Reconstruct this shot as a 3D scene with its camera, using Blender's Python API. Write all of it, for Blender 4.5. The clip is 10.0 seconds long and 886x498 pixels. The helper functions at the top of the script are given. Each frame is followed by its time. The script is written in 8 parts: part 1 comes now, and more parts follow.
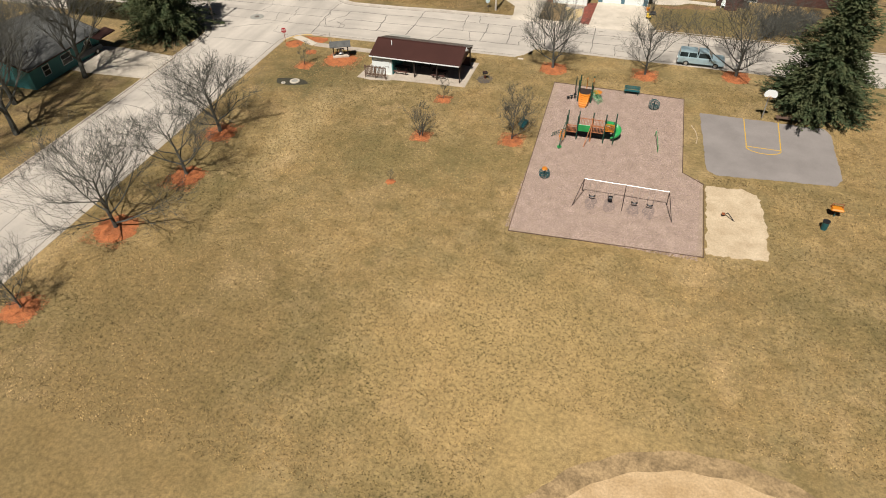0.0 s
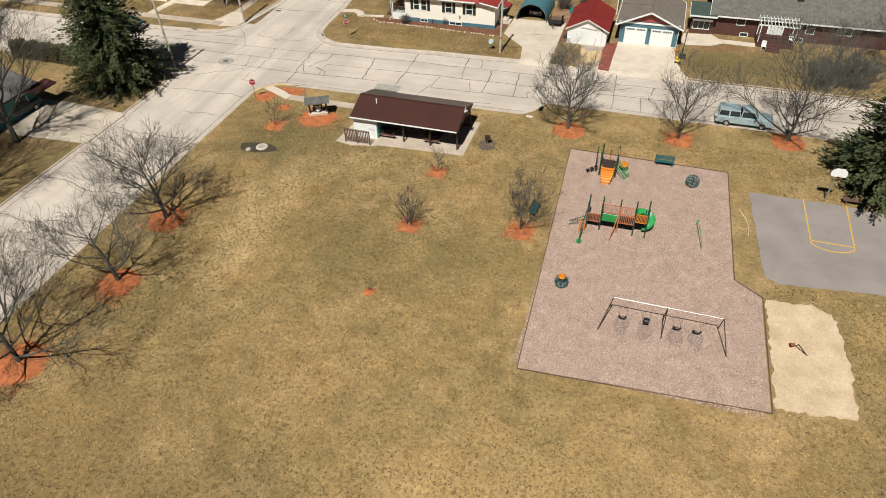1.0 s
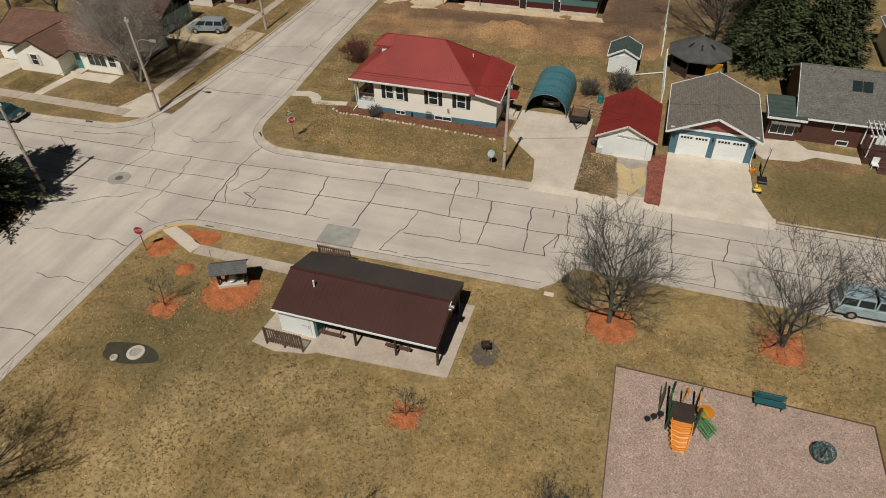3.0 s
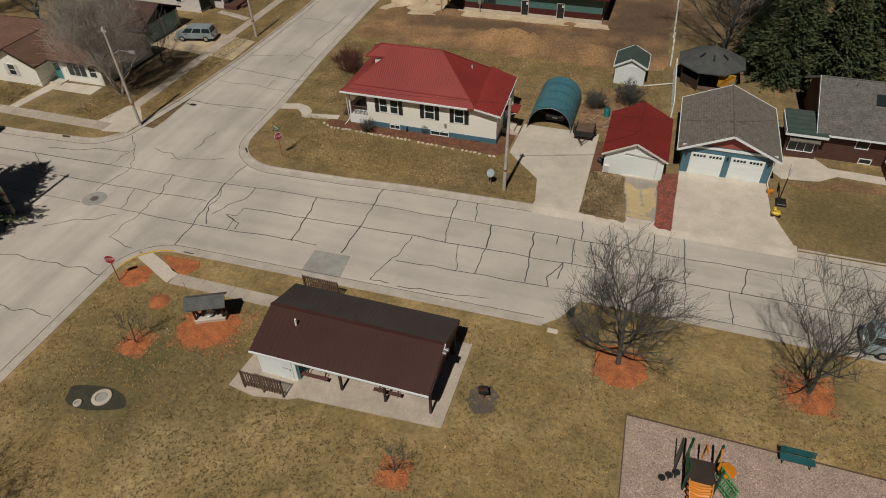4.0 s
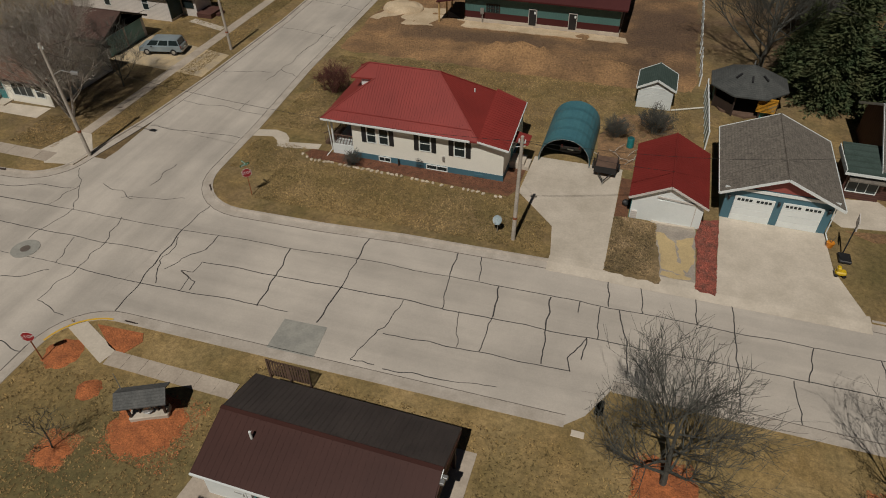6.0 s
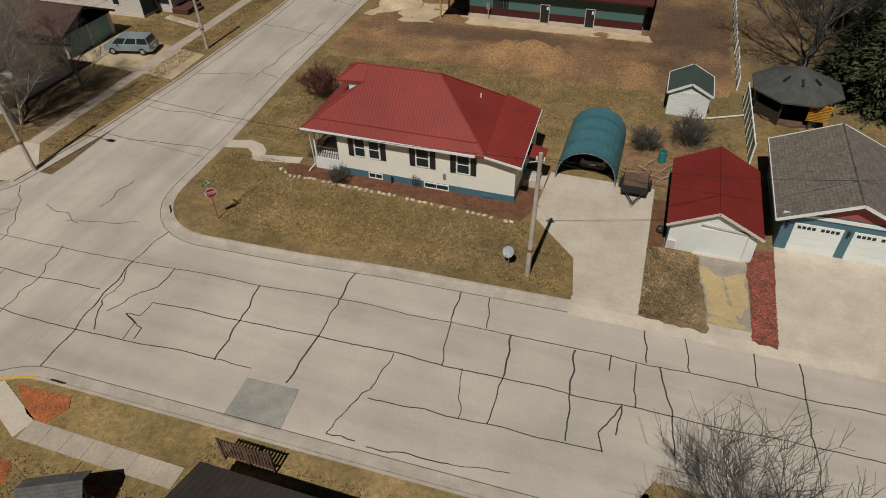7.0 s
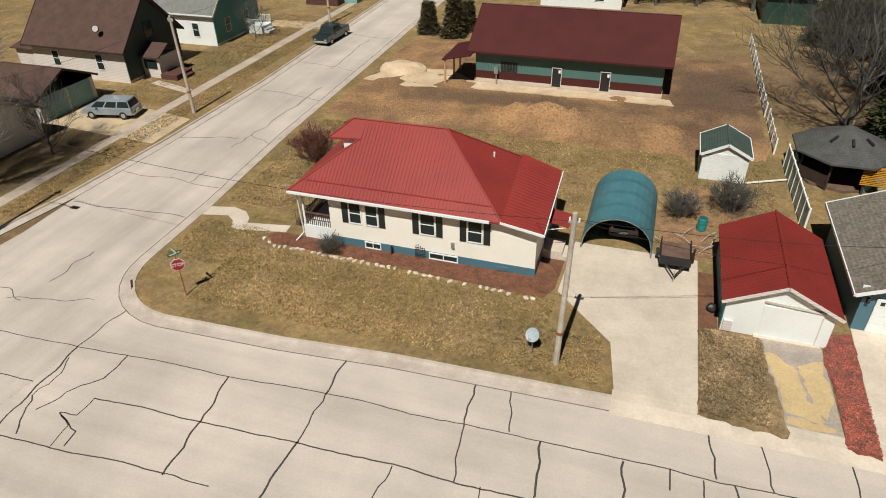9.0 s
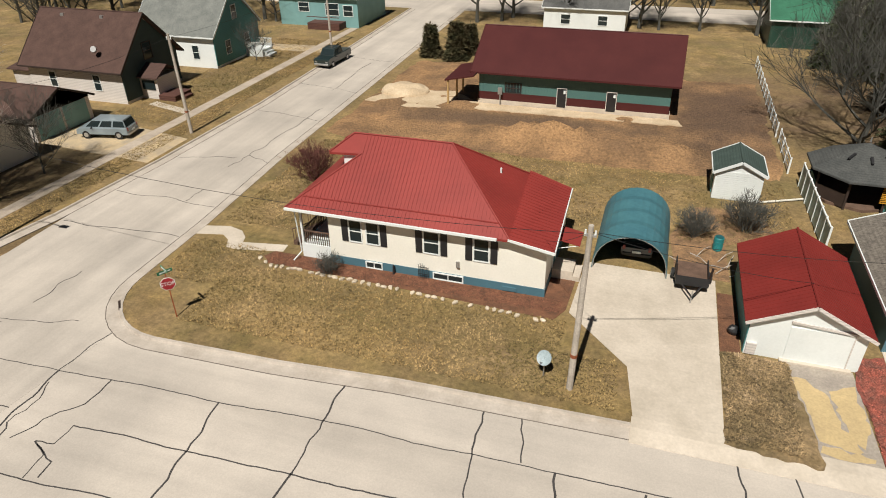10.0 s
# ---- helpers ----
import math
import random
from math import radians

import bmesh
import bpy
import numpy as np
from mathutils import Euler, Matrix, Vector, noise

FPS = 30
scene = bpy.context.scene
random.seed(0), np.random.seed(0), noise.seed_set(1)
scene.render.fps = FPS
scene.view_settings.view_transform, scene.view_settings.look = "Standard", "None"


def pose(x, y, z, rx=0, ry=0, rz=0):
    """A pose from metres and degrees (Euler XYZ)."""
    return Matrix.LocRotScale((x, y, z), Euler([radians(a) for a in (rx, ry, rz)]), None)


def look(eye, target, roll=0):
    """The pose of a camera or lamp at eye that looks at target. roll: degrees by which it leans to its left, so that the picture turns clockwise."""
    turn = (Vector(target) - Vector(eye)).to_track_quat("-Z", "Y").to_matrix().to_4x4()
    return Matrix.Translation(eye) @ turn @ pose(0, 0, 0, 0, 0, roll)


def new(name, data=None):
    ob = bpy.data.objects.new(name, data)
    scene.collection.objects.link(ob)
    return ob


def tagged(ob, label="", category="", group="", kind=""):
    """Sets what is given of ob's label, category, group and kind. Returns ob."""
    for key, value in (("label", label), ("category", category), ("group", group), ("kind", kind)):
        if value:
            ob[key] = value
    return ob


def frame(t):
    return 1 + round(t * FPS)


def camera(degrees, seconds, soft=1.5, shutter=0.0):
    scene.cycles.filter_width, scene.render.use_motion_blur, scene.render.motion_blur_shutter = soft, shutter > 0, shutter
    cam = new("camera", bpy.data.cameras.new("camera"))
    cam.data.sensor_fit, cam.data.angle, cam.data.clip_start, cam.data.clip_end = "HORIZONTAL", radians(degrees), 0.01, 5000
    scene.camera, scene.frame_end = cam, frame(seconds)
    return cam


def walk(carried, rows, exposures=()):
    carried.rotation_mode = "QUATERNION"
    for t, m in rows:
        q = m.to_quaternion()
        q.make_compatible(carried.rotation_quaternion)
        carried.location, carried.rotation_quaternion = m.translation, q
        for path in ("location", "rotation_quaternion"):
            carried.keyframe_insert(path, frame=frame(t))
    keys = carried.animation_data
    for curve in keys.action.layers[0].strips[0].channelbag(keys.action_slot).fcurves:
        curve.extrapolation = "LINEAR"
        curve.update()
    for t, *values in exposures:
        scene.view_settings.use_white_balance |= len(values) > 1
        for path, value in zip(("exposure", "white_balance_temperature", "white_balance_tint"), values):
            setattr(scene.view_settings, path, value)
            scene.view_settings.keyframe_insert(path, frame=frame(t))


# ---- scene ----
cam = camera(68.1, 10.0, 1.0)
PATH = [
    (0, (8.419, -20.956, 37.852), (7.947, -19.532, 36.529), -1.4),
    (0.5, (6.126, -13.272, 37.512), (5.645, -11.847, 36.194), -1.6),
    (1, (4.539, -5.147, 36.769), (4.052, -3.725, 35.45), -1.9),
    (1.5, (1.847, 5.77, 36.129), (1.356, 7.195, 34.815), -1.8),
    (2, (-0.164, 14.218, 35.418), (-0.657, 15.646, 34.107), -1.8),
    (2.5, (-2.341, 22.457, 34.121), (-2.832, 23.887, 32.811), -1.6),
    (2.7, (-2.695, 23.013, 34.012), (-3.177, 24.446, 32.703), -1.4),
    (4, (-3.878, 27.854, 33.102), (-4.366, 29.285, 31.793), -1.5),
    (4.5, (-4.449, 29.779, 32.57), (-4.938, 31.211, 31.262), -1.6),
    (5, (-5.095, 31.686, 32.216), (-5.58, 33.117, 30.906), -1.4),
    (5.5, (-5.762, 33.512, 31.728), (-6.242, 34.946, 30.419), -1.2),
    (5.7, (-6.22, 34.765, 31.394), (-6.698, 36.199, 30.084), -1.1),
    (6.8, (-8.603, 42.945, 27.622), (-9.092, 44.381, 26.318), -1.3),
    (7, (-9.061, 44.071, 26.963), (-9.55, 45.507, 25.66), -1.2),
    (7.5, (-10.157, 46.706, 24.967), (-10.664, 48.207, 23.746), -1.2),
    (8, (-10.513, 47.476, 24.279), (-11.03, 49.002, 23.094), -1.2),
    (8.5, (-10.881, 48.138, 23.477), (-11.404, 49.691, 22.33), -1.1),
    (9, (-11.192, 48.786, 22.693), (-11.723, 50.363, 21.584), -1.1),
    (9.5, (-11.558, 49.35, 21.917), (-12.094, 50.952, 20.846), -1.0),
    (10, (-11.846, 49.851, 21.14), (-12.391, 51.476, 20.109), -1.0),
]
EXPOSURE = [(0.0, 0.0), (1.5, 0.0), (2.5, -0.37), (4.0, -0.86), (5.5, -1.1), (7.0, -0.83), (7.5, -0.55), (8.5, -0.24), (10.0, -0.06)]
walk(cam, [(t, look(eye, target, roll)) for t, eye, target, roll in PATH], EXPOSURE)

# ---- light ----
world = bpy.data.worlds.new("world")
scene.world = world
world.use_nodes = True
wn = world.node_tree
sky = wn.nodes.new("ShaderNodeTexSky")
sky.sky_type, sky.sun_disc = "NISHITA", False
sky.sun_elevation, sky.sun_rotation = radians(56), radians(182)
wn.nodes["Background"].inputs["Strength"].default_value = 0.0125
wn.links.new(sky.outputs[0], wn.nodes["Background"].inputs["Color"])
sun = new("sun", bpy.data.lights.new("sun", "SUN"))
sun.data.energy, sun.data.angle, sun.data.color = 5.5, radians(0.55), (1.0, 0.945, 0.86)
sun.matrix_world = look((-2.1, -57.0, 84.5), (0, 0, 0))


# ---- materials ----
def mat(name, col, col2=None, rough=0.85, big=0.6, fine=14.0, vary=0.25, bump=0.25, metal=0.0, dist=0.03, per=0.0):
    m = bpy.data.materials.new(name)
    m.use_nodes = True
    nt = m.node_tree
    bsdf = nt.nodes["Principled BSDF"]
    geo = nt.nodes.new("ShaderNodeNewGeometry")
    n1 = nt.nodes.new("ShaderNodeTexNoise")
    n2 = nt.nodes.new("ShaderNodeTexNoise")
    for n, s, d in ((n1, big, 6.0), (n2, fine, 5.0)):
        n.inputs["Scale"].default_value = s
        n.inputs["Detail"].default_value = d
        n.inputs["Roughness"].default_value = 0.62
        nt.links.new(geo.outputs["Position"], n.inputs["Vector"])
    mix = nt.nodes.new("ShaderNodeMix")
    mix.data_type = "RGBA"
    mix.inputs[6].default_value = (*col, 1)
    mix.inputs[7].default_value = (*(col2 or [c * 0.72 for c in col]), 1)
    ramp = nt.nodes.new("ShaderNodeMapRange")
    ramp.inputs[1].default_value, ramp.inputs[2].default_value = 0.36, 0.64
    nt.links.new(n1.outputs[0], ramp.inputs[0])
    nt.links.new(ramp.outputs[0], mix.inputs[0])
    mr = nt.nodes.new("ShaderNodeMapRange")
    mr.inputs[1].default_value, mr.inputs[2].default_value = 0.25, 0.75
    mr.inputs[3].default_value, mr.inputs[4].default_value = 1 - vary, 1 + vary
    nt.links.new(n2.outputs[0], mr.inputs[0])
    mul = nt.nodes.new("ShaderNodeMix")
    mul.data_type, mul.blend_type = "RGBA", "MULTIPLY"
    mul.inputs[0].default_value = 1.0
    nt.links.new(mix.outputs[2], mul.inputs[6])
    nt.links.new(mr.outputs[0], mul.inputs[7])
    out = mul.outputs[2]
    if per:
        info = nt.nodes.new("ShaderNodeObjectInfo")
        pr = nt.nodes.new("ShaderNodeMapRange")
        pr.inputs[3].default_value, pr.inputs[4].default_value = 1 - per, 1 + per
        nt.links.new(info.outputs["Random"], pr.inputs[0])
        m2 = nt.nodes.new("ShaderNodeMix")
        m2.data_type, m2.blend_type = "RGBA", "MULTIPLY"
        m2.inputs[0].default_value = 1.0
        nt.links.new(out, m2.inputs[6])
        nt.links.new(pr.outputs[0], m2.inputs[7])
        out = m2.outputs[2]
    nt.links.new(out, bsdf.inputs["Base Color"])
    bsdf.inputs["Roughness"].default_value = rough
    bsdf.inputs["Metallic"].default_value = metal
    if bump:
        bp = nt.nodes.new("ShaderNodeBump")
        bp.inputs["Strength"].default_value = bump
        bp.inputs["Distance"].default_value = dist
        nt.links.new(n2.outputs[0], bp.inputs["Height"])
        nt.links.new(bp.outputs[0], bsdf.inputs["Normal"])
    return m


def grass(name, cols, patch=0.09, mid=0.8, fine=9.0):
    """Dormant lawn: three colours laid over one another at three scales."""
    m = mat(name, cols[0], cols[1], 0.95, mid, fine, 0.4, 0.7, 0.0, 0.05)
    nt = m.node_tree
    bsdf = nt.nodes["Principled BSDF"]
    geo = [n for n in nt.nodes if n.type == "NEW_GEOMETRY"][0]
    n3 = nt.nodes.new("ShaderNodeTexNoise")
    n3.inputs["Scale"].default_value, n3.inputs["Detail"].default_value = patch, 7.0
    n3.inputs["Roughness"].default_value = 0.66
    nt.links.new(geo.outputs["Position"], n3.inputs["Vector"])
    r3 = nt.nodes.new("ShaderNodeMapRange")
    r3.inputs[1].default_value, r3.inputs[2].default_value, r3.inputs[4].default_value = 0.42, 0.64, 0.9
    nt.links.new(n3.outputs[0], r3.inputs[0])
    mx = nt.nodes.new("ShaderNodeMix")
    mx.data_type = "RGBA"
    src = bsdf.inputs["Base Color"].links[0].from_socket
    nt.links.new(r3.outputs[0], mx.inputs[0])
    nt.links.new(src, mx.inputs[6])
    mx.inputs[7].default_value = (*cols[2], 1)
    st = nt.nodes.new("ShaderNodeTexNoise")
    st.inputs["Scale"].default_value, st.inputs["Detail"].default_value, st.inputs["Roughness"].default_value = patch * 1.7, 8.0, 0.72
    off = nt.nodes.new("ShaderNodeVectorMath")
    off.inputs[1].default_value = (31.0, 12.0, 5.0)
    nt.links.new(geo.outputs["Position"], off.inputs[0])
    nt.links.new(off.outputs[0], st.inputs["Vector"])
    r4 = nt.nodes.new("ShaderNodeMapRange")
    r4.inputs[1].default_value, r4.inputs[2].default_value, r4.inputs[4].default_value = 0.54, 0.68, 0.8
    nt.links.new(st.outputs[0], r4.inputs[0])
    ms = nt.nodes.new("ShaderNodeMix")
    ms.data_type = "RGBA"
    ms.inputs[7].default_value = (cols[0][0] * 1.25, cols[0][1] * 1.28, cols[0][2] * 1.5, 1)
    nt.links.new(r4.outputs[0], ms.inputs[0])
    nt.links.new(mx.outputs[2], ms.inputs[6])
    sp = nt.nodes.new("ShaderNodeTexNoise")
    sp.inputs["Scale"].default_value, sp.inputs["Detail"].default_value, sp.inputs["Roughness"].default_value = 3.2, 8.0, 0.74
    nt.links.new(geo.outputs["Position"], sp.inputs["Vector"])
    rs = nt.nodes.new("ShaderNodeMapRange")
    rs.inputs[1].default_value, rs.inputs[2].default_value = 0.3, 0.7
    rs.inputs[3].default_value, rs.inputs[4].default_value = 0.5, 1.5
    nt.links.new(sp.outputs[0], rs.inputs[0])
    fin = nt.nodes.new("ShaderNodeMix")
    fin.data_type, fin.blend_type = "RGBA", "MULTIPLY"
    fin.inputs[0].default_value = 1.0
    nt.links.new(ms.outputs[2], fin.inputs[6])
    nt.links.new(rs.outputs[0], fin.inputs[7])
    nt.links.new(fin.outputs[2], bsdf.inputs["Base Color"])
    return m


def worn(m, x, y, rx, ry, turn, col, most=0.8, seed=0.0):
    """An area of ground in another colour (trodden, greener, darker, painted shade): an ellipse with a soft edge,
    broken up by noise.
    """
    nt = m.node_tree
    bsdf = nt.nodes["Principled BSDF"]
    geo = [n for n in nt.nodes if n.type == "NEW_GEOMETRY"][0]
    mp = nt.nodes.new("ShaderNodeMapping")
    mp.vector_type = "TEXTURE"
    mp.inputs["Location"].default_value = (x, y, 0)
    mp.inputs["Rotation"].default_value = (0, 0, radians(turn))
    mp.inputs["Scale"].default_value = (rx, ry, 50)
    nt.links.new(geo.outputs["Position"], mp.inputs["Vector"])
    gr = nt.nodes.new("ShaderNodeTexGradient")
    gr.gradient_type = "SPHERICAL"
    nt.links.new(mp.outputs[0], gr.inputs["Vector"])
    nz = nt.nodes.new("ShaderNodeTexNoise")
    nz.noise_dimensions = "4D"
    nz.inputs["W"].default_value = seed
    nz.inputs["Scale"].default_value, nz.inputs["Detail"].default_value, nz.inputs["Roughness"].default_value = 0.35, 6.0, 0.6
    nt.links.new(geo.outputs["Position"], nz.inputs["Vector"])
    ad = nt.nodes.new("ShaderNodeMath")
    ad.operation = "MULTIPLY_ADD"
    ad.inputs[1].default_value = 0.7
    nt.links.new(gr.outputs["Fac"], ad.inputs[0])
    nt.links.new(nz.outputs[0], ad.inputs[2])
    mr = nt.nodes.new("ShaderNodeMapRange")
    mr.inputs[1].default_value, mr.inputs[2].default_value, mr.inputs[4].default_value = 0.45, 0.95, most
    nt.links.new(ad.outputs[0], mr.inputs[0])
    mx = nt.nodes.new("ShaderNodeMix")
    mx.data_type = "RGBA"
    fin = bsdf.inputs["Base Color"].links[0].from_node
    src = fin.inputs[6].links[0].from_socket
    nt.links.new(mr.outputs[0], mx.inputs[0])
    nt.links.new(src, mx.inputs[6])
    mx.inputs[7].default_value = (*col, 1)
    nt.links.new(mx.outputs[2], fin.inputs[6])


def streaked(m, sx, sy, lo, hi):
    """Long worn bands in a paved surface, stretched along the way of travel."""
    nt = m.node_tree
    bsdf = nt.nodes["Principled BSDF"]
    geo = [n for n in nt.nodes if n.type == "NEW_GEOMETRY"][0]
    mp = nt.nodes.new("ShaderNodeMapping")
    mp.inputs["Scale"].default_value = (sx, sy, 1)
    nt.links.new(geo.outputs["Position"], mp.inputs["Vector"])
    nz = nt.nodes.new("ShaderNodeTexNoise")
    nz.inputs["Scale"].default_value, nz.inputs["Detail"].default_value, nz.inputs["Roughness"].default_value = 1.0, 5.0, 0.6
    nt.links.new(mp.outputs[0], nz.inputs["Vector"])
    mr = nt.nodes.new("ShaderNodeMapRange")
    mr.inputs[1].default_value, mr.inputs[2].default_value = 0.35, 0.65
    mr.inputs[3].default_value, mr.inputs[4].default_value = lo, hi
    nt.links.new(nz.outputs[0], mr.inputs[0])
    mu = nt.nodes.new("ShaderNodeMix")
    mu.data_type, mu.blend_type = "RGBA", "MULTIPLY"
    mu.inputs[0].default_value = 1.0
    nt.links.new(bsdf.inputs["Base Color"].links[0].from_socket, mu.inputs[6])
    nt.links.new(mr.outputs[0], mu.inputs[7])
    nt.links.new(mu.outputs[2], bsdf.inputs["Base Color"])
    return m


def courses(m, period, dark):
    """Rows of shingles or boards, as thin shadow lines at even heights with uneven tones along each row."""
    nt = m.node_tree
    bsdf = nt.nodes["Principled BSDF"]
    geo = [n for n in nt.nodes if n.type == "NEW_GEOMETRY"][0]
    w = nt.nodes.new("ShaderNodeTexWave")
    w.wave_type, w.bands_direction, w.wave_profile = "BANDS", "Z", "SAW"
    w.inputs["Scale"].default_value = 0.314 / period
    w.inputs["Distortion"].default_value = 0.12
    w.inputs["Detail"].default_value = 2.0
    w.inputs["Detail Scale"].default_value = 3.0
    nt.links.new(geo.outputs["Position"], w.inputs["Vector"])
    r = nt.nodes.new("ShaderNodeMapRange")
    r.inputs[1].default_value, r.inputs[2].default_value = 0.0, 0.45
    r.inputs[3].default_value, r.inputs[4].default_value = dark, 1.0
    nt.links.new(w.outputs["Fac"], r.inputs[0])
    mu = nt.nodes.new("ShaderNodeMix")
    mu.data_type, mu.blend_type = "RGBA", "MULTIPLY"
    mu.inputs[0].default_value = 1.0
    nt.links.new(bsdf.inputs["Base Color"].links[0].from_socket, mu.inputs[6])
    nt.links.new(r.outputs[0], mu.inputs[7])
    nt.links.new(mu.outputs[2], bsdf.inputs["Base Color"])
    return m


LAWN = grass("dormant_lawn", ((0.37, 0.25, 0.105), (0.235, 0.157, 0.06), (0.145, 0.112, 0.041)), 0.075)
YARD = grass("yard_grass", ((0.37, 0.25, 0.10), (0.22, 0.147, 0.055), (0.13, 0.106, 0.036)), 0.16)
FIELD = grass("far_ground", ((0.23, 0.15, 0.072), (0.15, 0.097, 0.045), (0.10, 0.078, 0.036)), 0.05)
worn(LAWN, -26.8, 36.0, 3.2, 14.0, 5, (0.46, 0.34, 0.17), 0.75, 1.0)
worn(LAWN, -22.0, 44.0, 5.0, 3.0, 20, (0.44, 0.32, 0.16), 0.6, 2.0)
# greener patch, its colour deepened to stand in for a darker exposure
worn(LAWN, -31.0, 47.0, 9.0, 8.0, 0, (0.088, 0.080, 0.031), 0.85, 3.0)
worn(LAWN, -12.0, 32.5, 15.0, 6.0, 8, (0.15, 0.125, 0.045), 0.6, 4.0)
worn(LAWN, 4.0, 9.0, 17.0, 15.0, 0, (0.45, 0.31, 0.13), 0.6, 5.0)
worn(LAWN, -24.0, 0.0, 17.0, 24.0, 0, (0.20, 0.135, 0.052), 0.7, 14.0)
worn(YARD, -24.0, 76.0, 12.0, 3.0, 4, (0.16, 0.125, 0.04), 0.6, 6.0)
worn(YARD, -16.5, 73.6, 2.6, 1.6, 0, (0.42, 0.30, 0.15), 0.8, 7.0)
DIRT = mat("bare_earth", (0.44, 0.255, 0.118), (0.20, 0.118, 0.058), 0.95, 0.18, 5.0, 0.5, 1.0, 0, 0.2)
worn(DIRT, -5.5, 113.0, 8.0, 14.0, 0, (0.115, 0.070, 0.044), 0.9, 8.0)
worn(DIRT, -25.0, 106.5, 18.0, 2.6, 2, (0.13, 0.082, 0.05), 0.8, 9.0)
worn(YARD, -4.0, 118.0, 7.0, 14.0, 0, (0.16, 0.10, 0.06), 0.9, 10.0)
# brown leaf litter, with the shadows of branches worked into its colour
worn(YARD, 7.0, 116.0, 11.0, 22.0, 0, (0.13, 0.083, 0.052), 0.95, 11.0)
worn(YARD, -30.0, 74.5, 9.0, 3.0, -20, (0.40, 0.28, 0.12), 0.7, 12.0)
# shade of the trees round the corner lots, painted as darker ground
worn(YARD, -60.0, 84.0, 9.0, 10.0, 0, (0.14, 0.10, 0.055), 0.9, 13.0)
worn(YARD, 16.0, 77.0, 11.0, 6.5, 0, (0.125, 0.10, 0.036), 0.8, 15.0)
MULCH = mat("red_mulch", (0.49, 0.16, 0.055), (0.30, 0.10, 0.038), 0.95, 1.3, 12.0, 0.6, 0.9, 0, 0.06)
BARK = mat("dark_bark_mulch", (0.22, 0.10, 0.052), (0.12, 0.058, 0.033), 0.95, 1.5, 22.0, 0.5, 0.9, 0, 0.06)
CHIPS = mat("wood_chips", (0.43, 0.32, 0.25), (0.33, 0.245, 0.19), 0.95, 0.7, 12.0, 0.5, 0.9, 0, 0.06)
SAND = mat("sand", (0.60, 0.48, 0.33), (0.47, 0.36, 0.235), 0.95, 0.6, 7.0, 0.2, 0.4)
INFIELD = mat("infield_dirt", (0.60, 0.43, 0.25), (0.42, 0.28, 0.14), 0.95, 0.35, 6.0, 0.25, 0.4)
ROAD_SIDE = streaked(mat("side_street_concrete", (0.55, 0.495, 0.43), (0.44, 0.397, 0.348), 0.85, 0.16, 14.0, 0.1, 0.12, 0, 0.01), 0.45, 0.025, 0.86, 1.1)
ROAD = mat("street_concrete", (0.55, 0.495, 0.43), (0.44, 0.397, 0.348), 0.85, 0.16, 14.0, 0.1, 0.12, 0, 0.01)
streaked(ROAD, 0.025, 0.45, 0.86, 1.1)
CONC = mat("concrete", (0.61, 0.54, 0.45), (0.49, 0.43, 0.35), 0.88, 0.5, 7.0, 0.1, 0.15, 0, 0.01, 0.04)
KERB = mat("kerb_concrete", (0.51, 0.455, 0.395), (0.40, 0.35, 0.295), 0.9, 0.8, 9.0, 0.12, 0.2, 0, 0.01)
JOINT = mat("worn_joint", (0.20, 0.175, 0.15), None, 0.9, 1.0, 9.0, 0.3, 0.1)
PATCH = mat("grey_patch_concrete", (0.36, 0.35, 0.31), (0.27, 0.265, 0.24), 0.9, 0.9, 8.0, 0.12, 0.2, 0, 0.01)
ASPH = mat("worn_court_asphalt", (0.285, 0.255, 0.24), (0.235, 0.21, 0.197), 0.92, 0.3, 20.0, 0.1, 0.3, 0, 0.01)
TAR = mat("crack_sealant", (0.07, 0.066, 0.064), None, 0.6, 2.0, 20.0, 0.2, 0.1)
YEL = mat("yellow_paint", (0.72, 0.44, 0.03), (0.62, 0.38, 0.05), 0.7, 2.0, 20.0, 0.15, 0.05)
RED_DARK = mat("dark_red_metal_roofing", (0.22, 0.030, 0.025), (0.18, 0.025, 0.021), 0.62, 0.3, 8.0, 0.06, 0.02)
RED_METAL = mat("red_metal_roofing", (0.28, 0.043, 0.036), (0.23, 0.036, 0.031), 0.58, 0.3, 8.0, 0.05, 0.02)
BROWN_METAL = mat("brown_metal_roofing", (0.066, 0.028, 0.023), (0.054, 0.023, 0.019), 0.5, 0.3, 8.0, 0.06, 0.02)
MAROON = mat("maroon_metal", (0.080, 0.022, 0.021), (0.066, 0.018, 0.018), 0.45, 0.3, 8.0, 0.06, 0.02)
TEAL_METAL = mat("grey_green_metal_siding", (0.085, 0.18, 0.165), (0.075, 0.16, 0.15), 0.45, 0.4, 8.0, 0.05, 0.02)
SHINGLE = mat("weathered_grey_shingles", (0.19, 0.168, 0.14), (0.14, 0.123, 0.105), 0.95, 1.6, 6.5, 0.55, 0.4)
SHINGLE_B = mat("brown_shingles", (0.095, 0.053, 0.042), (0.072, 0.040, 0.032), 0.95, 0.9, 9.0, 0.3, 0.4)
SHINGLE_R = mat("grey_ranch_shingles", (0.15, 0.143, 0.128), (0.105, 0.10, 0.09), 0.95, 1.6, 6.5, 0.5, 0.4)
SHINGLE_W = mat("warm_brown_shingles", (0.165, 0.088, 0.060), (0.125, 0.066, 0.046), 0.95, 0.9, 9.0, 0.3, 0.4)
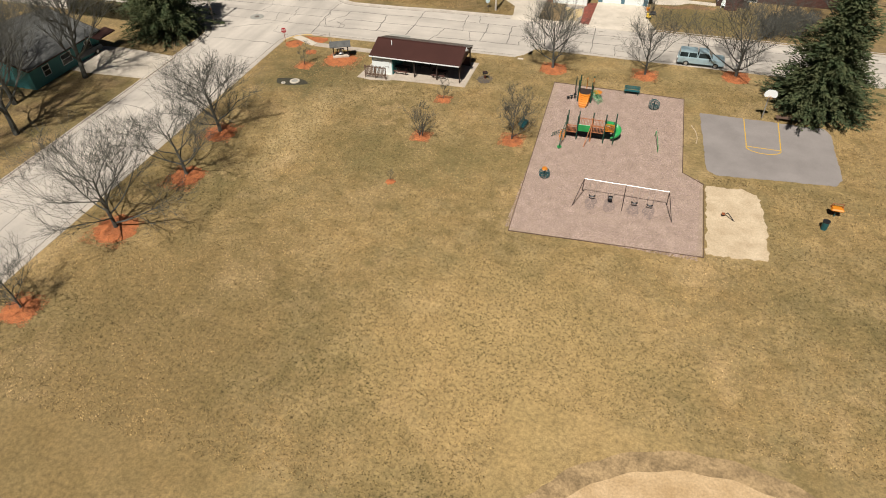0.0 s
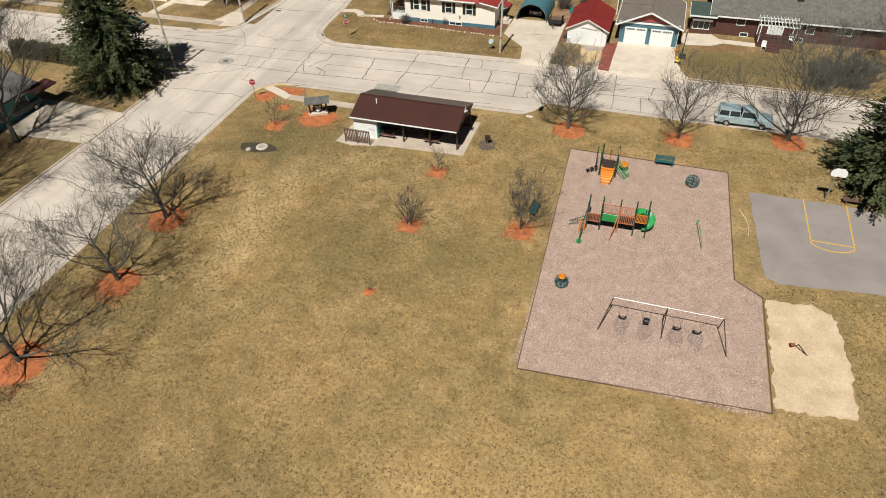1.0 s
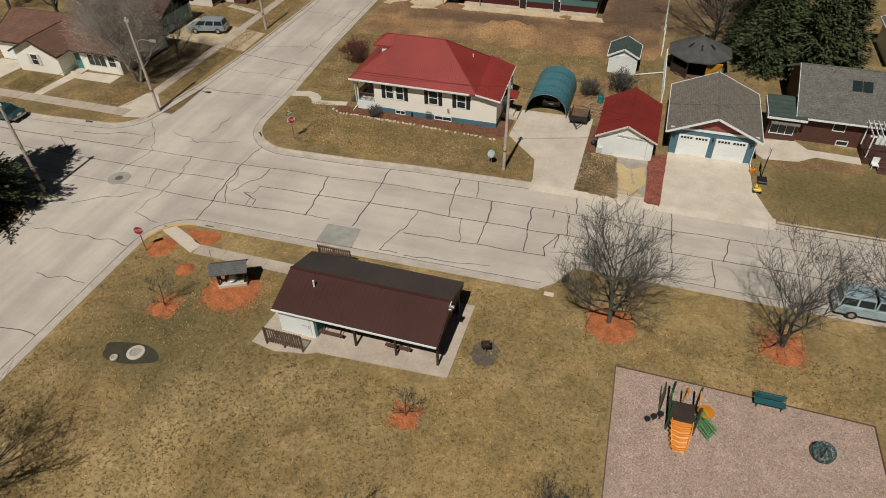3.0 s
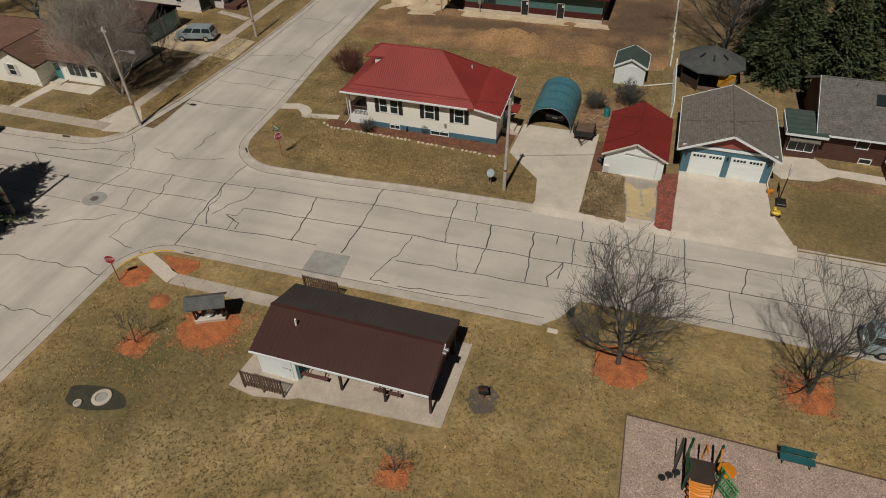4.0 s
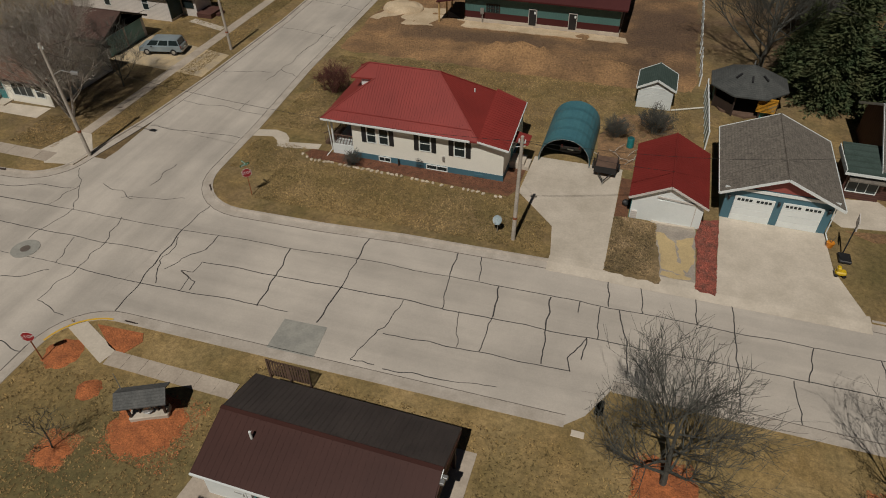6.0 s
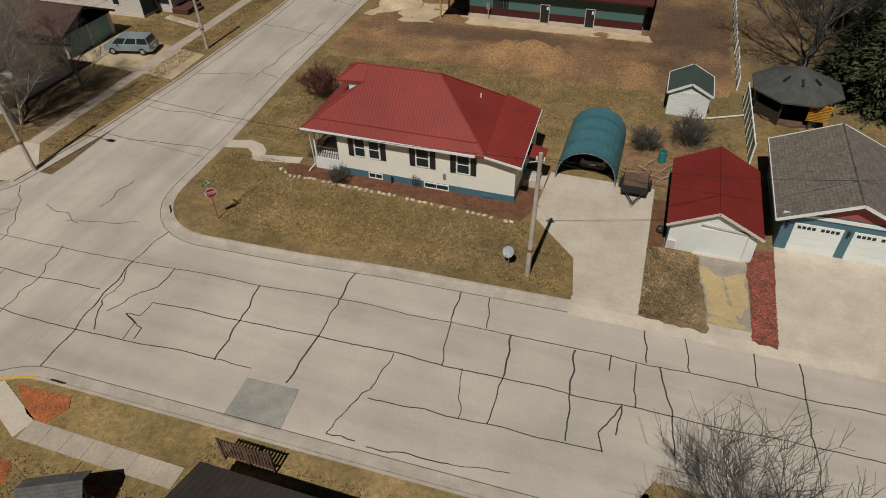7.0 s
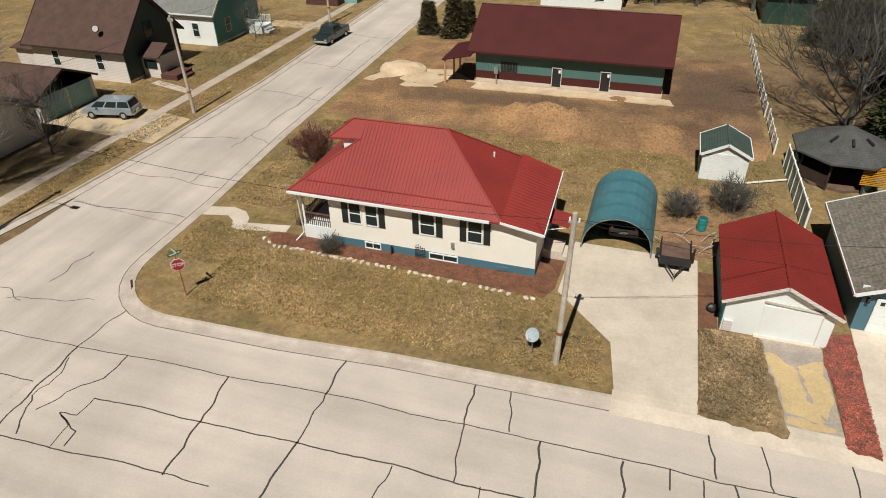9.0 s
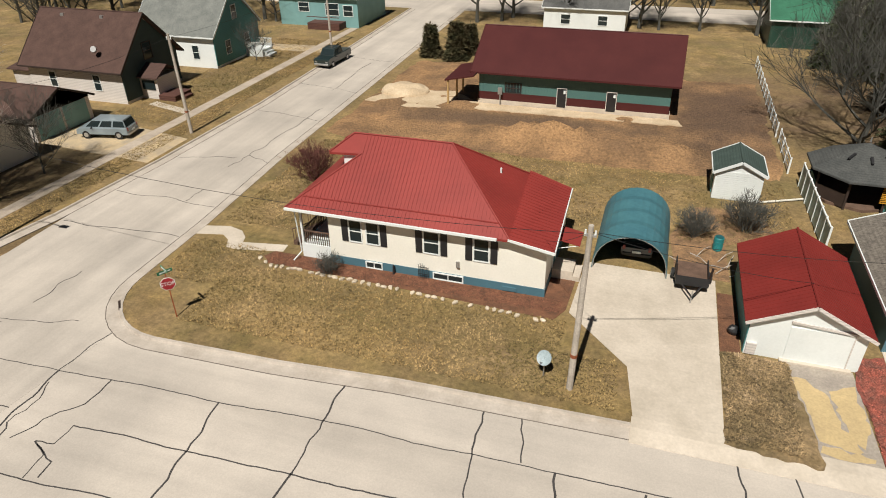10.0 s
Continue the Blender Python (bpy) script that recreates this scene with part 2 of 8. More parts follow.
SHINGLE_D = mat("dark_grey_shingles", (0.13, 0.13, 0.125), (0.09, 0.092, 0.09), 0.95, 1.0, 9.0, 0.3, 0.4)
SHINGLE_G = mat("green_grey_shingles", (0.055, 0.085, 0.075), (0.04, 0.065, 0.055), 0.95, 1.0, 9.0, 0.3, 0.4)
WHITE = mat("white_paint", (0.78, 0.82, 0.81), (0.72, 0.76, 0.75), 0.6, 0.5, 9.0, 0.04, 0.03)
CREAM = mat("cream_siding", (0.86, 0.84, 0.755), (0.81, 0.79, 0.70), 0.65, 0.4, 9.0, 0.04, 0.03)
GREYSID = mat("pale_grey_siding", (0.68, 0.64, 0.60), (0.60, 0.56, 0.52), 0.75, 0.4, 9.0, 0.08, 0.05)
BLUE = mat("slate_blue_paint", (0.075, 0.175, 0.225), (0.065, 0.15, 0.195), 0.6, 0.6, 9.0, 0.08, 0.03)
TEAL = mat("teal_siding", (0.07, 0.26, 0.27), (0.055, 0.22, 0.23), 0.6, 0.5, 9.0, 0.06, 0.03)
REDWOOD = mat("red_shingle_gable", (0.33, 0.085, 0.07), (0.27, 0.07, 0.06), 0.7, 0.8, 9.0, 0.12, 0.1)
BROWN = mat("brown_lap_siding", (0.105, 0.045, 0.034), (0.085, 0.036, 0.028), 0.75, 0.6, 9.0, 0.12, 0.05)
DARK = mat("dark_brown_trim", (0.045, 0.028, 0.022), None, 0.7, 1.0, 9.0, 0.15, 0.05)
BLACK = mat("black_paint", (0.022, 0.022, 0.024), None, 0.5, 1.0, 9.0, 0.1, 0.02)
WOOD = mat("weathered_wood", (0.14, 0.085, 0.06), (0.095, 0.058, 0.04), 0.85, 2.0, 16.0, 0.25, 0.3, 0, 0.02, 0.12)
POLEWOOD = mat("grey_pole_wood", (0.50, 0.45, 0.39), (0.36, 0.32, 0.27), 0.9, 1.0, 14.0, 0.22, 0.3, 0, 0.02)
GALV = mat("galvanised_steel", (0.52, 0.52, 0.51), (0.45, 0.45, 0.45), 0.4, 1.0, 14.0, 0.06, 0.02, 0.7)
RUST = mat("rusty_steel", (0.33, 0.10, 0.035), (0.20, 0.06, 0.025), 0.8, 4.0, 22.0, 0.3, 0.1)
TARP = mat("teal_blue_tarpaulin", (0.065, 0.185, 0.215), (0.05, 0.15, 0.185), 0.55, 0.7, 5.0, 0.12, 0.15)
GREEN_P = mat("green_plastic", (0.03, 0.33, 0.09), None, 0.4, 1.0, 9.0, 0.06, 0.02)
GREEN_D = mat("dark_green_steel", (0.016, 0.075, 0.05), None, 0.45, 1.0, 9.0, 0.08, 0.02)
ORANGE_P = mat("orange_plastic", (0.72, 0.25, 0.02), None, 0.45, 1.0, 9.0, 0.06, 0.02)
TAN_P = mat("tan_panel", (0.52, 0.20, 0.09), None, 0.5, 1.0, 9.0, 0.06, 0.02)
TEAL_P = mat("teal_coated_steel", (0.02, 0.115, 0.125), None, 0.45, 1.0, 9.0, 0.08, 0.02)
BRANCH = mat("grey_brown_bark", (0.105, 0.104, 0.090), (0.060, 0.060, 0.051), 0.95, 2.0, 14.0, 0.25, 0.4, 0, 0.02)
BIRCH = mat("pale_bark", (0.50, 0.46, 0.41), (0.26, 0.23, 0.20), 0.9, 2.5, 14.0, 0.3, 0.3, 0, 0.02)
REDTWIG = mat("reddish_twigs", (0.15, 0.055, 0.042), None, 0.95, 2.0, 14.0, 0.25, 0.2)
NEEDLE = mat("spruce_needles", (0.055, 0.080, 0.038), (0.095, 0.10, 0.046), 0.8, 0.8, 6.0, 0.45, 0.3)
CEDAR = mat("cedar_hedge", (0.060, 0.058, 0.022), (0.085, 0.060, 0.025), 0.85, 0.8, 6.0, 0.45, 0.3)
NEEDLE.node_tree.nodes["Principled BSDF"].inputs["Specular IOR Level"].default_value = 0.12
RUBBER = mat("tyre_rubber", (0.018, 0.018, 0.018), None, 0.85, 2.0, 20.0, 0.15, 0.1)
STONE = mat("pale_edging_stone", (0.66, 0.57, 0.45), (0.48, 0.40, 0.30), 0.9, 3.0, 14.0, 0.2, 0.3, 0, 0.02, 0.15)


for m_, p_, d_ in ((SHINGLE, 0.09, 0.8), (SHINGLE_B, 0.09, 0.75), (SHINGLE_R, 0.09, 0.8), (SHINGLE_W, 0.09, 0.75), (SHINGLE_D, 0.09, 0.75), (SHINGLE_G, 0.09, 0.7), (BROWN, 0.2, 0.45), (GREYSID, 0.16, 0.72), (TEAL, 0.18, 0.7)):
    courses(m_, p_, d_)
WALK = mat("weathered_pavement", (0.47, 0.40, 0.325), (0.37, 0.31, 0.25), 0.9, 0.6, 7.0, 0.14, 0.2, 0, 0.01, 0.07)


def glass_dark():
    m = bpy.data.materials.new("window_glass")
    m.use_nodes = True
    b = m.node_tree.nodes["Principled BSDF"]
    b.inputs["Base Color"].default_value = (0.02, 0.03, 0.032, 1)
    b.inputs["Roughness"].default_value = 0.06
    b.inputs["IOR"].default_value = 1.5
    return m


GLASS = glass_dark()
for m_ in (RED_METAL, RED_DARK, BROWN_METAL, MAROON):
    m_.node_tree.nodes["Principled BSDF"].inputs["Specular IOR Level"].default_value = 0.25


def carpaint(name, col):
    m = mat(name, col, None, 0.3, 0.5, 3.0, 0.02, 0.0)
    m.node_tree.nodes["Principled BSDF"].inputs["Coat Weight"].default_value = 0.6
    return m


# ---- building blocks ----
def part(name, bm, material, parent, label=""):
    me = bpy.data.meshes.new(name)
    if isinstance(bm, tuple):
        me.from_pydata(bm[0], [], bm[1])
    else:
        bmesh.ops.recalc_face_normals(bm, faces=bm.faces)
        bm.to_mesh(me)
        bm.free()
    me.materials.append(material)
    ob = new(name, me)
    ob.parent = parent
    if label:
        ob["label"] = label
    return ob


def piece(name, me, parent, m):
    ob = new(name, me)
    ob.parent = parent
    ob.matrix_basis = m
    return ob


def thing(name, x, y, z, label, category, group="", rz=0.0, kind=""):
    ob = new(name)
    ob.matrix_basis = pose(x, y, z, 0, 0, rz)
    return tagged(ob, label, category, group, kind)


def solid(name, bm, material, label, category, kind="", group=""):
    ob = part(name, bm, material, None)
    return tagged(ob, label, category, group, kind)


def box(bm, x0, y0, z0, x1, y1, z1, m=None):
    vs = [bm.verts.new((x, y, z)) for z in (z0, z1) for y in (y0, y1) for x in (x0, x1)]
    if m:
        for v in vs:
            v.co = m @ v.co
    for f in ((0, 1, 3, 2), (4, 5, 7, 6), (0, 1, 5, 4), (2, 3, 7, 6), (0, 2, 6, 4), (1, 3, 7, 5)):
        bm.faces.new([vs[i] for i in f])
    return bm


def mesh_box(name, material, x0, y0, z0, x1, y1, z1):
    me = bpy.data.meshes.new(name)
    bm = box(bmesh.new(), x0, y0, z0, x1, y1, z1)
    bmesh.ops.recalc_face_normals(bm, faces=bm.faces)
    bm.to_mesh(me)
    bm.free()
    me.materials.append(material)
    return me


def B(*a):
    """A bmesh of boxes, each given by six numbers."""
    bm = bmesh.new()
    for b in a:
        box(bm, *b)
    return bm


def plate(bm, pts, z0, z1):
    """A flat polygon with thickness."""
    lo = [bm.verts.new((p[0], p[1], z0)) for p in pts]
    hi = [bm.verts.new((p[0], p[1], z1)) for p in pts]
    bm.faces.new(hi)
    bm.faces.new(lo[::-1])
    for i in range(len(pts)):
        j = (i + 1) % len(pts)
        bm.faces.new((lo[i], lo[j], hi[j], hi[i]))
    return bm


def ragged(pts, seed, amp=0.08, step=0.35):
    """A polygon's outline with an uneven, worn edge."""
    rg = random.Random(seed)
    out = []
    for (ax, ay), (bx, by) in zip(pts, pts[1:] + pts[:1]):
        n = max(1, int(math.hypot(bx - ax, by - ay) / step))
        for k in range(n):
            out.append((ax + (bx - ax) * k / n + rg.uniform(-amp, amp), ay + (by - ay) * k / n + rg.uniform(-amp, amp)))
    return out


def sheet(bm, pts, th):
    """A sloping polygon of 3D corners, th thick, measured downwards."""
    hi = [bm.verts.new(p) for p in pts]
    lo = [bm.verts.new((p[0], p[1], p[2] - th)) for p in pts]
    bm.faces.new(hi)
    bm.faces.new(lo[::-1])
    for i in range(len(pts)):
        j = (i + 1) % len(pts)
        bm.faces.new((lo[i], lo[j], hi[j], hi[i]))
    return bm


def tube(bm, p, q, r0, r1=None, n=6, caps=True):
    p, q = Vector(p), Vector(q)
    r1 = r0 if r1 is None else r1
    d = (q - p).normalized()
    a = d.orthogonal().normalized()
    b = d.cross(a)
    rings = []
    for c, r in ((p, r0), (q, r1)):
        rings.append([bm.verts.new(c + r * (math.cos(2 * math.pi * k / n) * a + math.sin(2 * math.pi * k / n) * b)) for k in range(n)])
    for k in range(n):
        bm.faces.new((rings[0][k], rings[0][(k + 1) % n], rings[1][(k + 1) % n], rings[1][k]))
    if caps:
        bm.faces.new(rings[0][::-1])
        bm.faces.new(rings[1])
    return bm


def pipe(bm, pts, r, n=6):
    for p, q in zip(pts[:-1], pts[1:]):
        tube(bm, p, q, r, r, n)
    return bm


def bar(bm, p, q, w, h):
    """A beam of width w and height h from p to q."""
    p, q = Vector(p), Vector(q)
    d = (q - p).normalized()
    s = d.cross(Vector((0, 0, 1)))
    s = s.normalized() if s.length > 1e-4 else Vector((1, 0, 0))
    u = s.cross(d)
    vs = []
    for c in (p, q):
        for i, j in ((-1, -1), (1, -1), (1, 1), (-1, 1)):
            vs.append(bm.verts.new(c + s * i * w / 2 + u * j * h / 2))
    for f in ((0, 1, 2, 3), (7, 6, 5, 4), (0, 4, 5, 1), (1, 5, 6, 2), (2, 6, 7, 3), (3, 7, 4, 0)):
        bm.faces.new([vs[i] for i in f])
    return bm


UNIT = {}


def stick(name, parent, p, q, w, h, material):
    """A straight member from p to q; all of one material share a mesh."""
    if material.name not in UNIT:
        UNIT[material.name] = mesh_box("member", material, 0, -0.5, -0.5, 1, 0.5, 0.5)
    p, q = Vector(p), Vector(q)
    d = q - p
    x = d.normalized()
    y = Vector((0, 0, 1)).cross(x)
    y = y.normalized() if y.length > 1e-4 else Vector((0, 1, 0))
    z = x.cross(y)
    m = Matrix((x, y, z)).transposed().to_4x4()
    return piece(name, UNIT[material.name], parent, Matrix.Translation(p) @ m @ Matrix.Diagonal((d.length, w, h, 1)))


def bevel(bm, w=0.03, seg=1):
    bmesh.ops.bevel(bm, geom=bm.edges[:], offset=w, segments=seg, affect="EDGES", profile=0.5)
    return bm


def arc(cx, cy, r, a0, a1, n=8):
    return [(cx + r * math.cos(radians(a0 + (a1 - a0) * k / n)), cy + r * math.sin(radians(a0 + (a1 - a0) * k / n))) for k in range(n + 1)]


FACE = {"S": (0, 180), "N": (180, 0), "E": (90, 0), "W": (-90, 0)}


def wall_m(x, y, z, side):
    """Local frame on a wall: x along it, y outwards (negative y is out for S), z up."""
    return pose(x, y, z, 0, 0, {"S": 0, "E": 90, "N": 180, "W": -90}[side])


def window(parent, x, y, z, side, w, h, frame_mat=None, bars=(1, 1), name="window", th=0.05):
    """A window on a wall: frame with a sill, and a pane behind its bars. x, y, z: middle of its lower edge."""
    m = wall_m(x, y, z, side)
    f = 0.07
    bm = bmesh.new()
    box(bm, -w / 2 - f, -th, -f, w / 2 + f, 0.02, 0.0, m)
    box(bm, -w / 2 - f, -th, h, w / 2 + f, 0.02, h + f, m)
    for s in (-1, 1):
        box(bm, s * (w / 2 + f / 2) - f / 2, -th, 0.0, s * (w / 2 + f / 2) + f / 2, 0.02, h, m)
    for k in range(1, bars[0]):
        c = -w / 2 + w * k / bars[0]
        box(bm, c - 0.025, -th + 0.01, 0, c + 0.025, 0.02, h, m)
    for k in range(1, bars[1]):
        c = h * k / bars[1]
        box(bm, -w / 2, -th + 0.012, c - 0.025, w / 2, 0.02, c + 0.025, m)
    ob = part(name, bm, frame_mat or WHITE, parent)
    bm = box(bmesh.new(), -w / 2, -0.012, 0, w / 2, 0.01, h, m)
    part("pane", bm, GLASS, ob)
    return ob


def door(parent, x, y, z, side, w, h, material, name="door", glass=False):
    m = wall_m(x, y, z, side)
    bm = box(bmesh.new(), -w / 2, -0.045, 0, w / 2, 0.01, h, m)
    ob = part(name, bm, material, parent)
    fr = bmesh.new()
    for s in (-1, 1):
        box(fr, s * (w / 2 + 0.05) - 0.05, -0.06, 0, s * (w / 2 + 0.05) + 0.05, 0.01, h, m)
    box(fr, -w / 2 - 0.1, -0.06, h, w / 2 + 0.1, 0.01, h + 0.1, m)
    part("door_frame", fr, WHITE, ob)
    if glass:
        part("pane", box(bmesh.new(), -w / 2 + 0.15, -0.055, h * 0.5, w / 2 - 0.15, -0.04, h - 0.2, m), GLASS, ob)
    part("handle", box(bmesh.new(), w / 2 - 0.14, -0.1, h * 0.47, w / 2 - 0.08, -0.044, h * 0.47 + 0.06, m), GALV, ob)
    return ob


def gable(parent, x0, y0, x1, y1, eave, ridge, axis, roof_mat, wall_mat, over=0.4, gable_mat=None, th=0.14, ribs=0.0, trim=None, lift=0.0):
    """Walls with a gable roof, ridge along axis. Heights are those of wall top and ridge."""
    wl = bmesh.new()
    if axis == "x":
        cy, half = (y0 + y1) / 2, (y1 - y0) / 2
        prof = [(y0, lift), (y1, lift), (y1, eave), (cy, ridge - 0.1), (y0, eave)]
        a = [wl.verts.new((x0, p[0], p[1])) for p in prof]
        b = [wl.verts.new((x1, p[0], p[1])) for p in prof]
    else:
        cx, half = (x0 + x1) / 2, (x1 - x0) / 2
        prof = [(x0, lift), (x1, lift), (x1, eave), (cx, ridge - 0.1), (x0, eave)]
        a = [wl.verts.new((p[0], y0, p[1])) for p in prof]
        b = [wl.verts.new((p[0], y1, p[1])) for p in prof]
    wl.faces.new(a)
    wl.faces.new(b[::-1])
    for i in range(5):
        j = (i + 1) % 5
        wl.faces.new((a[i], b[i], b[j], a[j]))
    part("wall", wl, wall_mat, parent)
    sl = (ridge - eave) / half
    z0 = eave - sl * over + 0.08
    bm = bmesh.new()
    if axis == "x":
        for s, ye in ((-1, y0 - over), (1, y1 + over)):
            sheet(bm, [(x0 - over, ye, z0), (x1 + over, ye, z0), (x1 + over, cy, ridge + 0.08), (x0 - over, cy, ridge + 0.08)], th)
            if ribs:
                n = int((x1 - x0 + 2 * over) / ribs)
                for k in range(n + 1):
                    x = x0 - over + 0.04 + k * (x1 - x0 + 2 * over - 0.08) / n
                    stick("rib", parent, (x, ye, z0 + 0.012), (x, cy, ridge + 0.092), 0.05, 0.035, roof_mat)
        tube(bm, (x0 - over, cy, ridge + 0.09), (x1 + over, cy, ridge + 0.09), 0.07, 0.07, 6)
    else:
        for s, xe in ((-1, x0 - over), (1, x1 + over)):
            sheet(bm, [(xe, y0 - over, z0), (xe, y1 + over, z0), (cx, y1 + over, ridge + 0.08), (cx, y0 - over, ridge + 0.08)], th)
            if ribs:
                n = int((y1 - y0 + 2 * over) / ribs)
                for k in range(n + 1):
                    y = y0 - over + 0.04 + k * (y1 - y0 + 2 * over - 0.08) / n
                    stick("rib", parent, (xe, y, z0 + 0.012), (cx, y, ridge + 0.092), 0.05, 0.035, roof_mat)
        tube(bm, (cx, y0 - over, ridge + 0.09), (cx, y1 + over, ridge + 0.09), 0.07, 0.07, 6)
    part("roof", bm, roof_mat, parent)
    if trim:
        def fascia(p, q, w, d):
            part("fascia", bar(bmesh.new(), p, q, w, d), trim, parent)

        if axis == "x":
            for xe in (x0 - over - 0.02, x1 + over + 0.02):
                for ye in (y0 - over, y1 + over):
                    fascia((xe, ye, z0 - 0.06), (xe, cy, ridge + 0.02), 0.04, 0.2)
            for ye in (y0 - over - 0.03, y1 + over + 0.03):
                fascia((x0 - over, ye, z0 - 0.05), (x1 + over, ye, z0 - 0.05), 0.06, 0.16)
        else:
            for ye in (y0 - over - 0.02, y1 + over + 0.02):
                for xe in (x0 - over, x1 + over):
                    fascia((xe, ye, z0 - 0.06), (cx, ye, ridge + 0.02), 0.04, 0.2)
            for xe in (x0 - over - 0.03, x1 + over + 0.03):
                fascia((xe, y0 - over, z0 - 0.05), (xe, y1 + over, z0 - 0.05), 0.06, 0.16)
    if gable_mat:
        gb = bmesh.new()
        if axis == "y":
            ye = y0 - 0.02
            f = [gb.verts.new((x0 + 0.5, ye, eave + 0.22)), gb.verts.new((x1 - 0.5, ye, eave + 0.22)), gb.verts.new((cx, ye, ridge - 0.22))]
            r = [gb.verts.new((v.co.x, ye + 0.015, v.co.z)) for v in f]
            gb.faces.new(f)
            for i in range(3):
                gb.faces.new((f[i], r[i], r[(i + 1) % 3], f[(i + 1) % 3]))
        part("gable_panel", gb, gable_mat, parent)
    return parent
# ---- ground, streets, blocks ----
solid("ground", plate(bmesh.new(), [(-1600, -1500), (1600, -1500), (1600, 1700), (-1600, 1700)], -0.6, -0.15), FIELD, "dry brown grassland reaching to the horizon", "ground", "structure")

solid("road_main", plate(bmesh.new(), [(-180, 57.0), (-180, 70.5), (-60, 70.5), (-52, 73.5), (-37, 73.5), (-31, 72.3), (180, 72.3), (180, 57.0)], -0.3, -0.12), ROAD, "pale concrete street with sealed black cracks", "road", "structure")
solid("road_side", plate(bmesh.new(), [(-51.6, -160), (-38.6, -160), (-38.6, 57.3), (-36.5, 75), (-42.4, 150), (-43.2, 190), (-53.2, 190), (-52.2, 150), (-49.5, 75), (-51.6, 57.3)], -0.3, -0.114), ROAD_SIDE, "pale concrete side street crossing at the corner", "road", "structure")
solid("road_far", plate(bmesh.new(), [(-180, 152.5), (180, 152.5), (180, 165.5), (-180, 165.5)], -0.3, -0.118), ROAD, "distant concrete street beyond the yards", "road", "structure")

PARK = [(-39.3, -150), (160, -150), (160, 61.6), (-5.2, 61.6), (-6.4, 59.4), (-7.4, 58.5)] + arc(-35.9, 54.5, 3.4, 90, 180)
NEB = [(-42.4, 153.5), (-40.9, 112), (-40.3, 94), (-39.4, 82)] + arc(-34.6, 75.0, 4.6, 180, 270) + [(-27.5, 70.65), (-21.4, 71.15), (-10.7, 71.5), (160, 71.6), (160, 153.5)]
NWB = [(-51.3, 153.5), (-170, 153.5), (-170, 68.9), (-62, 69.3)] + arc(-55.2, 73.4, 3.6, 275, 360) + [(-50.5, 80), (-49.8, 90), (-49.5, 105), (-50.4, 130)]
SWB = [(-51.2, -150), (-51.2, 53.6)] + arc(-54.6, 53.6, 3.4, 0, 90)[1:] + [(-170, 57.0), (-170, -150)]
solid("park_lawn", plate(bmesh.new(), PARK, -0.3, 0.0), LAWN, "dormant tan park lawn with faint green patches", "lawn", "structure")
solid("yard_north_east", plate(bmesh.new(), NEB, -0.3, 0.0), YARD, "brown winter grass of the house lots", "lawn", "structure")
solid("yard_north_west", plate(bmesh.new(), NWB, -0.3, 0.0), YARD, "brown winter grass of the corner lots", "lawn", "structure")
solid("yard_south_west", plate(bmesh.new(), SWB, -0.3, 0.0), YARD, "brown shaded grass under bare trees", "lawn", "structure")


solid("yard_far", plate(bmesh.new(), [(-170, 164.8), (160, 164.8), (160, 300), (-170, 300)], -0.3, 0.0), YARD, "brown winter grass beyond the far street", "lawn", "structure")


def sweep(bm, path, prof):
    """A profile of (outward, z) drawn along an open path; outward is to the path's left."""
    rows = []
    for i, p in enumerate(path):
        a, b = path[max(i - 1, 0)], path[min(i + 1, len(path) - 1)]
        d = Vector((b[0] - a[0], b[1] - a[1])).normalized()
        n = Vector((-d.y, d.x))
        rows.append([bm.verts.new((p[0] + n.x * o, p[1] + n.y * o, z)) for o, z in prof])
    for r, s in zip(rows[:-1], rows[1:]):
        for k in range(len(prof) - 1):
            bm.faces.new((r[k], s[k], s[k + 1], r[k + 1]))
    return bm


KP = [(-0.16, -0.1), (-0.14, 0.03), (0.02, 0.03), (0.06, -0.085), (0.72, -0.105), (0.74, -0.2)]


def kerb(name, path, flip=False):
    bm = sweep(bmesh.new(), path[::-1] if flip else path, KP)
    jt = sweep(bmesh.new(), path[::-1] if flip else path, [(0.735, -0.13), (0.74, -0.098), (0.775, -0.098), (0.78, -0.13)])
    solid(name.replace("kerb", "gutter_joint"), jt, JOINT, "thin dark joint between gutter and street", "joint", "structure")
    return solid(name, bm, KERB, "concrete kerb with a flat gutter", "kerb", "structure")


kerb("kerb_park", [(-39.3, -140)] + [(-39.3, y) for y in (-60, 0, 30, 50)] + arc(-35.9, 54.5, 3.4, 180, 90) + [(-21.6, 58.2), (-7.4, 58.5)])
kerb("kerb_park_east", [(-5.2, 61.6), (20, 61.6), (60, 61.6), (150, 61.6)])
kerb("kerb_ranch_lot", [(150, 71.6), (60, 71.6), (9.6, 71.6)])
kerb("kerb_garage_lot", [(0.3, 71.55), (-0.95, 71.55)])
kerb("kerb_between_drives", [(-3.7, 71.55), (-6.9, 71.55)])
kerb("kerb_corner_lot", [(-10.75, 71.5), (-21.4, 71.15), (-27.5, 70.65)] + arc(-34.6, 75.0, 4.6, 270, 180) + [(-39.4, 82), (-40.3, 94), (-40.9, 112), (-42.4, 153.2)])
kerb("kerb_north_west", [(-51.3, 153.2), (-50.4, 130), (-49.5, 105), (-49.8, 90), (-50.5, 80)] + arc(-55.2, 73.4, 3.6, 360, 275) + [(-62, 69.3), (-100, 68.9), (-165, 68.9)])
